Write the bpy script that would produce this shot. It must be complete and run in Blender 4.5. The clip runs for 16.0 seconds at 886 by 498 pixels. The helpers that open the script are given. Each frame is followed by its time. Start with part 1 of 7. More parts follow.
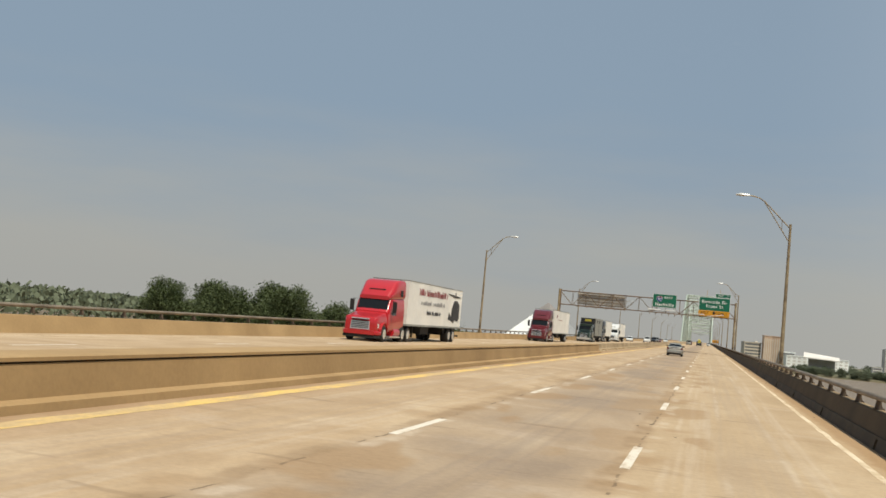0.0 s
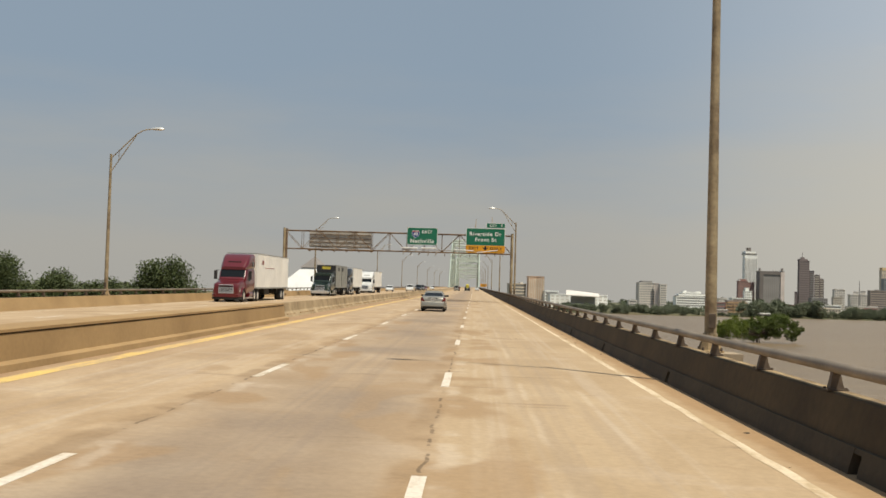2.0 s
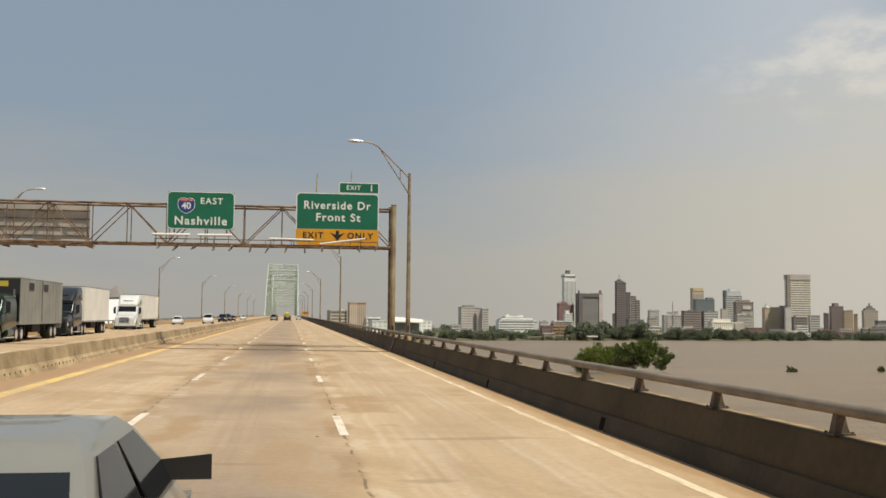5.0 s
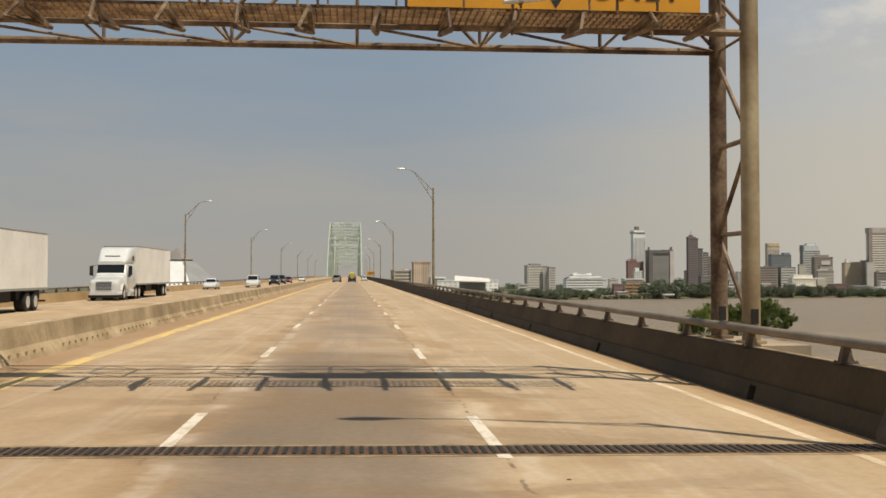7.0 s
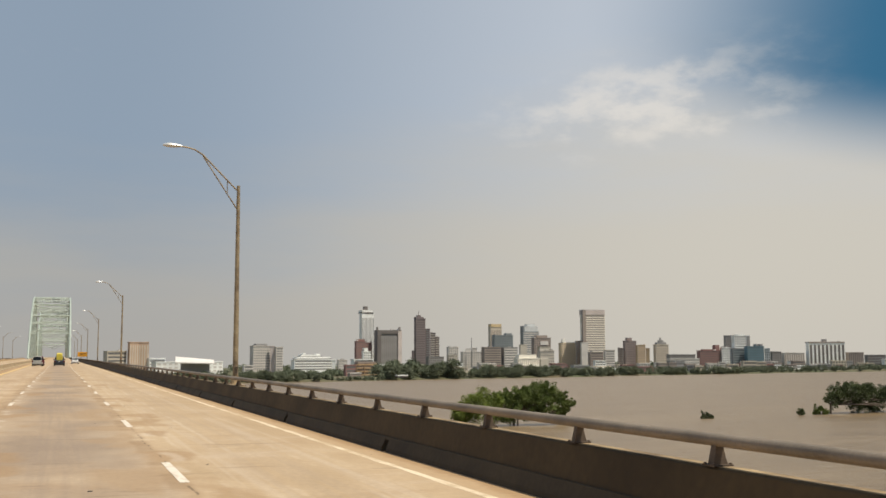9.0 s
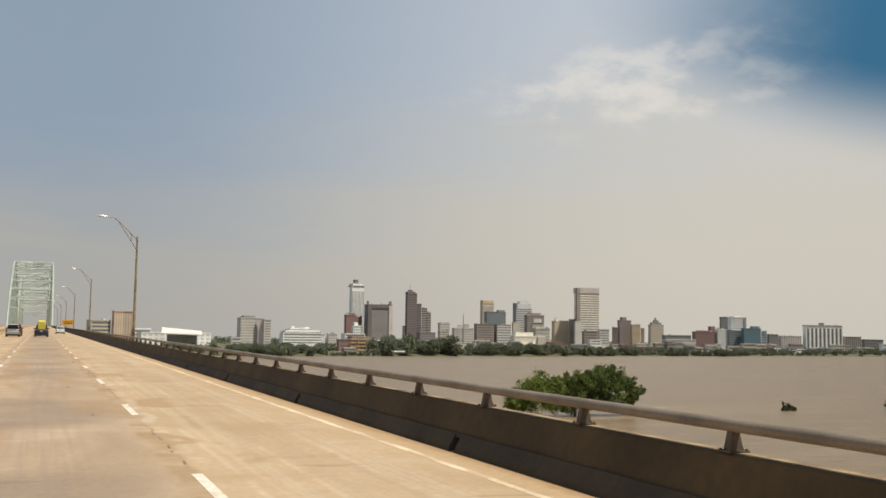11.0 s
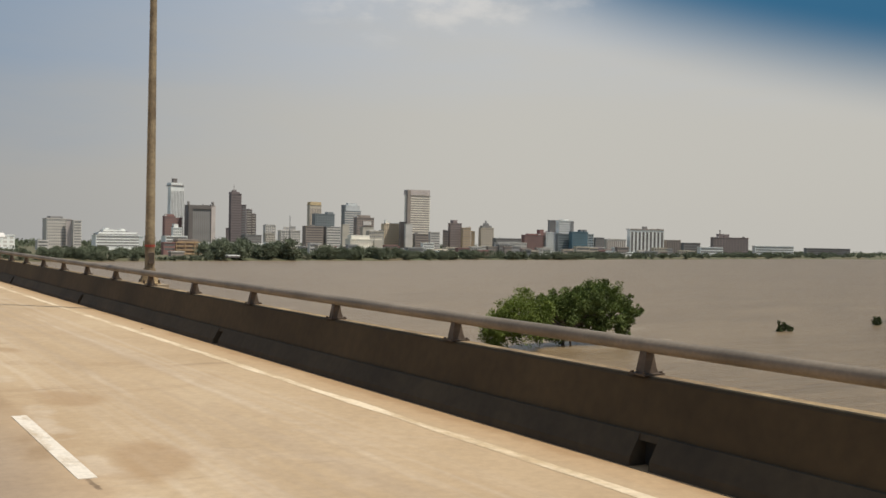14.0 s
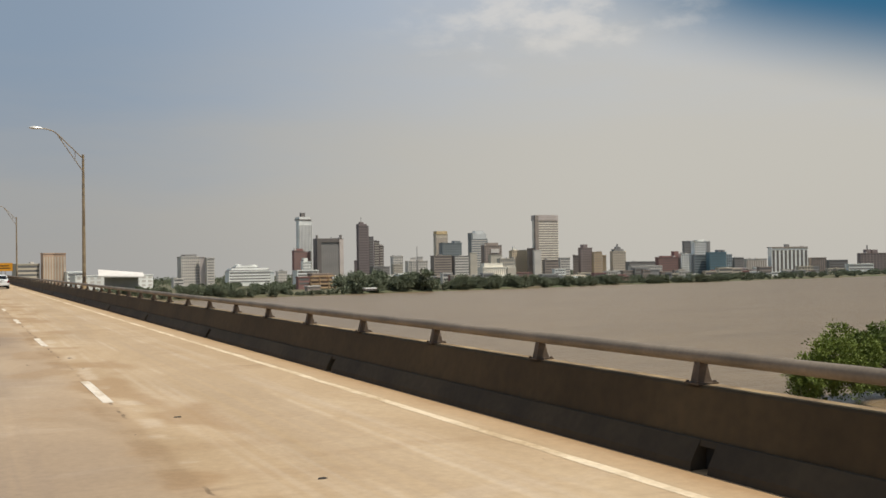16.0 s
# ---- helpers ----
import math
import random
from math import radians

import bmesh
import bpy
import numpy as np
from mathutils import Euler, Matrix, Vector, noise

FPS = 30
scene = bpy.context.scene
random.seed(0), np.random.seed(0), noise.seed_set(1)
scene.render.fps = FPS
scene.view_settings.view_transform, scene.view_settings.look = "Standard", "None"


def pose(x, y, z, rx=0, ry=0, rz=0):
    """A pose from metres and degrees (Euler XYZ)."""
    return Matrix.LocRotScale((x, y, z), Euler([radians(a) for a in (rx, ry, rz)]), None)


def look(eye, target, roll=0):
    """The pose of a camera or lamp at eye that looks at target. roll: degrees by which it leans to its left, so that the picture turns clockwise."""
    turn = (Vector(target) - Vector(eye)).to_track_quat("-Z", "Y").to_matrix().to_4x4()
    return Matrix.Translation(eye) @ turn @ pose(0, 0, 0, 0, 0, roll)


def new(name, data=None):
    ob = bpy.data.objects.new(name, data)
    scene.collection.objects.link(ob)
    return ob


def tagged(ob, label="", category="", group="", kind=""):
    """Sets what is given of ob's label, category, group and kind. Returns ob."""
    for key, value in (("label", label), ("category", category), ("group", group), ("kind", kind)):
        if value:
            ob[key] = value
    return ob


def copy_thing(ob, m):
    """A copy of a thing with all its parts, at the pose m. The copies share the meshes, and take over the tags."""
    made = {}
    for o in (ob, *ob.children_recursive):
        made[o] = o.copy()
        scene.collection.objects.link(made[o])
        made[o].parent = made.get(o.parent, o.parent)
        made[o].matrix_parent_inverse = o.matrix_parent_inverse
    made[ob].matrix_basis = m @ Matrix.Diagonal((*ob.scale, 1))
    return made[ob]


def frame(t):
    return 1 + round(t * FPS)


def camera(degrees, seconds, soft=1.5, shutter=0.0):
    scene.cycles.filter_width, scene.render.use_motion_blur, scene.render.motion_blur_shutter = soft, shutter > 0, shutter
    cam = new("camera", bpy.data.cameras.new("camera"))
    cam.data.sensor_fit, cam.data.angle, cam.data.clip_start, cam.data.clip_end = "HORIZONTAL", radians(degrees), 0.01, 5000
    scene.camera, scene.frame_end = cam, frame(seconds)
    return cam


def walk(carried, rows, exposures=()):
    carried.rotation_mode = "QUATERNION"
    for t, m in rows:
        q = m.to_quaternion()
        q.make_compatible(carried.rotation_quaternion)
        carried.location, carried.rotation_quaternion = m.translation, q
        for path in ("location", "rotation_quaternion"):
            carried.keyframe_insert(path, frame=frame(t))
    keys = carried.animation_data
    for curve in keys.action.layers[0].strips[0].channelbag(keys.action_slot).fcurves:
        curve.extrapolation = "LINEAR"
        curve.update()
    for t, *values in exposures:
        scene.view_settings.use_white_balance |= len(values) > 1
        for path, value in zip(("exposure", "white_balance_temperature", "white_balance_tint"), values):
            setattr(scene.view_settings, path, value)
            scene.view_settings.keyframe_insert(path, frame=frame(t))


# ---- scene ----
# ---------------- camera and its way ----------------
ROWS = (
    (0, 1.00, -0.00, 1.91, 14.56, 3.83, -5.34),
    (0.5, 0.92, 10.93, 1.90, 11.48, 3.68, -4.99),
    (1, 0.87, 21.49, 1.89, 10.92, 4.02, -4.39),
    (1.5, 0.66, 32.84, 1.87, 6.27, 4.48, -2.91),
    (2, 0.48, 43.98, 1.86, 1.74, 2.04, -1.65),
    (2.5, 0.27, 55.18, 1.88, -2.44, 3.02, -0.05),
    (3, -0.08, 65.97, 1.89, -6.25, 2.31, -0.32),
    (3.5, -0.22, 76.96, 1.91, -7.85, 3.94, 0.42),
    (6, -1.36, 133.84, 1.96, -8.35, 3.66, -1.45),
    (6.5, -1.49, 144.80, 1.97, -4.61, 4.63, -1.22),
    (7, -1.57, 155.32, 1.89, -5.06, 1.43, 0.08),
    (7.5, -1.54, 166.33, 1.90, -14.48, 4.13, -1.99),
    (8, -1.54, 177.37, 1.91, -20.49, 6.05, 0.47),
    (8.5, -1.72, 188.09, 1.92, -20.49, 6.07, 0.36),
    (11, -2.00, 243.20, 1.94, -21.57, 4.57, -0.92),
    (11.5, -1.98, 253.95, 1.94, -22.26, 5.13, -1.50),
    (12, -1.89, 264.88, 1.95, -26.33, 3.05, -1.66),
    (12.5, -1.85, 275.82, 1.95, -28.69, 1.00, -2.34),
    (13, -1.82, 286.86, 1.95, -29.92, 1.41, -3.22),
    (13.5, -1.83, 297.63, 1.96, -31.80, 1.40, -2.73),
    (14, -1.91, 308.53, 1.98, -32.06, -0.74, -1.08),
    (14.5, -1.97, 319.51, 1.99, -34.06, -1.42, -0.07),
    (15, -1.91, 330.01, 1.98, -32.29, -1.40, -0.52),
    (15.5, -1.85, 340.66, 1.96, -30.12, 0.67, 0.32),
    (16, -1.95, 351.06, 1.96, -25.48, 0.79, 0.82),
)
cam = camera(47.12, 16.0, soft=1.6)
walk(cam, [(t, pose(x, y, z, 90 + pitch, roll, yaw)) for t, x, y, z, yaw, pitch, roll in ROWS],
     ((0, 0.17, 6500, 6.5), (1.0, 0.17, 6550, 6.5), (2.0, 0.17, 6750, 8), (3.5, 0.15, 6800, 8.5), (6.0, 0.13, 6750, 8.5), (6.5, 0.10, 6700, 9), (7.0, 0.06, 6900, 9.5), (7.5, 0.05, 6800, 10), (8.0, 0.22, 6700, 10), (8.5, 0.20, 6650, 10), (11.0, 0.21, 6700, 10), (12.5, 0.15, 6600, 10), (13.5, 0.05, 6550, 10), (14.5, 0.05, 6260, 10), (16.0, 0.06, 6480, 10)))

# ---------------- light ----------------
TO_SUN = Vector((0.301, -0.285, 0.910)).normalized()
ELEV = math.asin(TO_SUN.z)
sun = new("sun", bpy.data.lights.new("sun", "SUN"))
sun.data.energy, sun.data.angle, sun.data.color = 4.3, radians(0.6), (1.0, 0.93, 0.80)
sun.matrix_world = look(TO_SUN * 100, (0, 0, 0))

world = bpy.data.worlds.new("sky")
scene.world = world
world.use_nodes = True
wt = world.node_tree
wt.nodes.clear()


def wnode(kind, **props):
    n = wt.nodes.new(kind)
    for k, v in props.items():
        setattr(n, k, v)
    return n


def wmath(op, a, b=None, c=None, clamp=False):
    n = wnode("ShaderNodeMath", operation=op, use_clamp=clamp)
    for s, v in zip(n.inputs, (a, b, c)):
        if v is None:
            continue
        if isinstance(v, (int, float)):
            s.default_value = v
        else:
            wt.links.new(v, s)
    return n.outputs[0]


def wmix(fac, a, b):
    n = wnode("ShaderNodeMix", data_type="RGBA")
    for s, v in ((n.inputs[0], fac), (n.inputs[6], a), (n.inputs[7], b)):
        if isinstance(v, (int, float)):
            s.default_value = v
        elif isinstance(v, tuple):
            s.default_value = (*v, 1)
        else:
            wt.links.new(v, s)
    return n.outputs[2]


def wsmooth(v, lo, hi):
    n = wnode("ShaderNodeMapRange", interpolation_type="SMOOTHSTEP")
    wt.links.new(v, n.inputs[0])
    n.inputs[1].default_value, n.inputs[2].default_value = lo, hi
    return n.outputs[0]


SKY_STRENGTH = 0.09
sky = wnode("ShaderNodeTexSky", sky_type="NISHITA", sun_disc=False)
sky.sun_elevation, sky.sun_rotation = ELEV, math.atan2(TO_SUN.x, TO_SUN.y)
sky.air_density, sky.dust_density, sky.ozone_density = 1.3, 3.0, 1.5
coord = wnode("ShaderNodeTexCoord").outputs["Generated"]
sep = wnode("ShaderNodeSeparateXYZ")
wt.links.new(coord, sep.inputs[0])
sx, sy, sz = sep.outputs
# thin summer haze over the horizon that stands higher to the south, bluer aloft
south = wsmooth(sx, 0.02, 0.62)
lift = wmath("SUBTRACT", sz, wmath("MULTIPLY", south, 0.10))
mp = wnode("ShaderNodeMapping")
mp.inputs["Scale"].default_value, mp.inputs["Rotation"].default_value = (2.0, 2.0, 11.0), (0.0, radians(9), 0.0)
wt.links.new(coord, mp.inputs[0])
sn = wnode("ShaderNodeTexNoise")
sn.inputs["Scale"].default_value, sn.inputs["Detail"].default_value, sn.inputs["Roughness"].default_value = 1.6, 5.0, 0.55
wt.links.new(mp.outputs[0], sn.inputs[0])
streaks = wmath("SUBTRACT", sn.outputs[0], 0.5)
lift = wmath("SUBTRACT", lift, wmath("MULTIPLY", streaks, 0.16))
haze = wmath("SUBTRACT", 1.0, wsmooth(lift, 0.0, 0.22), clamp=True)
pale = wmix(south, (4.12, 4.04, 3.86), (6.00, 5.72, 5.12))
blue = wmix(south, (2.62, 3.36, 4.32), (5.35, 5.85, 6.55))
veil = wmix(haze, blue, pale)
body = wmix(0.92, sky.outputs[0], veil)
# the car windscreen's blue tint band, put into the sky high in the south
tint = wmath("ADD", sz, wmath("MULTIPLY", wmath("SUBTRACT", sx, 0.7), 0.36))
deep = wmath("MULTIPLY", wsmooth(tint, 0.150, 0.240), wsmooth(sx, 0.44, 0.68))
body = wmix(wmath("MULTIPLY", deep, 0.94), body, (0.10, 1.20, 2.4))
# a small ragged field of high cumulus in the south-east, and thin wisps
mp = wnode("ShaderNodeMapping")
mp.inputs["Scale"].default_value = (5.0, 5.0, 11.0)
wt.links.new(coord, mp.inputs[0])
cn = wnode("ShaderNodeTexNoise")
cn.inputs["Scale"].default_value, cn.inputs["Detail"].default_value, cn.inputs["Roughness"].default_value = 4.0, 7.0, 0.58
wt.links.new(mp.outputs[0], cn.inputs[0])


def cloud_field(cx, cz, wx, wz, tilt):
    """An oval stretch of sky, soft at its rim, in which cumulus stands."""
    dx = wmath("SUBTRACT", sx, cx)
    dz = wmath("SUBTRACT", wmath("SUBTRACT", sz, cz), wmath("MULTIPLY", dx, tilt))
    rx, rz = wmath("DIVIDE", dx, wx), wmath("DIVIDE", dz, wz)
    r = wmath("SQRT", wmath("ADD", wmath("MULTIPLY", rx, rx), wmath("MULTIPLY", rz, rz)))
    return wmath("MULTIPLY", wmath("SUBTRACT", 1.0, wsmooth(r, 0.25, 1.0), clamp=True), wsmooth(sy, 0.3, 0.5))


field = wmath("ADD", cloud_field(0.56, 0.246, 0.24, 0.070, 0.14), wmath("MULTIPLY", cloud_field(-0.005, 0.282, 0.045, 0.014, 0.3), 0.30), clamp=True)
puff = wsmooth(wmath("ADD", cn.outputs[0], wmath("MULTIPLY", field, 0.13)), 0.50, 0.80)
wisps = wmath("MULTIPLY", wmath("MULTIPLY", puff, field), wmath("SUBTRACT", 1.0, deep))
body = wmix(wmath("MULTIPLY", wisps, 0.58, clamp=True), body, (7.9, 7.5, 6.9))
bg = wnode("ShaderNodeBackground")
bg.inputs[1].default_value = SKY_STRENGTH
wt.links.new(body, bg.inputs[0])
wt.links.new(bg.outputs[0], wnode("ShaderNodeOutputWorld").inputs[0])


# ---------------- materials ----------------
def mat(name, base, rough=0.6, metal=0.0, var=0.18, scale=1.0, fine=12.0, bump=0.0, tint=None, spec=0.5):
    """A surface with broad stains and fine grain; tint: the colour that the stains turn to."""
    base = tuple(0.85 * c for c in base)
    tint = tint and tuple(0.85 * c for c in tint)
    m = bpy.data.materials.new(name)
    m.use_nodes = True
    nt = m.node_tree
    bsdf = nt.nodes["Principled BSDF"]
    bsdf.inputs["Roughness"].default_value, bsdf.inputs["Metallic"].default_value = rough, metal
    bsdf.inputs["Specular IOR Level"].default_value = spec
    tc = nt.nodes.new("ShaderNodeTexCoord")
    big, small = nt.nodes.new("ShaderNodeTexNoise"), nt.nodes.new("ShaderNodeTexNoise")
    for n, s, d in ((big, scale, 4.0), (small, fine, 6.0)):
        nt.links.new(tc.outputs["Object"], n.inputs["Vector"])
        n.inputs["Scale"].default_value, n.inputs["Detail"].default_value = s, d
    dark = tint or tuple(c * (1 - 1.6 * var) for c in base)
    light = tuple(min(1, c * (1 + var)) for c in base)
    ramp = nt.nodes.new("ShaderNodeValToRGB")
    ramp.color_ramp.elements[0].position, ramp.color_ramp.elements[1].position = 0.32, 0.68
    ramp.color_ramp.elements[0].color, ramp.color_ramp.elements[1].color = (*dark, 1), (*light, 1)
    nt.links.new(big.outputs[0], ramp.inputs[0])
    grain = nt.nodes.new("ShaderNodeMix")
    grain.data_type, grain.blend_type = "RGBA", "MULTIPLY"
    grain.inputs[0].default_value = 1.0
    g2 = nt.nodes.new("ShaderNodeMapRange")
    g2.inputs[1].default_value, g2.inputs[2].default_value = 0.3, 0.7
    g2.inputs[3].default_value, g2.inputs[4].default_value = 1 - 0.6 * var, 1 + 0.4 * var
    nt.links.new(small.outputs[0], g2.inputs[0])
    nt.links.new(ramp.outputs[0], grain.inputs[6])
    nt.links.new(g2.outputs[0], grain.inputs[7])
    nt.links.new(grain.outputs[2], bsdf.inputs["Base Color"])
    if bump:
        b = nt.nodes.new("ShaderNodeBump")
        b.inputs["Strength"].default_value, b.inputs["Distance"].default_value = bump, 0.02
        nt.links.new(small.outputs[0], b.inputs["Height"])
        nt.links.new(b.outputs[0], bsdf.inputs["Normal"])
    return m


def mnode(nt, kind, ins=(), **props):
    n = nt.nodes.new(kind)
    for k, v in props.items():
        setattr(n, k, v)
    for s, v in ins:
        if isinstance(v, (int, float, tuple)):
            n.inputs[s].default_value = v
        else:
            nt.links.new(v, n.inputs[s])
    return n


def road_material():
    """Sun-bleached concrete deck: pale tan skin, greyer middle lane, brown repair patches and tarred seams beside the lane lines, short smears across."""
    m = bpy.data.materials.new("deck_concrete")
    m.use_nodes = True
    nt = m.node_tree
    bsdf = nt.nodes["Principled BSDF"]
    bsdf.inputs["Roughness"].default_value = 0.85
    bsdf.inputs["Specular IOR Level"].default_value = 0.25
    tc = mnode(nt, "ShaderNodeTexCoord").outputs["Object"]

    def grain_at(scale, noise_scale, detail, rough=0.55, bend=0.0):
        mapped = mnode(nt, "ShaderNodeMapping", [("Vector", tc), ("Scale", scale)]).outputs[0]
        return mnode(nt, "ShaderNodeTexNoise", [("Vector", mapped), ("Scale", noise_scale), ("Detail", detail), ("Roughness", rough), ("Distortion", bend)]).outputs[0]

    big = grain_at((1.0, 0.45, 1.0), 0.42, 8.0, 0.60, 0.9)
    patch = grain_at((1.0, 1.0, 1.0), 0.13, 3.0)
    cross = grain_at((0.45, 0.9, 1.0), 0.55, 6.0, 0.60, 0.7)
    smear = grain_at((0.55, 2.6, 1.0), 0.62, 4.0, 0.5, 0.35)
    mend = grain_at((0.62, 0.34, 1.0), 0.85, 2.0, 0.45, 0.25)
    fine = grain_at((6.0, 0.10, 1.0), 1.0, 5.0)
    grain = grain_at((1.0, 1.0, 1.0), 9.0, 8.0, 0.7)
    wob = mnode(nt, "ShaderNodeMath", [(0, grain_at((1.0, 1.0, 1.0), 0.55, 6.0, 0.65)), (1, 0.5)], operation="SUBTRACT").outputs[0]
    ramp = mnode(nt, "ShaderNodeValToRGB", [(0, big)])
    e = ramp.color_ramp.elements
    e[0].position, e[0].color = 0.30, (0.322, 0.222, 0.126, 1)
    e[1].position, e[1].color = 0.70, (0.490, 0.372, 0.246, 1)
    for at, c in ((0.42, (0.378, 0.266, 0.160, 1)), (0.53, (0.424, 0.305, 0.190, 1))):
        e.new(at).color = c
    axes = mnode(nt, "ShaderNodeSeparateXYZ", [(0, tc)])
    x = axes.outputs[0]

    def band(centre, width, soft, wander=0.0):
        d = mnode(nt, "ShaderNodeMath", [(0, x), (1, centre)], operation="SUBTRACT").outputs[0]
        if wander:
            d = mnode(nt, "ShaderNodeMath", [(0, wob), (1, wander), (2, d)], operation="MULTIPLY_ADD").outputs[0]
        d = mnode(nt, "ShaderNodeMath", [(0, d)], operation="ABSOLUTE").outputs[0]
        return mnode(nt, "ShaderNodeMapRange", [(0, d), (1, width), (2, width + soft), (3, 1.0), (4, 0.0)], interpolation_type="SMOOTHSTEP").outputs[0]

    def over(col, fac, to, amount):
        f = mnode(nt, "ShaderNodeMath", [(0, fac), (1, amount)], operation="MULTIPLY", use_clamp=True).outputs[0]
        return mnode(nt, "ShaderNodeMix", [(0, f), (6, col), (7, (*to, 1))], data_type="RGBA").outputs[2]

    def times(a, b):
        return mnode(nt, "ShaderNodeMath", [(0, a), (1, b)], operation="MULTIPLY").outputs[0]

    def between(v, lo, hi):
        return mnode(nt, "ShaderNodeMapRange", [(0, v), (1, lo), (2, hi)], interpolation_type="SMOOTHSTEP").outputs[0]

    pm, fm = between(patch, 0.38, 0.64), between(fine, 0.38, 0.66)
    col = ramp.outputs[0]
    # the outer lane, cast later, keeps a yellower and paler skin; the middle lane is greyer
    col = over(col, band(2.15, 1.85, 0.4, 0.3), (0.410, 0.304, 0.188), 0.45)
    col = over(col, band(-1.95, 1.45, 0.7, 0.5), (0.300, 0.232, 0.172), 0.42)
    # brown mends and pale laitance
    col = over(col, between(cross, 0.56, 0.66), (0.285, 0.182, 0.098), 0.26)
    col = over(col, between(cross, 0.43, 0.32), (0.500, 0.402, 0.312), 0.26)
    # oil and rubber along the lane middles, polished wheel tracks beside them
    col = over(col, times(band(-1.83, 0.8, 0.9, 1.4), pm), (0.205, 0.156, 0.120), 0.62)
    col = over(col, times(band(-1.83, 0.25, 0.6), fm), (0.215, 0.166, 0.133), 0.30)
    col = over(col, times(band(-5.5, 0.5, 0.9, 1.0), fm), (0.310, 0.234, 0.174), 0.30)
    col = over(col, times(band(1.9, 0.45, 0.8, 0.6), fm), (0.331, 0.251, 0.178), 0.40)
    for tx in (0.95, 2.75, -4.55, -6.5):
        col = over(col, times(band(tx, 0.16, 0.30, 0.3), fm), (0.515, 0.415, 0.312), 0.34)
    # pale rims between the trowelled strips
    for tx in (0.55, 1.42, 2.45, -4.95):
        col = over(col, times(band(tx, 0.015, 0.07, 0.22), between(big, 0.44, 0.60)), (0.540, 0.440, 0.335), 0.32)
    # short dark smears across the lanes
    col = over(col, between(smear, 0.635, 0.70), (0.200, 0.138, 0.086), 0.42)
    # repair patches, spalls and seams beside the lane lines
    for tx in (-0.10, -3.74):
        col = over(col, times(band(tx + 0.55, 0.55, 0.35, 0.9), between(mend, 0.53, 0.60)), (0.300, 0.190, 0.098), 0.60)
        col = over(col, times(band(tx - 0.55, 0.45, 0.40, 0.9), between(mend, 0.46, 0.40)), (0.315, 0.208, 0.114), 0.48)
        col = over(col, times(band(tx - 0.02, 0.10, 0.14, 0.55), between(cross, 0.44, 0.58)), (0.250, 0.165, 0.092), 0.52)
        col = over(col, times(band(tx + 0.10, 0.010, 0.022, 0.30), times(between(big, 0.42, 0.50), between(smear, 0.46, 0.56))), (0.120, 0.080, 0.050), 0.75)
        col = over(col, times(band(tx + 0.30, 0.05, 0.14, 0.9), between(cross, 0.52, 0.43)), (0.580, 0.490, 0.395), 0.30)
    # a long oil stain that trucks shake off over the joint under the gantry
    run = mnode(nt, "ShaderNodeMath", [(0, axes.outputs[1]), (1, 170.5)], operation="SUBTRACT").outputs[0]
    run = mnode(nt, "ShaderNodeMath", [(0, wob), (1, 9.0), (2, run)], operation="MULTIPLY_ADD").outputs[0]
    run = mnode(nt, "ShaderNodeMath", [(0, run)], operation="ABSOLUTE").outputs[0]
    run = mnode(nt, "ShaderNodeMapRange", [(0, run), (1, 3.5), (2, 13.0), (3, 1.0), (4, 0.0)], interpolation_type="SMOOTHSTEP").outputs[0]
    col = over(col, times(run, band(-1.75, 0.75, 1.1, 1.6)), (0.150, 0.108, 0.074), 0.66)
    col = over(col, times(run, times(band(-1.2, 2.6, 1.6, 2.2), between(cross, 0.48, 0.56))), (0.215, 0.142, 0.082), 0.45)
    # rust and silt on both shoulders
    col = over(col, band(4.26, 0.26, 0.22, 0.45), (0.330, 0.208, 0.106), 0.85)
    col = over(col, band(4.00, 0.06, 0.20, 0.7), (0.470, 0.345, 0.215), 0.50)
    col = over(col, band(-8.05, 0.32, 0.6, 0.6), (0.297, 0.183, 0.099), 0.72)
    col = over(col, band(-6.95, 0.18, 0.4, 0.8), (0.361, 0.246, 0.149), 0.45)
    gm = mnode(nt, "ShaderNodeMapRange", [(0, grain), (1, 0.3), (2, 0.7), (3, 0.88), (4, 1.08)]).outputs[0]
    col = mnode(nt, "ShaderNodeMix", [(0, 1.0), (6, col), (7, gm)], data_type="RGBA", blend_type="MULTIPLY").outputs[2]
    nt.links.new(col, bsdf.inputs["Base Color"])
    b = mnode(nt, "ShaderNodeBump", [("Strength", 0.25), ("Distance", 0.01), ("Height", grain)])
    nt.links.new(b.outputs[0], bsdf.inputs["Normal"])
    return m


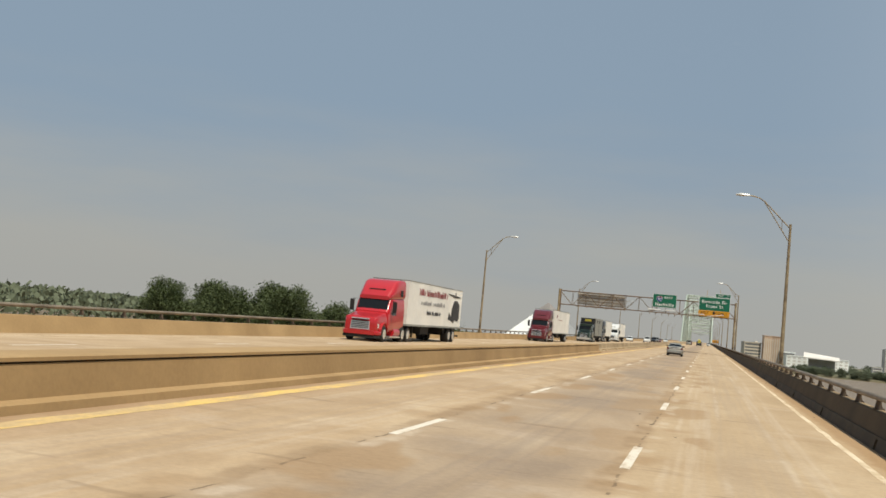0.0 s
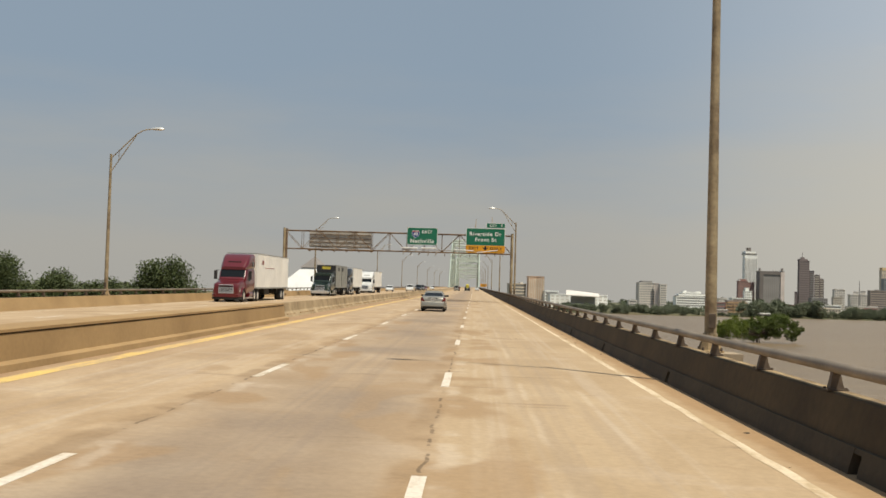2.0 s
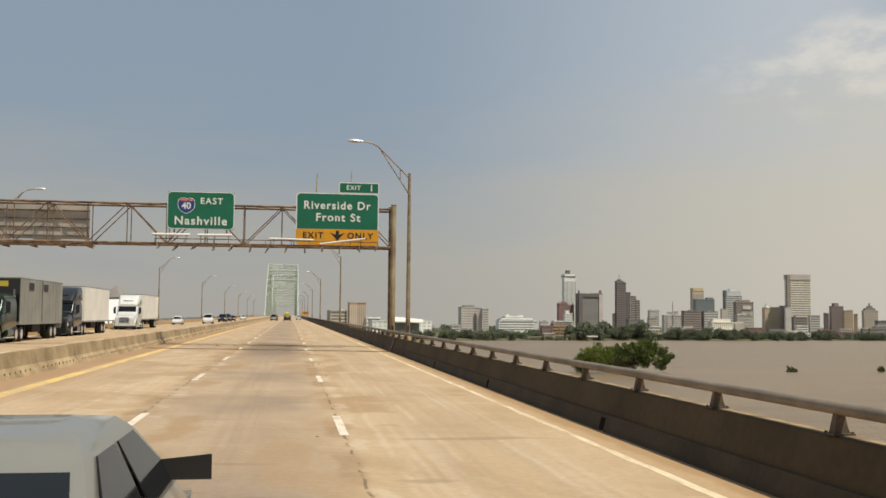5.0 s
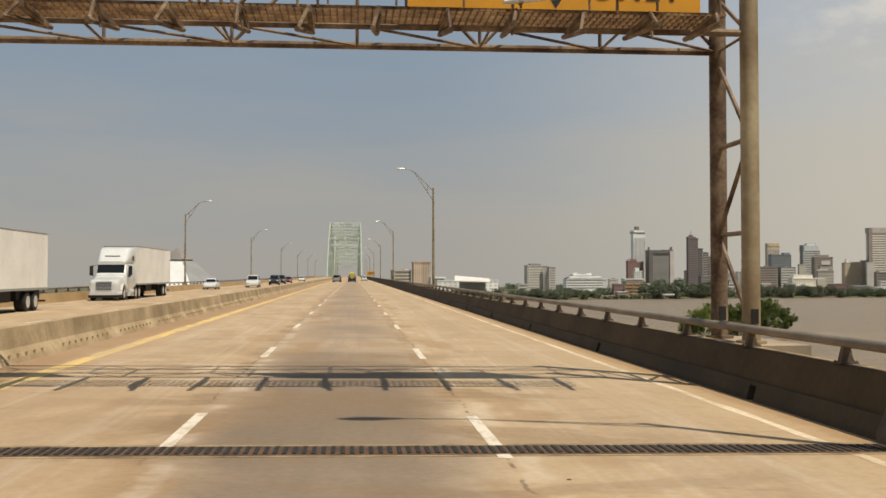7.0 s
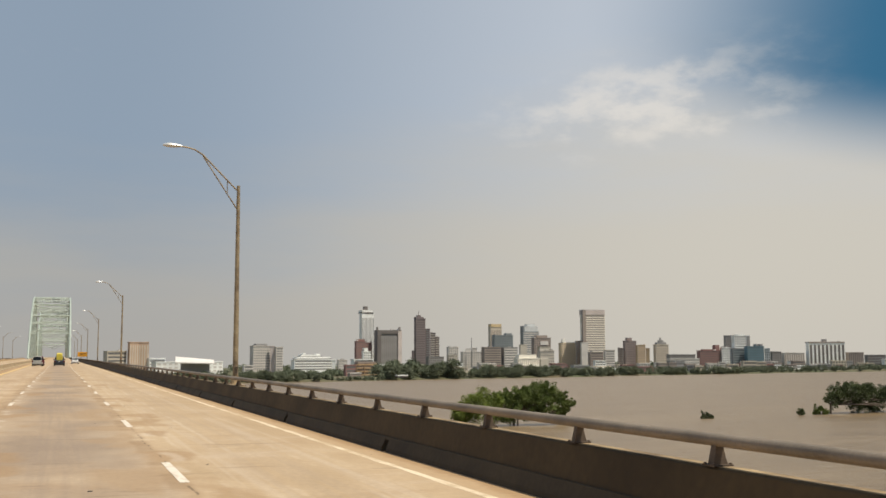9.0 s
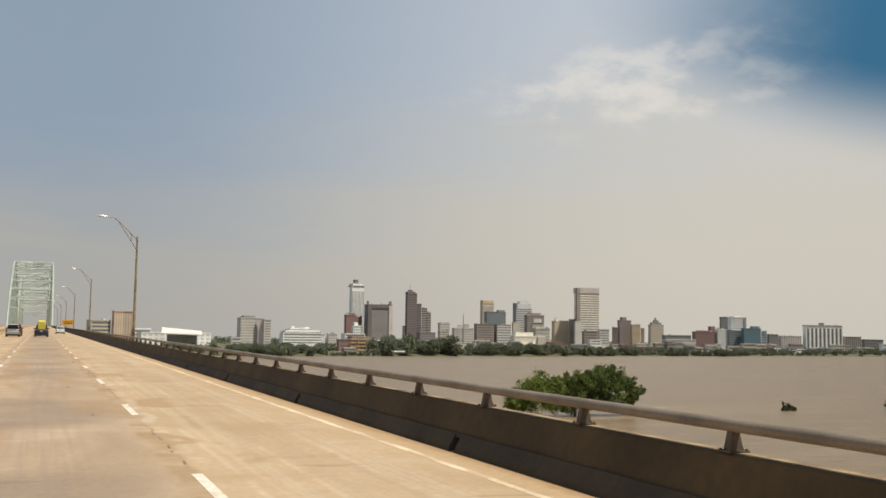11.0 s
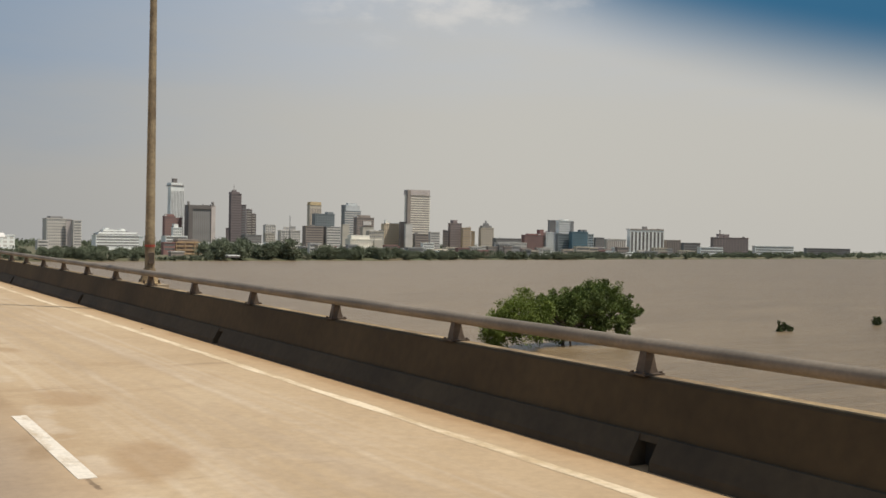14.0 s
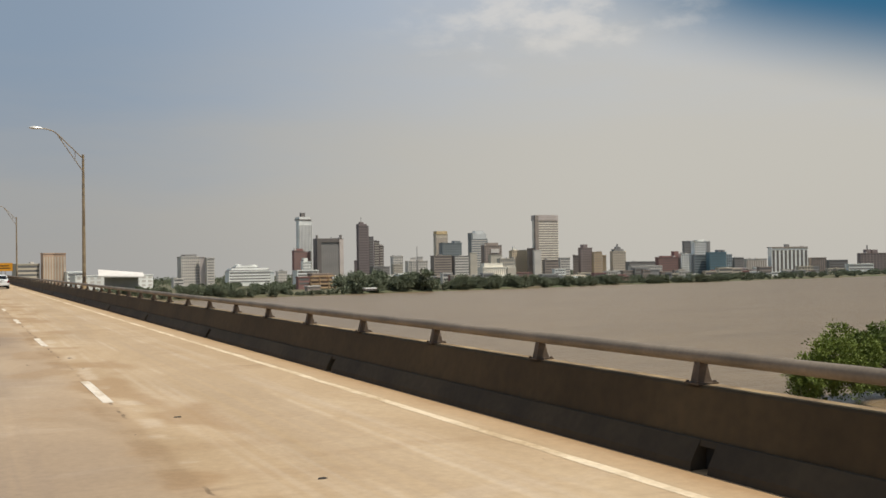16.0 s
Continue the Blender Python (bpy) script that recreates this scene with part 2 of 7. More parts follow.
def worn_paint(name, base, bare, wear, scale=2.2):
    """Road paint that has worn through to the concrete in flakes and scuffs."""
    m = bpy.data.materials.new(name)
    m.use_nodes = True
    nt = m.node_tree
    bsdf = nt.nodes["Principled BSDF"]
    bsdf.inputs["Roughness"].default_value, bsdf.inputs["Specular IOR Level"].default_value = 0.82, 0.3
    tc = mnode(nt, "ShaderNodeNewGeometry").outputs["Position"]
    longways = mnode(nt, "ShaderNodeMapping", [("Vector", tc), ("Scale", (1.6, 0.5, 1.0))]).outputs[0]
    a = mnode(nt, "ShaderNodeTexNoise", [("Vector", longways), ("Scale", scale), ("Detail", 9.0), ("Roughness", 0.72)]).outputs[0]
    g = mnode(nt, "ShaderNodeTexNoise", [("Vector", tc), ("Scale", 14.0), ("Detail", 5.0)]).outputs[0]
    ramp = mnode(nt, "ShaderNodeValToRGB", [(0, a)])
    e = ramp.color_ramp.elements
    e[0].position, e[0].color = wear - 0.06, (*bare, 1)
    e[1].position, e[1].color = wear + 0.10, (*base, 1)
    gm = mnode(nt, "ShaderNodeMapRange", [(0, g), (1, 0.3), (2, 0.7), (3, 0.86), (4, 1.08)]).outputs[0]
    col = mnode(nt, "ShaderNodeMix", [(0, 1.0), (6, ramp.outputs[0]), (7, gm)], data_type="RGBA", blend_type="MULTIPLY").outputs[2]
    nt.links.new(col, bsdf.inputs["Base Color"])
    return m


def water_material():
    """Muddy river in flood, with long current streaks and small ripples."""
    m = bpy.data.materials.new("muddy_water")
    m.use_nodes = True
    nt = m.node_tree
    bsdf = nt.nodes["Principled BSDF"]
    bsdf.inputs["Roughness"].default_value = 0.34
    bsdf.inputs["IOR"].default_value = 1.33
    bsdf.inputs["Specular IOR Level"].default_value = 0.60
    tc = mnode(nt, "ShaderNodeTexCoord").outputs["Object"]
    far = mnode(nt, "ShaderNodeMapping", [("Vector", tc), ("Scale", (0.013, 0.060, 1.0))]).outputs[0]
    mid = mnode(nt, "ShaderNodeMapping", [("Vector", tc), ("Scale", (0.075, 0.36, 1.0))]).outputs[0]
    near = mnode(nt, "ShaderNodeMapping", [("Vector", tc), ("Scale", (0.35, 0.9, 1.0))]).outputs[0]
    a = mnode(nt, "ShaderNodeTexNoise", [("Vector", far), ("Scale", 1.0), ("Detail", 9.0), ("Roughness", 0.68), ("Distortion", 0.9)]).outputs[0]
    s = mnode(nt, "ShaderNodeTexNoise", [("Vector", mid), ("Scale", 1.0), ("Detail", 7.0), ("Roughness", 0.66), ("Distortion", 0.5)]).outputs[0]
    r = mnode(nt, "ShaderNodeTexNoise", [("Vector", near), ("Scale", 1.0), ("Detail", 6.0), ("Roughness", 0.65)]).outputs[0]
    v = mnode(nt, "ShaderNodeMath", [(0, s), (1, 0.65), (2, a)], operation="MULTIPLY_ADD").outputs[0]
    ramp = mnode(nt, "ShaderNodeValToRGB", [(0, v)])
    e = ramp.color_ramp.elements
    e[0].position, e[0].color = 0.55, (0.128, 0.087, 0.045, 1)
    e[1].position, e[1].color = 0.98, (0.210, 0.148, 0.083, 1)
    foam = mnode(nt, "ShaderNodeMapRange", [(0, s), (1, 0.665), (2, 0.72)], interpolation_type="SMOOTHSTEP").outputs[0]
    foam = mnode(nt, "ShaderNodeMath", [(0, foam), (1, 0.75)], operation="MULTIPLY").outputs[0]
    col = mnode(nt, "ShaderNodeMix", [(0, foam), (6, ramp.outputs[0]), (7, (0.558, 0.495, 0.396, 1))], data_type="RGBA").outputs[2]
    # short pale flecks, glints painted into the colour, gathered in drifts
    speck = mnode(nt, "ShaderNodeMapping", [("Vector", tc), ("Scale", (0.10, 0.75, 1.0))]).outputs[0]
    speck = mnode(nt, "ShaderNodeTexNoise", [("Vector", speck), ("Scale", 1.0), ("Detail", 4.0), ("Roughness", 0.6)]).outputs[0]
    speck = mnode(nt, "ShaderNodeMapRange", [(0, speck), (1, 0.67), (2, 0.73)], interpolation_type="SMOOTHSTEP").outputs[0]
    drifts = mnode(nt, "ShaderNodeMapRange", [(0, a), (1, 0.50), (2, 0.62)], interpolation_type="SMOOTHSTEP").outputs[0]
    speck = mnode(nt, "ShaderNodeMath", [(0, speck), (1, drifts)], operation="MULTIPLY").outputs[0]
    col = mnode(nt, "ShaderNodeMix", [(0, speck), (6, col), (7, (0.60, 0.53, 0.43, 1))], data_type="RGBA").outputs[2]
    lane = mnode(nt, "ShaderNodeMapRange", [(0, r), (1, 0.35), (2, 0.65), (3, 0.86), (4, 1.12)]).outputs[0]
    col = mnode(nt, "ShaderNodeMix", [(0, 1.0), (6, col), (7, lane)], data_type="RGBA", blend_type="MULTIPLY").outputs[2]
    nt.links.new(col, bsdf.inputs["Base Color"])
    h = mnode(nt, "ShaderNodeMath", [(0, s), (1, 2.0), (2, r)], operation="MULTIPLY_ADD").outputs[0]
    b = mnode(nt, "ShaderNodeBump", [("Strength", 0.6), ("Distance", 0.45), ("Height", h)])
    nt.links.new(b.outputs[0], bsdf.inputs["Normal"])
    return m


def leaf_material(name, base, low=0.55, high=1.55):
    m = bpy.data.materials.new(name)
    m.use_nodes = True
    nt = m.node_tree
    bsdf = nt.nodes["Principled BSDF"]
    bsdf.inputs["Roughness"].default_value = 0.6
    bsdf.inputs["Specular IOR Level"].default_value = 0.25
    rnd = mnode(nt, "ShaderNodeNewGeometry").outputs["Random Per Island"]
    tc = mnode(nt, "ShaderNodeTexCoord").outputs["Object"]
    big = mnode(nt, "ShaderNodeTexNoise", [("Vector", tc), ("Scale", 0.35), ("Detail", 2.0)]).outputs[0]
    mixed = mnode(nt, "ShaderNodeMath", [(0, rnd), (1, 0.5), (2, big)], operation="MULTIPLY_ADD").outputs[0]
    ramp = mnode(nt, "ShaderNodeValToRGB", [(0, mixed)])
    e = ramp.color_ramp.elements
    e[0].position, e[0].color = 0.35, (*[c * low for c in base], 1)
    e[1].position, e[1].color = 0.95, (*[c * high for c in base], 1)
    nt.links.new(ramp.outputs[0], bsdf.inputs["Base Color"])
    return m


M_ROAD = road_material()
M_WATER = water_material()
M_BARRIER = mat("weathered_concrete", (0.40, 0.315, 0.215), 0.9, var=0.16, scale=0.5, fine=9, bump=0.25, tint=(0.27, 0.20, 0.13))
# parapet concrete twice: face and toe with shade in the colour, cap as lit
M_BARRIER_FACE = mat("shade_dark_concrete", (0.078, 0.050, 0.021), 0.92, var=0.25, scale=0.45, fine=7, bump=0.3, tint=(0.052, 0.032, 0.012))
M_BARRIER_TOE = mat("shade_dark_kerb_concrete", (0.062, 0.045, 0.025), 0.92, var=0.25, scale=0.8, fine=9, bump=0.3, tint=(0.044, 0.032, 0.019))
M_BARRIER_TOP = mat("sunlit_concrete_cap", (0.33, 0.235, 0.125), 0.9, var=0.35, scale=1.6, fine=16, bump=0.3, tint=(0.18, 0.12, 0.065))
M_MEDIAN = mat("grey_concrete", (0.43, 0.325, 0.195), 0.9, var=0.24, scale=0.8, fine=9, bump=0.3, tint=(0.29, 0.205, 0.11))
M_MEDIAN_OLD = mat("brown_concrete", (0.40, 0.262, 0.122), 0.9, var=0.12, scale=0.35, fine=10, bump=0.2, tint=(0.33, 0.208, 0.092))
M_RAIL = mat("dull_aluminium", (0.25, 0.20, 0.148), 0.62, 0.12, var=0.2, scale=1.2, fine=24, bump=0.05)
M_POST = mat("post_metal", (0.115, 0.080, 0.054), 0.7, 0.1, var=0.3, scale=4, fine=25)
M_WHITE_LINE = worn_paint("white_road_paint", (0.660, 0.585, 0.490), (0.440, 0.340, 0.230), 0.41)
M_EDGE_LINE = worn_paint("worn_edge_paint", (0.68, 0.56, 0.40), (0.47, 0.35, 0.215), 0.46, 0.9)
M_YELLOW = worn_paint("yellow_road_paint", (0.70, 0.475, 0.155), (0.50, 0.36, 0.19), 0.49, 0.8)
M_POLE = mat("weathered_steel_pole", (0.36, 0.285, 0.175), 0.7, 0.15, var=0.28, scale=1.5, fine=12, bump=0.1, tint=(0.19, 0.13, 0.075))
M_COLUMN = mat("weathered_galvanised_column", (0.44, 0.36, 0.225), 0.65, 0.15, var=0.22, scale=0.8, fine=9, bump=0.08, tint=(0.27, 0.185, 0.10))
M_LAMP = mat("lamp_housing", (0.66, 0.66, 0.64), 0.4, 0.3, var=0.08)
M_GANTRY = mat("rusty_galvanised_steel", (0.235, 0.165, 0.105), 0.75, 0.2, var=0.4, scale=2.0, fine=16, bump=0.15, tint=(0.085, 0.045, 0.024))
M_CATWALK = mat("rusty_grating", (0.30, 0.185, 0.090), 0.8, 0.2, var=0.35, scale=2.5, fine=18, tint=(0.13, 0.065, 0.03))
M_GREEN = mat("sign_green", (0.004, 0.155, 0.085), 0.45, var=0.07, scale=0.8, fine=5)
M_ORANGE = mat("sign_orange", (0.80, 0.36, 0.015), 0.5, var=0.06, scale=0.8, fine=5)
M_SIGN_WHITE = mat("sign_white", (0.85, 0.85, 0.83), 0.5, var=0.04)
M_SIGN_BLACK = mat("sign_black", (0.015, 0.014, 0.013), 0.6, var=0.1)
M_SIGN_BLUE = mat("shield_blue", (0.012, 0.055, 0.26), 0.5, var=0.05)
M_SIGN_RED = mat("shield_red", (0.42, 0.02, 0.035), 0.5, var=0.05)
M_SIGN_BACK = mat("sign_back_aluminium", (0.52, 0.50, 0.46), 0.6, 0.2, var=0.15, scale=0.7)
M_TUBE = mat("white_lamp_tube", (0.82, 0.81, 0.78), 0.4, var=0.06)
M_GROUND = mat("bank_soil", (0.070, 0.082, 0.038), 0.95, var=0.3, scale=0.03, fine=0.3, tint=(0.150, 0.115, 0.065))
M_ARCH = mat("pale_green_steel", (0.451, 0.517, 0.451), 0.6, 0.1, var=0.08, scale=0.1, fine=1.0)
M_DARK = mat("dark_void", (0.02, 0.018, 0.015), 0.9)
M_JOINT = mat("rusty_joint_steel", (0.120, 0.066, 0.036), 0.8, 0.2, var=0.35, scale=3, fine=20, bump=0.2, tint=(0.06, 0.034, 0.02))
M_LEAF = leaf_material("willow_leaves", (0.092, 0.120, 0.030), 0.5, 1.6)
M_LEAF_YELLOW = leaf_material("young_willow_leaves", (0.118, 0.150, 0.028))
M_LEAF_DARK = leaf_material("dark_leaves", (0.066, 0.084, 0.032), 0.7, 1.35)
# far leaves paler and greyer: distance haze is put into their colour
M_LEAF_FAR = leaf_material("haze_pale_bank_leaves", (0.128, 0.146, 0.092), 0.95, 1.12)
M_BARK = mat("grey_bark", (0.12, 0.09, 0.065), 0.9, var=0.3, scale=2, fine=10)


# ---------------- mesh helpers ----------------
def link_mesh(name, bm, material, parent=None, label="", smooth=False):
    me = bpy.data.meshes.new(name)
    bmesh.ops.recalc_face_normals(bm, faces=bm.faces)
    bm.to_mesh(me)
    bm.free()
    for m in material if isinstance(material, (list, tuple)) else (material,):
        me.materials.append(m)
    if smooth:
        for p in me.polygons:
            p.use_smooth = True
        me.set_sharp_from_angle(angle=radians(42))
    ob = new(name, me)
    if parent:
        ob.parent = parent
    if label:
        tagged(ob, label)
    return ob


def part(name, bm, material, parent, label="", smooth=False):
    return link_mesh(name, bm, material, parent, label, smooth)


def structure(name, bm, material, label="", category="", smooth=False):
    return tagged(link_mesh(name, bm, material, None, "", smooth), label, category, kind="structure")


def thing(name, place, label, category, group="", turn=0):
    ob = new(name)
    ob.empty_display_size = 0.3
    ob.matrix_world = pose(*place, 0, 0, turn)
    return tagged(ob, label, category, group)


def again(mesh_ob, parent, m, name=None):
    """One more part on the same mesh."""
    ob = new(name or mesh_ob.name.split(".")[0], mesh_ob.data)
    ob.parent = parent
    ob.matrix_basis = m
    return ob


def box(bm, x0, x1, y0, y1, z0, z1, mi=0):
    vs = [bm.verts.new((x, y, z)) for z in (z0, z1) for y in (y0, y1) for x in (x0, x1)]
    for ids in ((0, 1, 3, 2), (4, 6, 7, 5), (0, 4, 5, 1), (2, 3, 7, 6), (0, 2, 6, 4), (1, 5, 7, 3)):
        bm.faces.new([vs[i] for i in ids]).material_index = mi
    return vs


def prism(bm, profile, y0, y1, mi=0, caps=True):
    """A profile of (x, z) drawn out along y."""
    a = [bm.verts.new((x, y0, z)) for x, z in profile]
    b = [bm.verts.new((x, y1, z)) for x, z in profile]
    n = len(profile)
    for i in range(n):
        bm.faces.new((a[i], a[(i + 1) % n], b[(i + 1) % n], b[i])).material_index = mi
    if caps:
        bm.faces.new(a[::-1]).material_index = mi
        bm.faces.new(b).material_index = mi


def tube(bm, p, q, r, r2=None, seg=8, mi=0, caps=True):
    p, q = Vector(p), Vector(q)
    d = (q - p).normalized()
    side = d.cross(Vector((0, 0, 1)) if abs(d.z) < 0.95 else Vector((1, 0, 0))).normalized()
    up = d.cross(side)
    rings = []
    for c, rad in ((p, r), (q, r if r2 is None else r2)):
        rings.append([bm.verts.new(c + (side * math.cos(2 * math.pi * i / seg) + up * math.sin(2 * math.pi * i / seg)) * rad) for i in range(seg)])
    for i in range(seg):
        bm.faces.new((rings[0][i], rings[0][(i + 1) % seg], rings[1][(i + 1) % seg], rings[1][i])).material_index = mi
    if caps:
        bm.faces.new(rings[0][::-1]).material_index = mi
        bm.faces.new(rings[1]).material_index = mi


def loft(bm, sections, mi=0, caps=True):
    """Skin over rings of points, each with the same count."""
    rings = [[bm.verts.new(p) for p in s] for s in sections]
    n = len(rings[0])
    for a, b in zip(rings, rings[1:]):
        for i in range(n):
            bm.faces.new((a[i], a[(i + 1) % n], b[(i + 1) % n], b[i])).material_index = mi
    if caps:
        bm.faces.new(rings[0][::-1]).material_index = mi
        bm.faces.new(rings[-1]).material_index = mi


def lettering(body, size, material, parent, m, spacing=1.0, name="lettering", bold=0.0):
    cu = bpy.data.curves.new("text", "FONT")
    cu.body, cu.size, cu.extrude, cu.space_character = body, size, 0.004, spacing
    cu.align_x, cu.align_y, cu.offset = "CENTER", "CENTER", bold * size
    tmp = bpy.data.objects.new("text", cu)
    scene.collection.objects.link(tmp)
    bpy.context.view_layer.update()
    me = bpy.data.meshes.new_from_object(tmp.evaluated_get(bpy.context.evaluated_depsgraph_get()))
    bpy.data.objects.remove(tmp)
    me.materials.clear()
    me.materials.append(material)
    ob = new(name, me)
    ob.parent = parent
    ob.matrix_basis = m
    return ob
# ---------------- ground, river, deck ----------------
FALL = -0.012
Y0, Y1 = -60.0, 1560.0


def level(y):
    """The river's surface: the deck climbs gently against it, so that seen from the deck it falls away ahead."""
    return -17.3 - 0.0095 * (y - 455)


def shore(x):
    return 1105 + 0.265 * min(x, 1450) + 9 * math.sin(x / 47.0) + 5 * math.sin(x / 17.0 + 1)


def ground_height(x, y):
    land = min((y - shore(max(x, -200))) / 14.0, 1)
    return level(y) + (2.6 + 1.2 * noise.noise((x / 90.0, y / 90.0, 0)) if land >= 1 else land * 2.2 if land > 0 else max(land * 3, -5))


bm = bmesh.new()
xs = [-9000, -5000, -3000, -1500, -800, -400, -200, -120, -90, -74, -66, -58, -50, -30, 0, 30] + list(range(60, 1520, 20)) + [1600, 1800, 2300, 3000, 4000, 5000, 9000]
ys = [-3000, -1200, -400] + list(range(-100, 1040, 60)) + list(range(1045, 1560, 9)) + [1600, 1800, 2000, 2600, 3400, 4500, 9000]
rows = [[bm.verts.new((x, y, ground_height(x, y))) for x in xs] for y in ys]
for a, b in zip(rows, rows[1:]):
    for i in range(len(xs) - 1):
        bm.faces.new((a[i], a[i + 1], b[i + 1], b[i]))
structure("ground", bm, M_GROUND, "flat green river bank and far shore", "ground", smooth=True)
bm = bmesh.new()
bm.faces.new([bm.verts.new(p) for p in ((-9000, -3000, level(-3000)), (9000, -3000, level(-3000)), (9000, 9000, level(9000)), (-9000, 9000, level(9000)))])
structure("water", bm, M_WATER, "wide muddy brown river in flood", "river")


def deck(name, profile, material, label):
    bm = bmesh.new()
    prism(bm, profile, Y0, Y1)
    return structure(name, bm, material, label, "road")


road = deck("road", [(-9.2, 0.110), (4.8, -0.058), (4.8, -0.40), (-9.2, -0.40)], M_ROAD, "tan weathered concrete motorway deck with worn wheel tracks")
far_road = deck("road_opposite", [(-22.6, -0.03), (-9.24, 0.11), (-9.203, 0.11), (-9.203, -0.40), (-22.6, -0.40)], M_ROAD, "tan concrete carriageway for oncoming traffic")
bm = bmesh.new()
for gx in (-21, -16, -11, -6, -1, 4):
    box(bm, gx - 0.35, gx + 0.35, Y0, 900, -2.6, -0.404)
structure("bridge_girders", bm, M_GANTRY, "long steel girders under the bridge deck", "girder")
bm = bmesh.new()
for py in range(-10, 901, 70):
    box(bm, -22, 5, py - 1.0, py + 1.0, -4.4, -2.604)
    for px in (-17.5, -1.5):
        tube(bm, (px, py, -33), (px, py, -4.404), 1.3, seg=16)
structure("bridge_piers", bm, M_BARRIER, "concrete piers that carry the bridge", "pier")


def surf(x):
    return FALL * x


def along(y, knots):
    for (a, va), (b, vb) in zip(knots, knots[1:]):
        if y <= b:
            return va + (vb - va) * (y - a) / (b - a)
    return knots[-1][1]


def drift(y):
    """The right side draws in a little towards the lanes along the way."""
    return -0.064 * (min(y, 900) - 200) / 100


def inset(y):
    """The kerb and its line step in a hand's breadth over the later spans."""
    k = min(1.0, max(0.0, (y - 190) / 70))
    return -0.055 * k * k * (3 - 2 * k)


STOPS = (-60, 0, 60, 115, 170, 235, 300, 340, 420, 900)


def bent(bm, profile):
    """A profile of (x, z) drawn along the right side of the road."""
    loft(bm, [[(x + drift(y), y, z) for x, z in profile] for y in STOPS])


def strip(bm, x0, x1, y0, y1, h=0.005):
    z0, z1 = surf(x0) + h, surf(x1) + h
    a = [bm.verts.new(p) for p in ((x0, y0, z0), (x1, y0, z1), (x1, y1, z1), (x0, y1, z0))]
    b = [bm.verts.new((v.co.x, v.co.y, v.co.z - 0.012)) for v in a]
    bm.faces.new(a)
    for i in range(4):
        bm.faces.new((a[i], b[i], b[(i + 1) % 4], a[(i + 1) % 4]))


# lane dashes: ten feet of paint in every forty
KNOTS = ((-5, -43.9), (0, 18.4), (1, 31.0), (3, 53.9), (4, 65.8), (6, 92.1), (11, 156.6), (12, 168.8), (16, 218.2), (19, 257.0), (22, 294.2), (23, 307.5), (28, 369.6), (60, 759.0))


def dash_end(k):
    for (a, ya), (b, yb) in zip(KNOTS, KNOTS[1:]):
        if k <= b:
            return ya + (yb - ya) * (k - a) / (b - a)


for lane, x, first in (("lane_dash", 0.0, 18.0 - 3.1), ("lane_dash", -3.57, 18.3 - 3.1)):
    bm = bmesh.new()
    strip(bm, x - 0.075, x + 0.075, 0, 3.1)
    base = part(lane, bm, M_WHITE_LINE, road)
    base.location.y = first
    for k in range(-5, 60):
        if k:
            again(base, road, pose(0, dash_end(k) - 3.1 + (0.35 if x < -1 else 0), 0))


def edge_x(y):
    return 3.795 + drift(y) + 0.6 * inset(y)


bm = bmesh.new()
y, last = Y0, None
while y < 900:
    xa = edge_x(y)
    lo, hi = 0.065 + 0.04 * noise.noise((y * 0.9, 0, 0)) + 0.03 * noise.noise((y * 4, 0, 5)), 0.075 + 0.06 * noise.noise((y * 0.7, 4, 0)) + 0.04 * noise.noise((y * 4, 4, 5))
    pair = (bm.verts.new((xa - lo, y, surf(xa) + 0.0028)), bm.verts.new((xa + hi, y, surf(xa) + 0.0015)))
    if last:
        bm.faces.new((last[0], last[1], pair[1], pair[0]))
    last = pair
    y += 0.5 if y < 420 else 10
part("edge_line", bm, M_EDGE_LINE, road, "worn cream edge line")
bm = bmesh.new()
y, last = Y0, None
while y < 900:
    lo, hi = 0.19 + 0.06 * noise.noise((y * 0.9, 9, 0)) + 0.03 * noise.noise((y * 4, 9, 5)), 0.17 + 0.06 * noise.noise((y * 0.7, 6, 0)) + 0.03 * noise.noise((y * 4, 6, 5))
    pair = (bm.verts.new((-7.22 - lo, y, surf(-7.22) + 0.005)), bm.verts.new((-7.22 + hi, y, surf(-7.22) + 0.001)))
    if last:
        bm.faces.new((last[0], last[1], pair[1], pair[0]))
    last = pair
    y += 0.5 if y < 420 else 10
part("median_line", bm, M_YELLOW, road, "yellow median line")
for x, m in ((-9.75, M_YELLOW), (-21.2, M_EDGE_LINE)):
    bm = bmesh.new()
    z = 0.11 + (x + 9.24) / 13.36 * 0.14 + 0.006
    bm.faces.new([bm.verts.new(p) for p in ((x - 0.07, Y0, z - 0.001), (x + 0.07, Y0, z), (x + 0.07, 900, z), (x - 0.07, 900, z - 0.001))])
    part("edge_line", bm, m, far_road)
for x in (-13.9, -17.6):
    bm = bmesh.new()
    z = 0.11 + (x + 9.24) / 13.36 * 0.14 + 0.006
    bm.faces.new([bm.verts.new(p) for p in ((x - 0.07, 0, z - 0.001), (x + 0.07, 0, z), (x + 0.07, 3.1, z), (x - 0.07, 3.1, z - 0.001))])
    base = part("lane_dash", bm, M_WHITE_LINE, far_road)
    for k in range(1, 45):
        again(base, far_road, pose(0, 12.19 * k, 0))

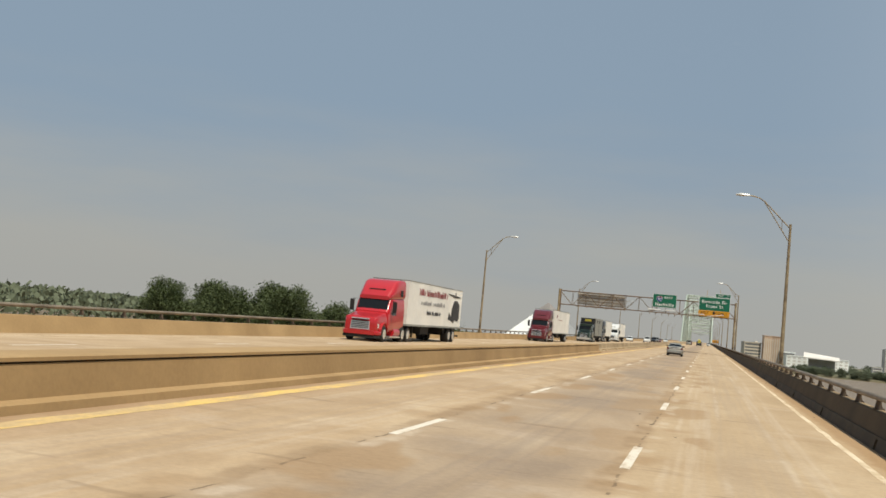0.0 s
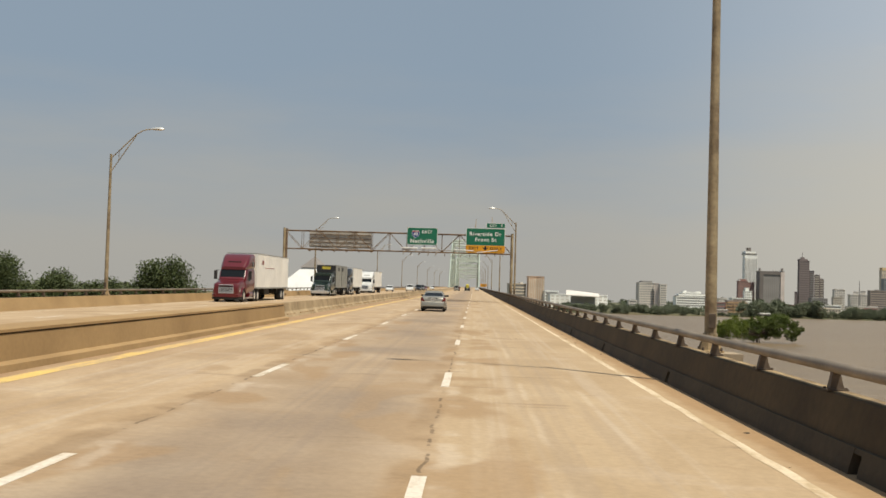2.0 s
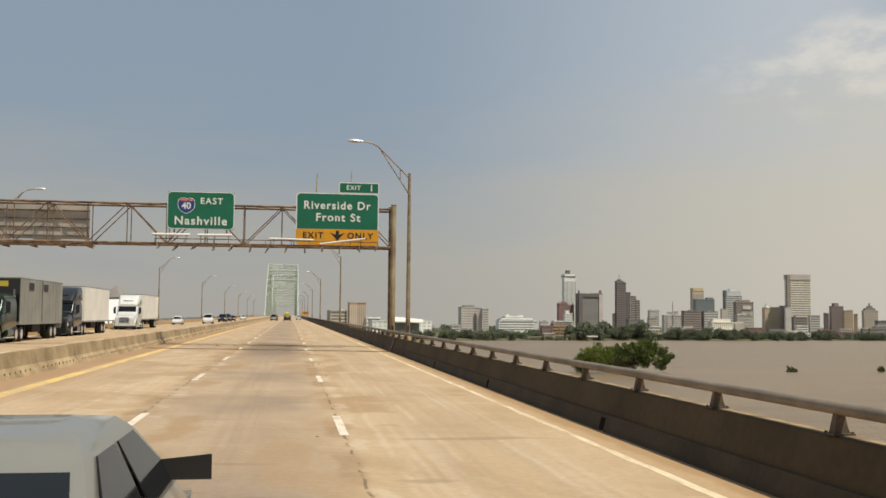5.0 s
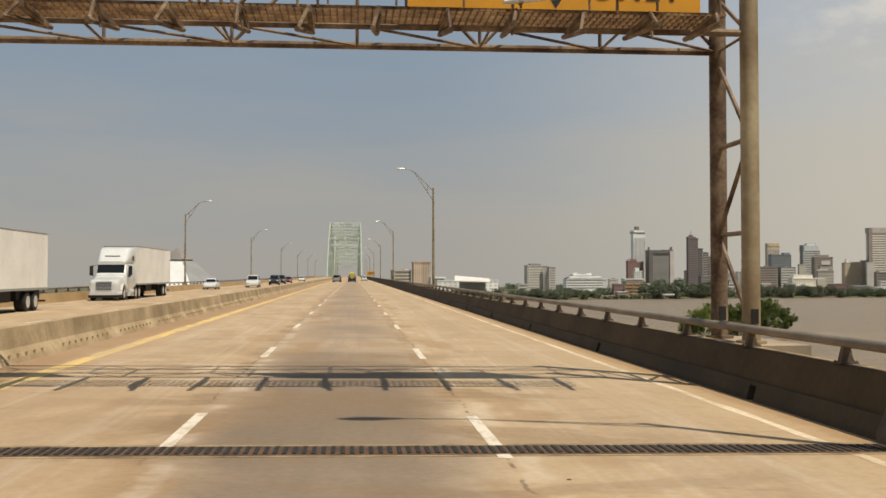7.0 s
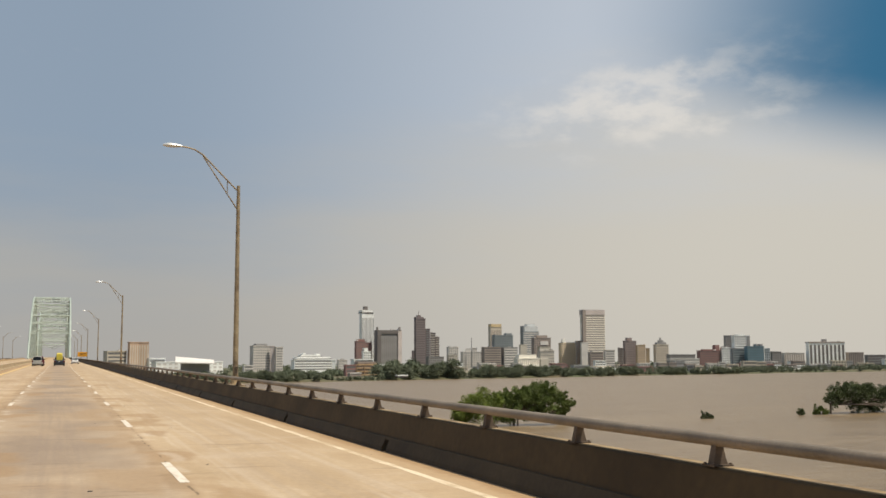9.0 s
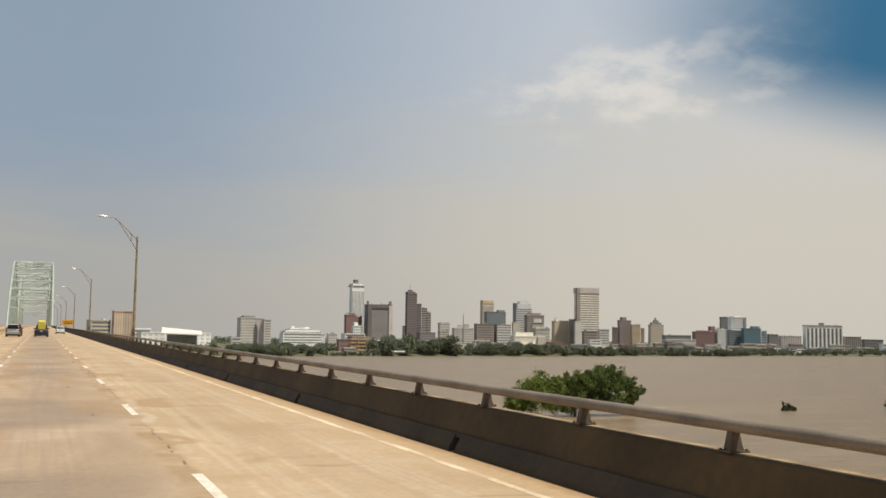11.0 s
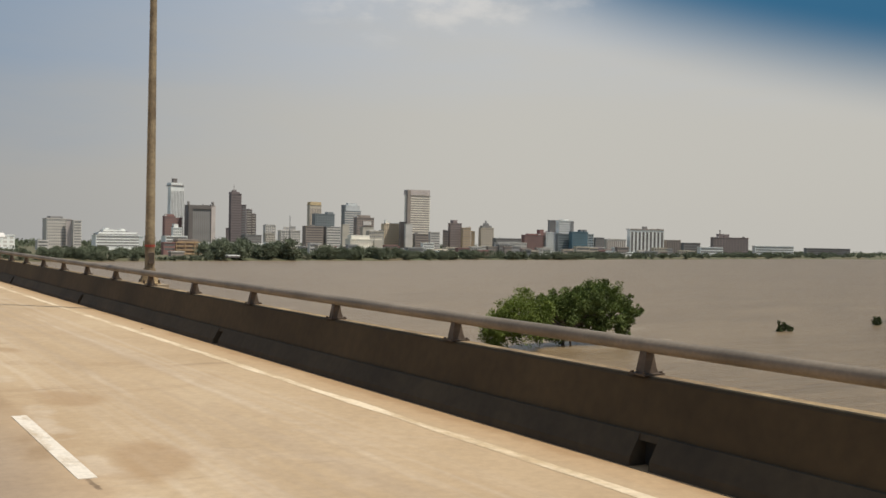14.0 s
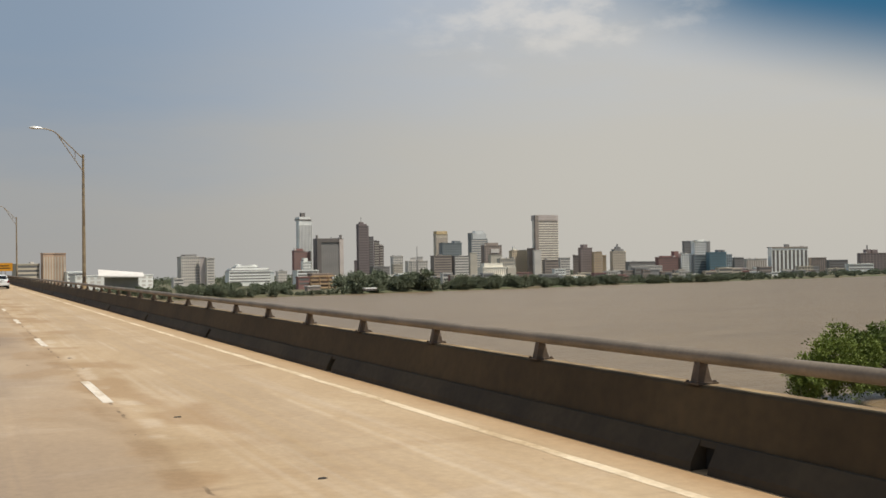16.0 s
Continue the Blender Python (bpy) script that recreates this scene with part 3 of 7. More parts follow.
# steel expansion joints across the deck, as toothed strips
for jy in (166.2, 470.0):
    bm = bmesh.new()
    strip(bm, -8.3, 4.4, jy - 0.27, jy + 0.27, 0.006)
    jo = part("expansion_joint", bm, M_JOINT, road, "toothed rusty expansion joint")
    bm = bmesh.new()
    strip(bm, 0, 0.045, -0.21, 0.21, 0.016)
    tooth = part("joint_tooth", bm, M_DARK, jo)
    tooth.location = (-8.3, jy, surf(-8.3))
    for k in range(1, 127):
        x = -8.3 + 0.10 * k
        again(tooth, jo, pose(x, jy + 0.012 * (k % 3 - 1), surf(x)))
    for side in (-1, 1):
        bm = bmesh.new()
        strip(bm, -8.3, 4.4, jy + side * 0.33 - 0.05, jy + side * 0.33 + 0.05, 0.004)
        part("joint_nosing", bm, M_BARRIER_TOP, jo, "chipped concrete nosing")

# ---------------- right parapet with its rail ----------------
BX = 4.49
PAR_TOP, LAMP_Z = 0.715, 0.620
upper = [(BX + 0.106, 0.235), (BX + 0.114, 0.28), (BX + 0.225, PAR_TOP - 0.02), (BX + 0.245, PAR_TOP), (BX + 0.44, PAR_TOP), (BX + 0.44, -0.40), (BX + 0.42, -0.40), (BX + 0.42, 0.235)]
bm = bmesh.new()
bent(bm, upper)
parapet = structure("parapet", bm, M_BARRIER_FACE, "brown concrete bridge parapet with shade put into its face colour", "parapet")
y = Y0
edges = [along(k, ((-22, -60.4), (0, 170.5), (8, 248.5), (9, 258.9), (12, 291.8), (13, 302.0), (14, 315.2), (15, 326.2), (16, 337.0), (17, 347.8), (18, 358.7), (19, 369.3), (70, 900))) for k in range(-21, 70)]
for d in edges:
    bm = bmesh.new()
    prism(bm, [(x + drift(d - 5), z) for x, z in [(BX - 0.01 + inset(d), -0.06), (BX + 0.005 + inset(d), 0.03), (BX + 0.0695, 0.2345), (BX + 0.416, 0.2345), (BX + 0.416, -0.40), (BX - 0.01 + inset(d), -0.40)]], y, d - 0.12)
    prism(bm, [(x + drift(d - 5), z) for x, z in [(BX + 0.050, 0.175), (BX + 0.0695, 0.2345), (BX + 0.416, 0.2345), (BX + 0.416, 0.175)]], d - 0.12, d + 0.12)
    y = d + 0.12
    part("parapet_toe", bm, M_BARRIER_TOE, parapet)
    # near-black block in the drain hole, its colour standing in for the shade inside
    bm = bmesh.new()
    box(bm, BX + 0.13 + drift(d), BX + 0.40 + drift(d), d - 0.115, d + 0.115, -0.39, 0.172)
    part("drain_opening", bm, M_DARK, parapet)
# expansion cover on the parapet face
bm = bmesh.new()
prism(bm, [(BX - 0.03, -0.05), (BX - 0.02, 0.07), (BX + 0.080, 0.27), (BX + 0.21, PAR_TOP + 0.01), (BX + 0.28, PAR_TOP + 0.01), (BX + 0.28, -0.05)], -0.45, 0.45)
cover = part("joint_cover", bm, M_POST, parapet, "dark steel joint cover")
cover.location.y = 166.2
again(cover, parapet, pose(drift(470), 470, 0))

# coping in the lit concrete colour, above the face darkened for shade
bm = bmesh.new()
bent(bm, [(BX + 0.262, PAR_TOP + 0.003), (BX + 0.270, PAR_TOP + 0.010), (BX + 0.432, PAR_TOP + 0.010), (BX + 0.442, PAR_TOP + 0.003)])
part("parapet_cap", bm, M_BARRIER_TOP, parapet, "tan coping in the sunlit copy of the parapet concrete")
# pilasters behind the parapet, under the lamps and the gantry's columns
for y, half in ((-36.0, 0.4), (65.4, 0.4), (165.1, 0.4), (172.8, 1.3), (244.8, 0.4), (334.3, 0.4), (422.6, 0.4), (512, 0.4), (550, 0.4), (601, 0.4), (690, 0.4), (780, 0.4)):
    bm = bmesh.new()
    box(bm, BX + 0.446 + drift(y), BX + 1.45 + drift(y), y - half, y + half, -0.40, LAMP_Z if half < 1 else PAR_TOP - 0.004)
    part("pilaster", bm, M_BARRIER, parapet)
RX, RZ, RR = 4.808, 0.998, 0.070
railing = thing("bridge_railing", (RX, 0, 0), "dull grey aluminium tube rail on curved posts along the parapet", "railing")
bm = bmesh.new()
tube(bm, (0, 0, RZ), (0, 8.83, RZ), RR, seg=16, caps=False)
rt = part("rail_tube", bm, M_RAIL, railing, "dull aluminium tube", smooth=True)
rt.location = (drift(-58), -62.0, 0)
for k in range(1, 108):
    y = -62.0 + 8.814 * k
    again(rt, railing, Matrix.Translation((drift(y), y, 0)) @ Matrix.Rotation(-math.atan2(drift(y + 8.8) - drift(y), 8.8), 4, "Z"))


def rail_post(parent, flip=1):
    """A cast post: flared foot plate, curved web that leans to the traffic and cradles the tube."""
    bm = bmesh.new()
    box(bm, -0.125, 0.125, -0.11, 0.11, PAR_TOP + 0.010, PAR_TOP + 0.028)
    sec = []
    for t in (0, 0.25, 0.5, 0.75, 1):
        z = PAR_TOP + 0.022 + (RZ - 0.05 - PAR_TOP - 0.022) * t
        back, front = 0.10 - 0.055 * t ** 0.6, -0.09 + 0.045 * t
        w = 0.055 - 0.012 * t
        sec.append([(flip * front, -w, z), (flip * back, -w, z), (flip * back, w, z), (flip * front, w, z)])
    loft(bm, sec)
    for bx in (-0.105, 0.105):
        for by in (-0.08, 0.08):
            tube(bm, (bx, by, PAR_TOP + 0.02), (bx, by, PAR_TOP + 0.045), 0.018, seg=6)
    return part("rail_post", bm, M_POST, parent)


post = rail_post(railing)
POSTS = ((-19, -55.6), (17.5, 58.06), (27.5, 88.61), (46.5, 147.6), (55.5, 175.95), (60, 189.57), (80.5, 253.61), (86.5, 272.53), (90.5, 285.17), (93.5, 294.8), (97.5, 307.32), (100.5, 317.16), (103.5, 326.98), (110.5, 348.45), (114.5, 360.62), (288, 903))
post.location = (drift(-58), -58.7, 0)
for k in range(-19, 287):
    y = along(k, POSTS)
    again(post, railing, pose(drift(y), y, 0))

# ---------------- median barrier ----------------
MX = -8.35
bm = bmesh.new()
JERSEY = [(MX + 0.0, 0.10), (MX - 0.05, 0.20), (MX - 0.20, 0.38), (MX - 0.27, 0.80), (MX - 0.43, 0.80), (MX - 0.50, 0.38), (MX - 0.65, 0.20), (MX - 0.70, 0.10)]
y = 89.4
while y < 900:
    prism(bm, JERSEY, y, y + 5.98)
    y += 6.0
median = structure("median_barrier", bm, M_MEDIAN, "pale grey concrete median barrier in cast lengths", "barrier")
bm = bmesh.new()
for a, b in ((0.17, 0.0), (0.20, 0.025), (0.23, 0.05)):
    prism(bm, [(0.0, a), (0.0, a + 0.03), (-0.03, a + 0.035), (-0.05, a)], b - 0.03, b + 0.03)
slot = part("barrier_slot", bm, M_MEDIAN_OLD, median, "brown lifting slot")
slot.location = (MX - 0.045, 90.2, 0.02)
for k in range(1, 250):
    if k % 11 < 9:
        again(slot, median, pose(MX - 0.045, 90.2 + 0.545 * k, 0.02))
bm = bmesh.new()
prism(bm, [(MX + 0.62, 0.09), (MX + 0.60, 0.22), (MX + 0.40, 0.26), (MX + 0.36, 0.74), (MX - 0.10, 0.78), (MX - 0.42, 0.78), (MX - 0.5, 0.10)], Y0, 89.36)
old_median = structure("median_barrier_old", bm, M_MEDIAN_OLD, "brown concrete median wall with a low kerb", "barrier")

bm = bmesh.new()
box(bm, MX + 0.33, MX + 0.375, Y0, 89.34, 0.765, 0.79)
part("cap_joint", bm, mat("dusty_joint", (0.17, 0.105, 0.050), 0.9, var=0.2), old_median, "dark joint line under the cap")
bm = bmesh.new()
prism(bm, [(MX + 0.38, 0.775), (MX + 0.38, 0.83), (MX + 0.30, 0.85), (MX - 0.40, 0.85), (MX - 0.43, 0.785)], Y0, 89.35)
part("cap", bm, M_MEDIAN_OLD, old_median, "paler worn cap")

# ---------------- far parapet and rail ----------------
bm = bmesh.new()
FX = -22.2
prism(bm, [(FX, -0.03), (FX - 0.12, 0.28), (FX - 0.24, 0.60), (FX - 0.70, 0.60), (FX - 0.70, -0.40), (FX, -0.40)], Y0, 900)
structure("parapet_opposite", bm, M_MEDIAN_OLD, "brown concrete bridge parapet beyond the oncoming lanes", "parapet")
rail2 = thing("bridge_railing", (FX - 0.45, 0, -0.06), "dull grey tube rail on posts along the opposite parapet", "railing")
bm = bmesh.new()
tube(bm, (0, 0, RZ), (0, 8.98, RZ), RR, seg=8)
rt = part("rail_tube", bm, M_RAIL, rail2)
rt.location.y = -62.0
for k in range(1, 106):
    again(rt, rail2, pose(0, -62.0 + 9.0 * k, 0))
post2 = rail_post(rail2, -1)
post2.location = (0, -40, 0)
for k in range(1, 250):
    again(post2, rail2, pose(0, -40 + 3.0 * k, 0))


# ---------------- street lamps ----------------
def street_lamp(x, y, side):
    """Tapered steel pole on the parapet with a trussed arm that reaches over the road. side: -1 reaches to -x."""
    lamp = thing("street_lamp", (x, y, LAMP_Z), "tall weathered steel street lamp with a trussed arm", "street lamp", "street lamps along the bridge")
    top = 9.5 - LAMP_Z
    bm = bmesh.new()
    ring = lambda r, z: [(r * math.cos(math.pi * (i + 0.5) / 4) * (1.08 if r > 0.2 else 1), r * math.sin(math.pi * (i + 0.5) / 4) * (1.08 if r > 0.2 else 1), z) for i in range(8)]
    loft(bm, [ring(0.27, 0), ring(0.27, 0.035), ring(0.235, 0.06), ring(0.165, 0.30), ring(0.16, 0.33)])
    part("base_shoe", bm, M_BARRIER_TOP, lamp, "pale flared cast base")
    for bx, by in ((-0.19, -0.19), (0.19, -0.19), (0.19, 0.19), (-0.19, 0.19)):
        bm = bmesh.new()
        tube(bm, (bx, by, 0.03), (bx, by, 0.11), 0.025, seg=6)
        part("anchor_bolt", bm, M_POST, lamp)
    bm = bmesh.new()
    loft(bm, [[(-0.07, -0.155, 0.52), (0.07, -0.155, 0.52), (0.07, -0.155, 0.80), (-0.07, -0.155, 0.80)], [(-0.06, -0.10, 0.50), (0.06, -0.10, 0.50), (0.06, -0.10, 0.82), (-0.06, -0.10, 0.82)]])
    part("hand_hole_cover", bm, M_POST, lamp, "dark bolted cover")
    bm = bmesh.new()
    tube(bm, (0, 0, 0.332), (0, 0, top), 0.125, 0.075, seg=14)
    tube(bm, (0, 0, 0.332), (0, 0, 0.40), 0.15, seg=14)
    tube(bm, (0, 0, top), (0, 0, top + 0.05), 0.085, seg=12)
    part("pole", bm, M_POLE, lamp, smooth=True)
    bm = bmesh.new()
    s = side
    pts = [(0, 0, top - 0.22), (s * 0.55, 0, top + 0.32), (s * 1.10, 0, top + 0.87), (s * 1.62, 0, top + 1.38), (s * 1.95, 0, top + 1.58), (s * 2.25, 0, top + 1.66), (s * 2.55, 0, top + 1.69)]
    for a, b in zip(pts, pts[1:]):
        tube(bm, a, b, 0.036, seg=8)
    tube(bm, (0, 0, top - 1.10), (s * 1.60, 0, top + 1.32), 0.03, seg=8)
    tube(bm, (s * 0.50, 0, top + 0.27), (s * 0.50, 0, top - 0.34), 0.022, seg=6)
    part("arm", bm, M_POLE, lamp, smooth=True)
    bm = bmesh.new()
    sec = []
    for t, w, h in ((0, 0.05, 0.05), (0.12, 0.09, 0.08), (0.35, 0.16, 0.11), (0.6, 0.17, 0.12), (0.8, 0.10, 0.07), (0.86, 0.04, 0.03)):
        cx, cz = s * (2.5 + t), top + 1.70 + 0.01 * t
        sec.append([(cx, w * math.cos(a), cz + h * math.sin(a) * (0.7 if math.sin(a) < 0 else 1)) for a in [2 * math.pi * i / 10 for i in range(10)]])
    loft(bm, sec)
    part("luminaire", bm, M_LAMP, lamp, "pale cobra-head luminaire", smooth=True)
    return lamp


lamp_r = street_lamp(5.44, 65.4, -1)
for y, x in ((-36.0, 5.50), (165.1, 5.30), (244.8, 5.50), (334.3, 5.47), (422.6, 5.60), (512, 5.70), (601, 5.70), (690, 5.70), (780, 5.70)):
    one = copy_thing(lamp_r, pose(x, y, LAMP_Z))
    if y == 334.3:
        marked = one
lamp_l = street_lamp(-22.7, 107.4, 1)
lamp_l["label"] = "weathered steel street lamp over the oncoming lanes"
for y in (15.0, 191.2, 286.1, 369.6, 458, 547, 636, 725):
    copy_thing(lamp_l, pose(-22.7, y, LAMP_Z))

bm = bmesh.new()
tube(bm, (0, 0, 0.94), (0, 0, 1.00), 0.128, seg=14)
part("red_band", bm, mat("faded_red_tape", (0.36, 0.06, 0.035), 0.6, var=0.2, scale=6), marked, "faded red tape band")

# ---------------- sign gantry ----------------
GY, G_TOP, G_BOT, GXL, GXR = 172.8, 8.3, 6.0, -23.7, 5.16
GD = 0.75
gantry = thing("sign_gantry", (0, GY, 0), "rusty steel truss gantry across the road", "sign gantry")
for x in (GXL, GXR):
    for d in (-GD, GD):
        bm = bmesh.new()
        tube(bm, (x, d, 0.72), (x, d, G_TOP + 0.25), 0.155, seg=18)
        tube(bm, (x, d, G_TOP + 0.25), (x, d, G_TOP + 0.29), 0.17, seg=16)
        tube(bm, (x, d, 0.70), (x, d, 0.76), 0.25, seg=16)
        part("column", bm, M_COLUMN if d < 0 else M_GANTRY, gantry, smooth=True)
        bm = bmesh.new()
        loft(bm, [[(x + a * 0.42, d + b * 0.42, 0.30) for a, b in ((-1, -1), (1, -1), (1, 1), (-1, 1))], [(x + a * 0.32, d + b * 0.32, 0.70) for a, b in ((-1, -1), (1, -1), (1, 1), (-1, 1))]])
        part("plinth", bm, M_BARRIER_TOP, gantry, "tan concrete plinth")
        bm = bmesh.new()
        box(bm, x - 0.06, x + 0.06, d - 0.175, d - 0.150, 1.05, 1.30)
        part("hand_hole", bm, M_DARK, gantry, "dark hand hole")
    z, flip = 1.0, 1
    while z < 5.0:
        for p, q, nm in (((x, -GD * flip, z), (x, GD * flip, z + 1.6), "diagonal"), ((x, -GD, z), (x, GD, z), "strut")):
            bm = bmesh.new()
            tube(bm, p, q, 0.045, seg=6)
            part(nm, bm, M_GANTRY, gantry)
        z, flip = z + 1.6, -flip
for z in (G_BOT, G_TOP):
    for d in (-GD, GD):
        bm = bmesh.new()
        tube(bm, (GXL, d, z), (GXR, d, z), 0.065, seg=10)
        part("chord", bm, M_GANTRY, gantry)
nb = 13
step = (GXR - GXL) / nb
for i in range(nb):
    xa, xb = GXL + step * i, GXL + step * (i + 1)
    lo, hi = (G_BOT, G_TOP) if i % 2 else (G_TOP, G_BOT)
    bars = [((xa, d, lo), (xb, d, hi), 0.034, "diagonal") for d in (-GD, GD)] + [((xb, d, G_BOT), (xb, d, G_TOP), 0.034, "upright") for d in (-GD, GD)]
    bars += [((xa, -GD, z), (xb, GD, z), 0.026, "diagonal") for z in (G_BOT, G_TOP)] + [((xb, -GD, z), (xb, GD, z), 0.026, "strut") for z in (G_BOT, G_TOP)]
    for p, q, r, nm in bars:
        bm = bmesh.new()
        tube(bm, p, q, r, seg=6)
        part(nm, bm, M_GANTRY, gantry)


def rounded(w, h, r, n=5):
    out = []
    for cx, cz, a0 in ((w / 2 - r, h / 2 - r, 0), (-w / 2 + r, h / 2 - r, 90), (-w / 2 + r, -h / 2 + r, 180), (w / 2 - r, -h / 2 + r, 270)):
        for i in range(n + 1):
            a = radians(a0 + 90 * i / n)
            out.append((cx + r * math.cos(a), cz + r * math.sin(a)))
    return out


def panel(name, w, h, r, material, parent, y, x=0, z=0, thick=0.03, label=""):
    bm = bmesh.new()
    prism(bm, [(x + a, z + b) for a, b in rounded(w, h, r)], y, y + thick)
    return part(name, bm, material, parent, label)


FACE = pose(0, 0, 0, 90, 0, 0)


def face_text(body, size, material, parent, x, y, z, spacing=1.0, stretch=1.0, bold=0.024):
    return lettering(body, size, material, parent, Matrix.Translation((x, y, z)) @ FACE @ Matrix.Diagonal((stretch, 1, 1, 1)), spacing, bold=bold)


SY = GY - GD - 0.20
sign1 = thing("road_sign", (-6.2, SY, 7.95), "green motorway sign for the eastbound interstate to Nashville", "road sign")
panel("back_plate", 3.85, 2.20, 0.015, M_SIGN_BACK, sign1, 0.004, label="square aluminium plate")
panel("sign_border", 3.84, 2.19, 0.24, M_SIGN_WHITE, sign1, 0.0, thick=0.004, label="white rim")
panel("sign_face", 3.76, 2.11, 0.21, M_GREEN, sign1, -0.006, thick=0.006)
face_text("EAST", 0.50, M_SIGN_WHITE, sign1, 0.60, -0.012, 0.55, 1.25)
face_text("Nashville", 0.68, M_SIGN_WHITE, sign1, 0.0, -0.012, -0.63, 1.2)


def shield(parent, x, z, s):
    """An interstate shield: blue field under a red band, white rim and numerals."""
    def outline(k):
        pts = [(-0.50, 0.30), (-0.38, 0.42), (-0.20, 0.46), (0, 0.40), (0.20, 0.46), (0.38, 0.42), (0.50, 0.30), (0.54, 0.05), (0.48, -0.22), (0.30, -0.42), (0, -0.56), (-0.30, -0.42), (-0.48, -0.22), (-0.54, 0.05)]
        return [(x + a * s * k, z + b * s * k) for a, b in pts]
    for k, y, m, nm in ((1.07, -0.010, M_SIGN_WHITE, "shield_rim"), (1.0, -0.014, M_SIGN_BLUE, "shield_field")):
        bm = bmesh.new()
        prism(bm, outline(k)[::-1], y, y + 0.003)
        part(nm, bm, m, parent)
    bm = bmesh.new()
    band = [(-0.49, 0.24), (-0.47, 0.31), (-0.38, 0.41), (-0.20, 0.45), (0, 0.39), (0.20, 0.45), (0.38, 0.41), (0.47, 0.31), (0.49, 0.24)]
    prism(bm, [(x + a * s, z + b * s) for a, b in band][::-1], -0.018, -0.015)
    part("shield_band", bm, M_SIGN_RED, parent)
    face_text("40", 0.60 * s, M_SIGN_WHITE, parent, x, -0.020, z - 0.07 * s, 1.0)
    face_text("INTERSTATE", 0.13 * s, M_SIGN_WHITE, parent, x, -0.022, z + 0.32 * s, 1.0, bold=0.0)


shield(sign1, -0.84, 0.31, 0.88)
sign2 = thing("road_sign", (1.78, SY, 7.62), "green and orange exit sign for Riverside Drive", "road sign")
panel("sign_border", 4.92, 3.12, 0.22, M_SIGN_WHITE, sign2, 0.0, label="white rim")
bm = bmesh.new()
top = [(a, b) for a, b in rounded(4.80, 3.00, 0.19) if b > -0.5]
prism(bm, top + [(-2.40, -0.60), (2.40, -0.60)], -0.006, 0.0)
part("sign_face", bm, M_GREEN, sign2)
bm = bmesh.new()
low = [(a, b) for a, b in rounded(4.92, 3.12, 0.22) if b < 0]
prism(bm, [(2.46, -0.62)] + [(-2.46, -0.62)] + low, -0.008, -0.001)
part("exit_panel", bm, M_ORANGE, sign2, "orange exit-only panel")
face_text("Riverside Dr", 0.66, M_SIGN_WHITE, sign2, -0.04, -0.012, 0.80, 1.2, 0.965)
face_text("Front St", 0.66, M_SIGN_WHITE, sign2, 0.02, -0.012, 0.08, 1.2)
face_text("EXIT", 0.50, M_SIGN_BLACK, sign2, -1.45, -0.014, -1.00, 1.25)
face_text("ONLY", 0.50, M_SIGN_BLACK, sign2, 1.35, -0.014, -1.00, 1.25)
bm = bmesh.new()
prism(bm, [(-0.09, -0.68), (0.09, -0.68), (0.11, -0.93), (0.46, -0.80), (0.11, -1.15), (0.0, -1.32), (-0.11, -1.15), (-0.46, -0.80), (-0.11, -0.93)], -0.014, -0.009)
part("arrow", bm, M_SIGN_BLACK, sign2, "black down arrow")
tab = panel("exit_tab", 2.40, 0.66, 0.10, M_SIGN_WHITE, sign2, 0.0, 1.26, 1.90, label="small green exit tab")
bm = bmesh.new()
prism(bm, [(1.26 + a, 1.90 + b) for a, b in rounded(2.30, 0.56, 0.08)], -0.006, 0.0)
part("tab_face", bm, M_GREEN, tab)
face_text("EXIT", 0.36, M_SIGN_WHITE, sign2, 0.92, -0.012, 1.90, 1.2)
face_text("1", 0.52, M_SIGN_WHITE, sign2, 2.0, -0.012, 1.90)
for sgn, xs_ in ((sign1, (-1.5, 1.5)), (sign2, (-2.0, 0, 2.0))):
    for x in xs_:
        bm = bmesh.new()
        box(bm, x - 0.04, x + 0.04, 0.035, 0.14, -1.45 if sgn is sign2 else -1.3, 1.0)
        part("bracket", bm, M_GANTRY, sgn, "steel hanger")
M_STUB = mat("faded_wood_post", (0.50, 0.36, 0.18), 0.8, var=0.2, scale=3)
for x, z in ((-1.30, 2.75), (0.75, 2.95)):
    bm = bmesh.new()
    tube(bm, (x, 0.10, 1.2), (x + 0.06, 0.10, z), 0.045, 0.03, seg=6)
    part("stub_post", bm, M_STUB, sign2, "pale yellow stub post")

# service walk and lamp tubes under the signs
walkway = thing("service_walkway", (0, GY - GD - 0.95, G_BOT - 0.10), "rusty grated service walkway under the signs", "walkway")
bm = bmesh.new()
for k in range(5):
    y = -0.50 + 0.22 * k
    box(bm, -8.6, 4.2, y, y + 0.025, 0.0, 0.05)
for k in range(120):
    x = -8.6 + 12.8 * k / 119
    box(bm, x, x + 0.02, -0.50, 0.405, 0.008, 0.042)
part("grating", bm, M_CATWALK, walkway, "rusty open grating")
rng = random.Random(77)
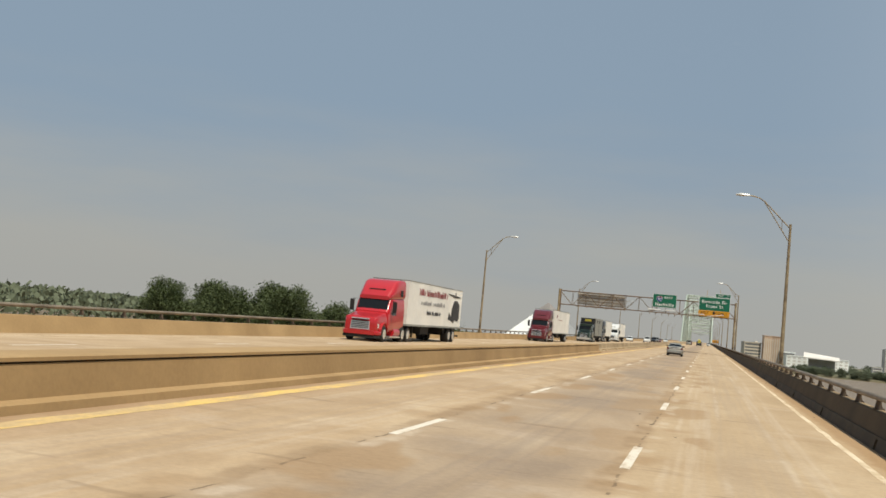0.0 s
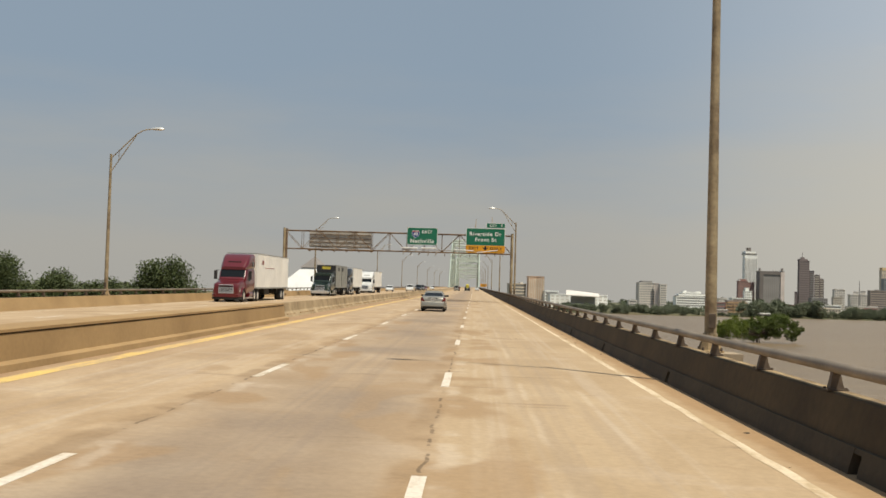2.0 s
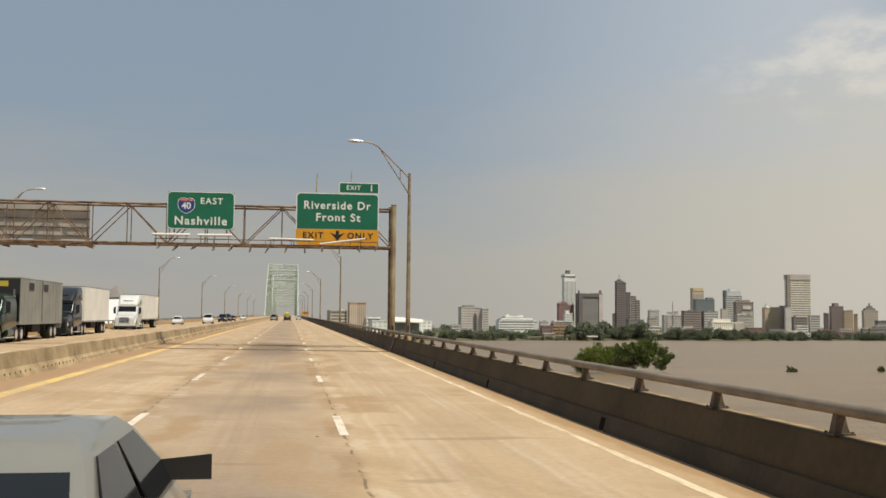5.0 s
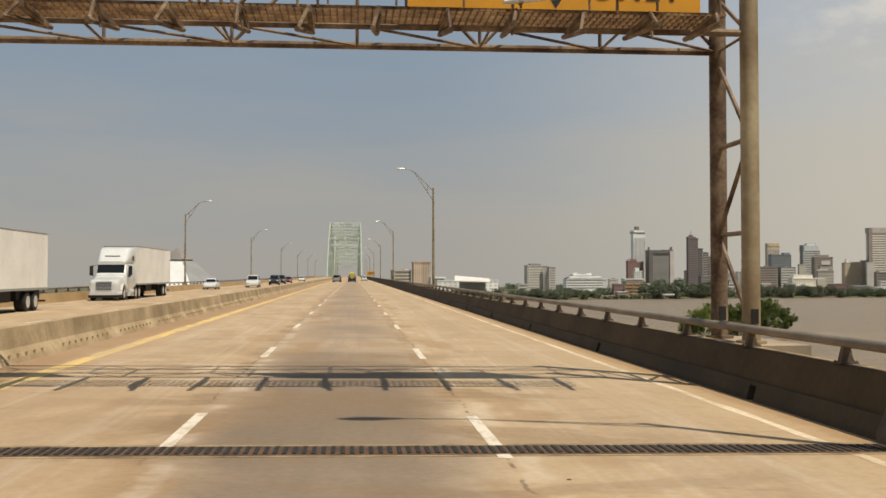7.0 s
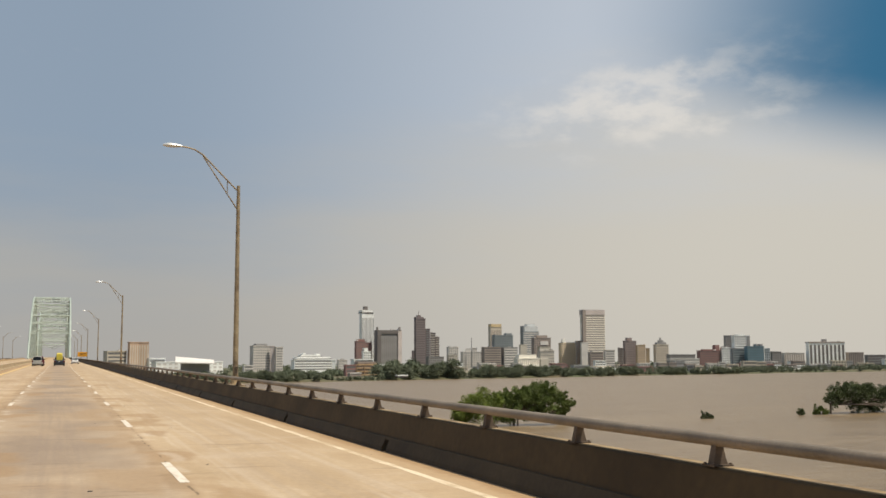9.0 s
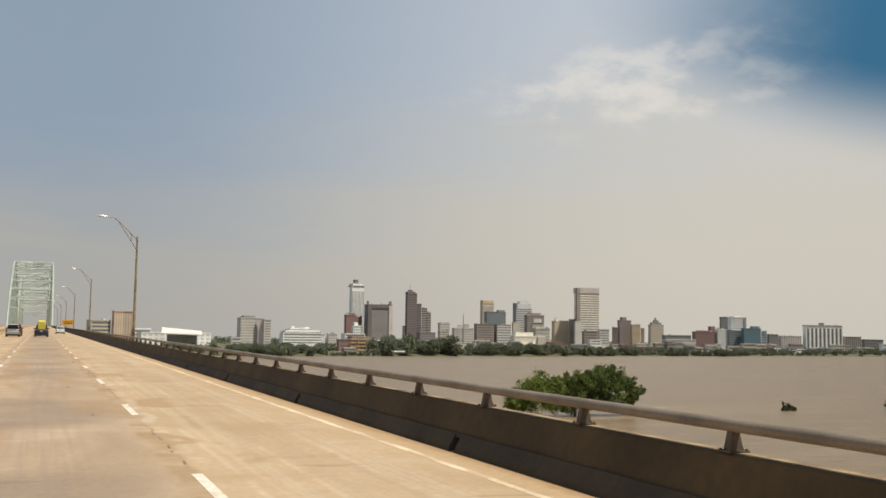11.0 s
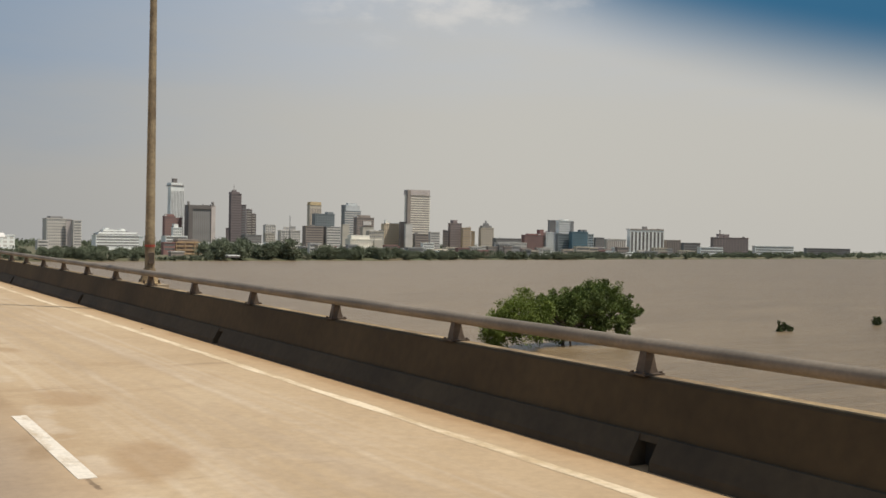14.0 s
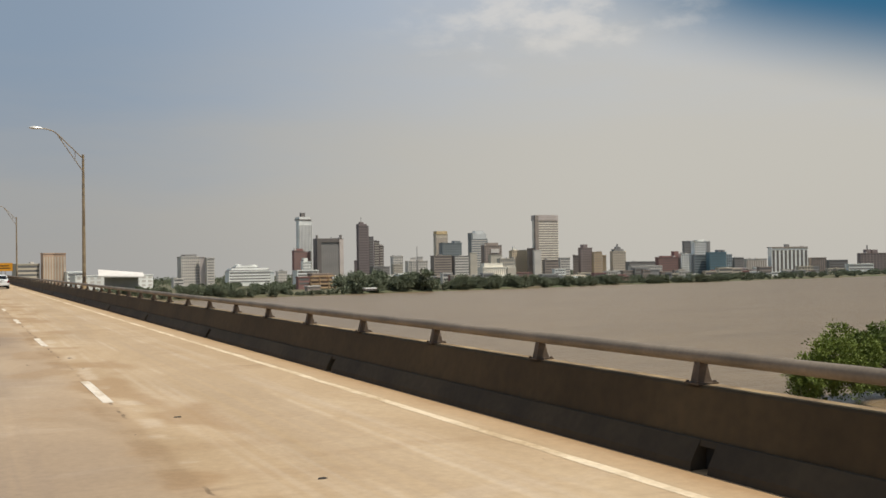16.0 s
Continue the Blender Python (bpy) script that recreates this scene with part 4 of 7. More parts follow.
for k in range(13):
    x = -8.5 + 1.045 * k
    lean, drop = rng.uniform(-0.16, 0.16), rng.uniform(0.22, 0.46)
    bm = bmesh.new()
    tube(bm, (x + lean, -1.02, -drop), (x, 0.95, -0.03), 0.045, seg=6)
    tube(bm, (x, -0.55, 0.02), (x + lean, -0.90, -drop + 0.02), 0.030, seg=6)
    box(bm, x - 0.04, x + 0.04, -0.62, 0.70, -0.10, -0.004)
    if k % 2:
        tube(bm, (x + 0.03, -0.40, -0.05), (x + 0.05 + lean, -0.44, -0.34), 0.022, seg=6)
    part("bracket", bm, M_GANTRY, walkway)
for x0, x1 in ((-8.6, -2.1), (-2.4, 4.1)):
    bm = bmesh.new()
    tube(bm, (x0, -0.55, 0.28), (x1, -0.55, 0.28), 0.028, seg=6)
    for k in range(5):
        x = x0 + (x1 - x0) * k / 4
        tube(bm, (x, -0.55, 0.0), (x, -0.55, 0.28), 0.024, seg=6)
    part("handrail", bm, M_GANTRY, walkway)
for x0, z0, x1, z1, r in ((-8.75, 0.50, -6.65, 0.50, 0.085), (-6.25, 0.50, -4.30, 0.52, 0.085), (-2.20, 0.38, 0.35, 0.34, 0.062), (0.70, 0.12, 3.35, 0.48, 0.055)):
    bm = bmesh.new()
    for a, b, k in ((0.0, 0.04, 0.8), (0.04, 0.96, 1.0), (0.96, 1.0, 0.8)):
        tube(bm, (x0 + (x1 - x0) * a, -0.62, z0 + (z1 - z0) * a), (x0 + (x1 - x0) * b, -0.62, z0 + (z1 - z0) * b), r * k, seg=10)
    lt = part("lamp_tube", bm, M_TUBE, walkway, "white lamp housing")
    for a in (0.1, 0.5, 0.9):
        bm = bmesh.new()
        x, z = x0 + (x1 - x0) * a, z0 + (z1 - z0) * a
        tube(bm, (x, -0.62, 0.03), (x, -0.62, z - r * 0.9), 0.02, seg=6)
        box(bm, x - 0.03, x + 0.03, -0.62 - r - 0.01, -0.62 + r + 0.01, z - r - 0.012, z - r * 0.6)
        part("support", bm, M_GANTRY, lt, "rusty lamp stirrup")
# backs of the signs for the other direction
back = thing("road_sign", (-16.8, GY + GD + 0.25, 7.2), "bare aluminium back of a wide road sign", "road sign")
for i in range(5):
    bm = bmesh.new()
    x = -4.0 + 1.6 * i
    box(bm, x, x + 1.58, 0, 0.03, -1.05 if i % 2 else -0.95, 1.05)
    part("sign_panel", bm, M_SIGN_BACK, back)
for z in (-0.75, -0.25, 0.25, 0.75):
    bm = bmesh.new()
    box(bm, -4.0, 4.0, -0.07, -0.002, z - 0.035, z + 0.035)
    part("stiffener", bm, M_GANTRY, back)
walk2 = thing("service_walkway", (-16.8, GY + GD + 0.3, G_BOT - 0.1), "rusty grated walkway behind the bare sign", "walkway")
bm = bmesh.new()
for k in range(5):
    box(bm, -4.2, 4.2, 0.2 * k, 0.2 * k + 0.025, 0, 0.05)
for k in range(80):
    box(bm, -4.2 + 8.4 * k / 79, -4.18 + 8.4 * k / 79, 0, 0.82, 0.008, 0.042)
part("grating", bm, M_CATWALK, walk2)
for k in range(6):
    bm = bmesh.new()
    box(bm, -4.0 + 1.6 * k - 0.04, -4.0 + 1.6 * k + 0.04, -0.5, 1.1, -0.12, -0.004)
    part("bracket", bm, M_GANTRY, walk2)

board = thing("warning_board", (5.25, 550, LAMP_Z), "orange road-works board on two posts behind the parapet", "road sign")
panel("board_face", 3.1, 1.45, 0.08, M_ORANGE, board, -0.05, 0, 1.75, thick=0.04)
for k, w in enumerate((1.9, 2.3)):
    panel("lettering_bar", w, 0.18, 0.01, M_SIGN_BLACK, board, -0.056, 0, 1.95 - 0.42 * k, thick=0.005, label="unreadable black line of writing")
for x in (-0.35, 0.35):
    bm = bmesh.new()
    box(bm, x - 0.05, x + 0.05, 0.0, 0.09, 0.0, 2.35)
    part("post", bm, M_GANTRY, board, "steel post")


# ---------------- steel arch bridge ahead ----------------
def arch_bridge(y0, span, label):
    arch = thing("arch_bridge", (-8.0, y0, 0), label, "arch bridge")
    n, rise, deep, half = 20, 46.3, 5.0, 12.6

    def at(t, d=0.0):
        return span * t, 4 * (rise - d) * t * (1 - t)
    for sx_ in (-half, half):
        for d, r in ((0.0, 0.60), (deep, 0.50)):
            bm = bmesh.new()
            for i in range(n):
                (ya, za), (yb, zb) = at(i / n, d), at((i + 1) / n, d)
                tube(bm, (sx_, ya, za), (sx_, yb, zb), r, seg=6)
            part("arch_rib", bm, M_ARCH, arch)
        bm = bmesh.new()
        for i in range(1, n):
            (ya, za), (_, zb), (yc, zc) = at(i / n), at(i / n, deep), at((i + 1) / n, deep)
            tube(bm, (sx_, ya, za), (sx_, ya, zb), 0.3, seg=5)
            if i < n - 1:
                tube(bm, (sx_, ya, za), (sx_, yc, zc), 0.28, seg=5)
        part("web", bm, M_ARCH, arch)
        for i in range(1, n):
            bm = bmesh.new()
            ya, zb = at(i / n, deep)
            tube(bm, (sx_, ya, -1), (sx_, ya, zb), 0.16, seg=5)
            part("hanger", bm, M_ARCH, arch)
    for i in range(2, n - 1):
        bm = bmesh.new()
        ya, za = at(i / n)
        yb, zb = at((i + 1) / n)
        tube(bm, (-half, ya, za), (half, ya, za), 0.32, seg=5)
        for a, b in ((-half, 0), (half, 0)):
            tube(bm, (a, ya, za), (b, yb, zb), 0.19, seg=5)
        tube(bm, (-half, ya, za - deep), (half, ya, za - deep), 0.26, seg=5)
        part("cross_brace", bm, M_ARCH, arch)
    return arch


arch_bridge(902, 274, "pale green steel tied arch over the motorway")
arch_bridge(1178, 274, "second pale green steel arch further along the bridge")


# ---------------- trees ----------------
def crown_mesh(name, blobs, count, size, material, seed, parent, leaf_shape=1.6, wide=0.3, loose=(0.20, 0.40)):
    """Leaf sprays gathered in many small tufts round uneven lobes, with gaps between the tufts."""
    rng = random.Random(seed)
    verts, faces = [], []
    total = sum(r ** 2 for *_, r in blobs)
    for bx, by, bz, r in blobs:
        share = count * r * r / total
        tufts = max(6, int(12 + 8 * r))
        for _ in range(tufts):
            d = Vector((rng.gauss(0, 1), rng.gauss(0, 1), rng.gauss(0.15, 0.9))).normalized()
            rad = r * rng.uniform(0.45, 1.06)
            hub = Vector((bx + d.x * rad, by + d.y * rad, bz + d.z * rad * 0.85))
            tr = r * rng.uniform(*loose)
            for _ in range(int(share / tufts)):
                e = Vector((rng.gauss(0, 1), rng.gauss(0, 1), rng.gauss(0, 1))).normalized()
                c = hub + e * tr * (0.25 + 0.85 * rng.random() ** 0.7)
                c.z -= 0.12 * tr
                s = size * (0.55 + 0.8 * rng.random())
                u = (e + d * 0.6 + Vector((rng.uniform(-1, 1), rng.uniform(-1, 1), rng.uniform(-0.7, 0.9)))).normalized()
                v = u.cross(Vector((rng.uniform(-1, 1), rng.uniform(-1, 1), rng.uniform(-1, 1)))).normalized()
                k = len(verts)
                w = u.cross(v)
                verts += [c - u * s * 0.5, c + v * s * wide + w * s * 0.12, c + u * s * 0.5 * leaf_shape, c - v * s * wide + w * s * 0.12]
                faces += [(k, k + 1, k + 2), (k, k + 2, k + 3)]
    me = bpy.data.meshes.new(name)
    me.from_pydata([tuple(v) for v in verts], [], faces)
    me.materials.append(material)
    ob = new(name, me)
    ob.parent = parent
    return ob


def trunk_mesh(parent, limbs, base_r, height):
    bm = bmesh.new()
    tube(bm, (0, 0, -4.0), (0.1, 0, height * 0.45), base_r, base_r * 0.7, seg=8)
    for x, y, z in limbs:
        mid = Vector((x * 0.45, y * 0.45, height * 0.45 + (z - height * 0.45) * 0.5 + 0.3))
        tube(bm, (0.05, 0, height * 0.38), mid, base_r * 0.55, base_r * 0.36, seg=6)
        tube(bm, mid, (x, y, z), base_r * 0.36, base_r * 0.12, seg=5)
    return part("trunk", bm, M_BARK, parent, "branching grey trunk")


def tree(place, label, blobs, count, size, seed, material, base_r=0.3, group="", name="tree", leaf_shape=1.6, wide=0.3, loose=(0.20, 0.40)):
    t = thing(name, place, label, "tree", group)
    top = max(b[2] for b in blobs)
    trunk_mesh(t, [(b[0] * 0.8, b[1] * 0.8, b[2]) for b in blobs], base_r, top)
    crown_mesh("crown", blobs, count, size, material, seed, t, leaf_shape, wide, loose)
    return t


WIDE = [(-3.2, 1, 6, 2.6), (-0.6, -1, 6.4, 2.8), (2.2, 1, 5.8, 2.4), (5, -1, 7.5, 3), (7.4, 1, 9.1, 2.9), (10.2, 0, 9.5, 2.8), (12.6, 1, 7.5, 2.6), (14.2, -1, 5.9, 1.9), (9, -2, 5.9, 2.6), (12.2, -1, 3.7, 2), (4, 2, 3.3, 2.2), (15.4, 0, 8.1, 1.1), (-5.6, 0, 4.3, 2.7), (-3, 0, 2.7, 2.4), (0.4, 1, 3.1, 2.6), (2.4, -1, 7.8, 2.6), (7, -1, 3.9, 2.4), (14, 0, 2.7, 1.6), (5.6, 0, 5.7, 2.6), (-4.6, 0, 7.2, 2.5), (-2, 1, 7.8, 2.5), (0.6, 0, 8.2, 2.4), (3.2, 1, 8.8, 2.3), (17, 0, 6, 1.5), (16.2, 1, 4.2, 1.5)]
willow = tree((113.0, 451, level(451) - 0.2), "broad green willow that stands in the flooded river", WIDE, 54000, 0.34, 5, M_LEAF, 0.4)
LOBE = [(-15.6, 0, 4.3, 3.1), (-12.8, -1, 6.7, 3.3), (-9.8, 1, 7.7, 3.1), (-7.4, -1, 6.5, 3.1), (-14.2, 1, 2.5, 2.7), (-10.6, -2, 3.9, 3.1), (-7.8, 0, 3.7, 2.7), (-16.6, 0, 2.1, 2.1), (-16.6, 0, 3.6, 2.4), (-14, -1, 5.6, 2.8)]
tree((113.5, 449.5, level(449.5) - 0.2), "yellow-green young willow in the flooded river", LOBE, 20000, 0.32, 15, M_LEAF_YELLOW, 0.25)
BUSH = [(-0.9, 0, 0.5, 0.9), (0.7, 0.3, 0.8, 1.0), (1.7, -0.3, 0.5, 0.8), (-1.1, 0.2, 1.7, 0.35), (-1.3, 0, 2.3, 0.25), (0.3, 0, 1.8, 0.35)]
tree((177, 455.2, level(455.2)), "small leafy bush that stands out of the flood", BUSH, 1600, 0.30, 6, M_LEAF_DARK, 0.12, name="bush")
CLUMP = [(2, 0, 4.65, 3), (5, 1, 6.65, 3.4), (9, -1, 7.4, 3.4), (13, 0, 6.4, 3.2), (17, 1, 6.9, 3.2), (21, 0, 5.9, 3), (25, 1, 5.4, 3), (29, 0, 4.65, 2.8), (33, 1, 4.4, 2.6), (11, 0, 2.5, 3), (19, 0, 2.25, 3), (27, 0, 1.75, 2.6), (37, -2, 3.8, 3.2), (41, -3, 4.2, 3.4), (44, -3, 2.4, 3), (30, -8, 1.6, 2.6), (36, -9, 1.8, 2.8), (42, -9, 2, 2.8)]
tree((227.5, 460.5, level(460.5)), "dense green flooded tree clump in the river", CLUMP, 36000, 0.42, 7, M_LEAF_DARK, 0.4)
tree((221.5, 458.5, level(458.5)), "low flooded bush beside a tree clump", [(x * 1.3, y, z * 1.3, r * 1.35) for x, y, z, r in BUSH], 3000, 0.34, 8, M_LEAF, 0.15, name="bush")
tree((213.7, 458, level(458)), "small round flooded bush", BUSH[:2] + [(0, 0, 1.4, 0.9)], 1100, 0.3, 9, M_LEAF_DARK, 0.1, name="bush")

ROUND = [(-4, 0, 9, 4.8), (4, 1, 9.5, 5.0), (0, -1, 12, 5.4), (-7, 1, 7, 4.2), (7.5, -1, 7, 4.2), (0, 2, 8, 5.4), (3.0, 0, 14, 4.0), (-3, -2, 13, 3.8), (-9.5, 0, 5, 3.0), (9.5, 1, 5.5, 3.0), (5, -3, 5, 4.0), (-4, -3, 5, 4.0)]


def scaled(blobs, kx, kz):
    return [(x * kx, y * kx, z * kz, r * (kx + kz) / 2) for x, y, z, r in blobs]


GROVE = "trees beyond the opposite parapet"
near_tree = tree((-113, 412, -14), "round dark green tree beyond the opposite parapet", scaled(ROUND, 1.35, 1.32), 20000, 0.62, 11, M_LEAF_DARK, 0.5, GROVE, leaf_shape=1.1, wide=0.5, loose=(0.3, 0.6))
for x, y, drop, turn in ((-176, 412, 0, 40), (-190, 425, -1.0, 130), (-203, 410, 1.5, 210), (-222, 430, 0.5, 300), (-161, 430, 5.5, 80), (-148, 445, 8.5, 20), (-240, 420, 1, 160), (-132, 470, 10, 100)):
    copy_thing(near_tree, pose(x, y, -14 - drop, 0, 0, turn))

# bank woods: trees of unlike height along the far shore, with open stretches
rng = random.Random(21)
BANK = "trees on the far bank"
protos = []
for i in range(5):
    lobes = [(rng.uniform(-4.2, 4.2), rng.uniform(-2.5, 2.5), rng.uniform(2.6, 7.6), rng.uniform(1.5, 2.6)) for _ in range(9)] + [(rng.uniform(-1.5, 1.5), 0, 8.6, 1.5), (-2.6, 0, 1.8, 1.8), (2.4, 0, 1.6, 1.8)]
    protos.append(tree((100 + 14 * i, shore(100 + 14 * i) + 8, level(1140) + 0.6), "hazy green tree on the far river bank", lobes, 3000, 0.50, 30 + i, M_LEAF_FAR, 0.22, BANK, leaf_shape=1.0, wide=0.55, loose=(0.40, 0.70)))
for x0, x1, high, gap, back in ((94, 193, 11.1, 4.2, 39), (192, 220, 9.9, 4.2, 15), (220, 248, 10.2, 4.2, 18), (248, 308, 4.8, 4.8, 6), (311, 396, 20.5, 3.4, 39), (397, 433, 9.5, 5.0, 9), (433, 542, 14.5, 3.5, 21), (542, 623, 11.1, 3.5, 15), (647, 666, 12.8, 8.0, 6), (710, 744, 9.8, 4.8, 6), (760, 785, 9.0, 6.4, 6), (791, 835, 10.5, 7.2, 6), (620, 1020, 6.0, 5.4, 12), (1005, 1586, 8.5, 9.0, 36)):
    x = x0
    while x < x1:
        s = high / 10.2 * rng.uniform(0.72, 1.1)
        y = shore(x) + 3 + back * rng.random()
        m = pose(x, y, level(y) + 0.3, 0, 0, rng.uniform(0, 360)) @ Matrix.Diagonal((s * rng.uniform(0.9, 1.3), s * 1.1, s, 1))
        copy_thing(protos[rng.randrange(5)], m)
        x += gap * rng.uniform(0.6, 1.5)
verts, faces = [], []
for _ in range(620):
    y = rng.uniform(1240, 1850)
    x = (y - 276) * rng.uniform(0.14, 1.4)
    y = max(y, shore(x) + 30)
    s = rng.uniform(2.8, 6.0)
    if y < 1345 and 0.295 < x / (y - 276) < 0.345:
        continue
    for _ in range(150):
        d = Vector((rng.gauss(0, 1), rng.gauss(0, 1), rng.gauss(0, 1))).normalized() * (0.5 + 0.5 * rng.random())
        o = Vector((x + d.x * s * 1.3, y + d.y * s, level(y) + 2.0 + s * (0.75 + 0.8 * d.z)))
        u = Vector((rng.uniform(-1, 1), rng.uniform(-1, 1), rng.uniform(-0.6, 0.6))) * 0.9
        v = Vector((rng.uniform(-0.5, 0.5), rng.uniform(-0.5, 0.5), 1)) * 0.7
        k = len(verts)
        verts += [tuple(o - u), tuple(o + v), tuple(o + u), tuple(o - v)]
        faces += [(k, k + 1, k + 2, k + 3)]
me = bpy.data.meshes.new("city_trees")
me.from_pydata(verts, [], faces)
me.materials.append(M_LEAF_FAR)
tagged(new("city_trees", me), "hazy green street trees between the low roofs", "trees", kind="stuff")

verts, faces = [], []
for n in range(3300):
    if n % 4:
        x = -150 - 1500 * rng.random() ** 1.4
        y = 520 + 0.5 * -x * rng.random() + 900 * rng.random() ** 1.6
        s = rng.uniform(4.5, 7.5)
        if x > -0.32 * (y - 60):
            s *= 0.5
        if n % 4 == 1:
            x, y = -260 - 500 * rng.random(), 60 + 520 * rng.random()
    else:
        x, y = rng.uniform(1300, 2900), rng.uniform(1500, 2300)
        y = max(y, shore(x) + 30)
        s = rng.uniform(3, 5.5)
        if n % 8 == 0:
            x, y, s = rng.uniform(60, 1900), rng.uniform(2080, 2600), rng.uniform(5.0, 8.0)
    for _ in range(34):
        d = Vector((rng.gauss(0, 1), rng.gauss(0, 1), rng.gauss(0, 1))).normalized() * (0.5 + 0.55 * rng.random())
        o = Vector((x + d.x * s * 1.25, y + d.y * s, level(y) + 2.2 + s * (1.05 + 1.05 * d.z)))
        a = rng.uniform(0, 6.28)
        u, v = Vector((math.cos(a), math.sin(a), rng.uniform(-0.5, 0.5))) * 0.24 * s, Vector((rng.uniform(-0.5, 0.5), rng.uniform(-0.5, 0.5), 1)) * 0.19 * s
        k = len(verts)
        verts += [tuple(o - u), tuple(o + v), tuple(o + u), tuple(o - v)]
        faces += [(k, k + 1, k + 2, k + 3)]
me = bpy.data.meshes.new("far_woods")
me.from_pydata(verts, [], faces)
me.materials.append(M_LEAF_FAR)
tagged(new("far_woods", me), "low hazy woods along the horizon", "woods", kind="stuff")


# ---------------- skyline ----------------
def facade(name, base, rough=0.8, var=0.08):
    return mat(name, tuple(min(1.0, c * 1.12) for c in base), rough, var=var, scale=0.05, fine=0.6)


# dark tones and window glass are paled, with distance haze in the colour
FACADES = dict(
    WHITE=(0.93, 0.91, 0.85), PALE=(0.67, 0.63, 0.58), GREY=(0.38, 0.37, 0.36), DARK=(0.25, 0.225, 0.21), BRICK=(0.31, 0.175, 0.155), BROWN=(0.36, 0.30, 0.26),
    BEIGE=(0.62, 0.54, 0.43), GOLD=(0.70, 0.53, 0.30), WARM=(0.62, 0.575, 0.52), ROSE=(0.60, 0.52, 0.48), SMOKE=(0.27, 0.26, 0.25), UMBER=(0.165, 0.145, 0.135),
    STONE=(0.56, 0.51, 0.43), IVORY=(0.88, 0.83, 0.72), MIST=(0.66, 0.67, 0.66), SAND=(0.74, 0.60, 0.42), CREAM=(0.90, 0.83, 0.71), TAN=(0.60, 0.52, 0.42),
    MAUVE=(0.31, 0.25, 0.235), ORANGE=(0.54, 0.41, 0.27), PLUM=(0.215, 0.175, 0.17), PLUMDK=(0.155, 0.130, 0.128))
(F_WHITE, F_PALE, F_GREY, F_DARK, F_BRICK, F_BROWN, F_BEIGE, F_GOLD, F_WARM, F_ROSE, F_SMOKE, F_UMBER, F_STONE, F_IVORY, F_MIST, F_SAND, F_CREAM, F_TAN, F_MAUVE,
 F_ORANGE, F_PLUM, F_PLUMDK) = [facade(k.lower() + "_facade", c) for k, c in FACADES.items()]
F_SLATE, F_TEAL, F_TEALDK = facade("slate_glass", (0.25, 0.27, 0.275), 0.5), facade("teal_glass", (0.13, 0.22, 0.265), 0.5), facade("dark_teal_glass", (0.12, 0.15, 0.16), 0.5)
F_GLASS = facade("window_glass", (0.17, 0.165, 0.16), 0.35)
OLD_Z = -9.5
LIFT, NARROW = {}, {}
CITY = "downtown buildings across the river"


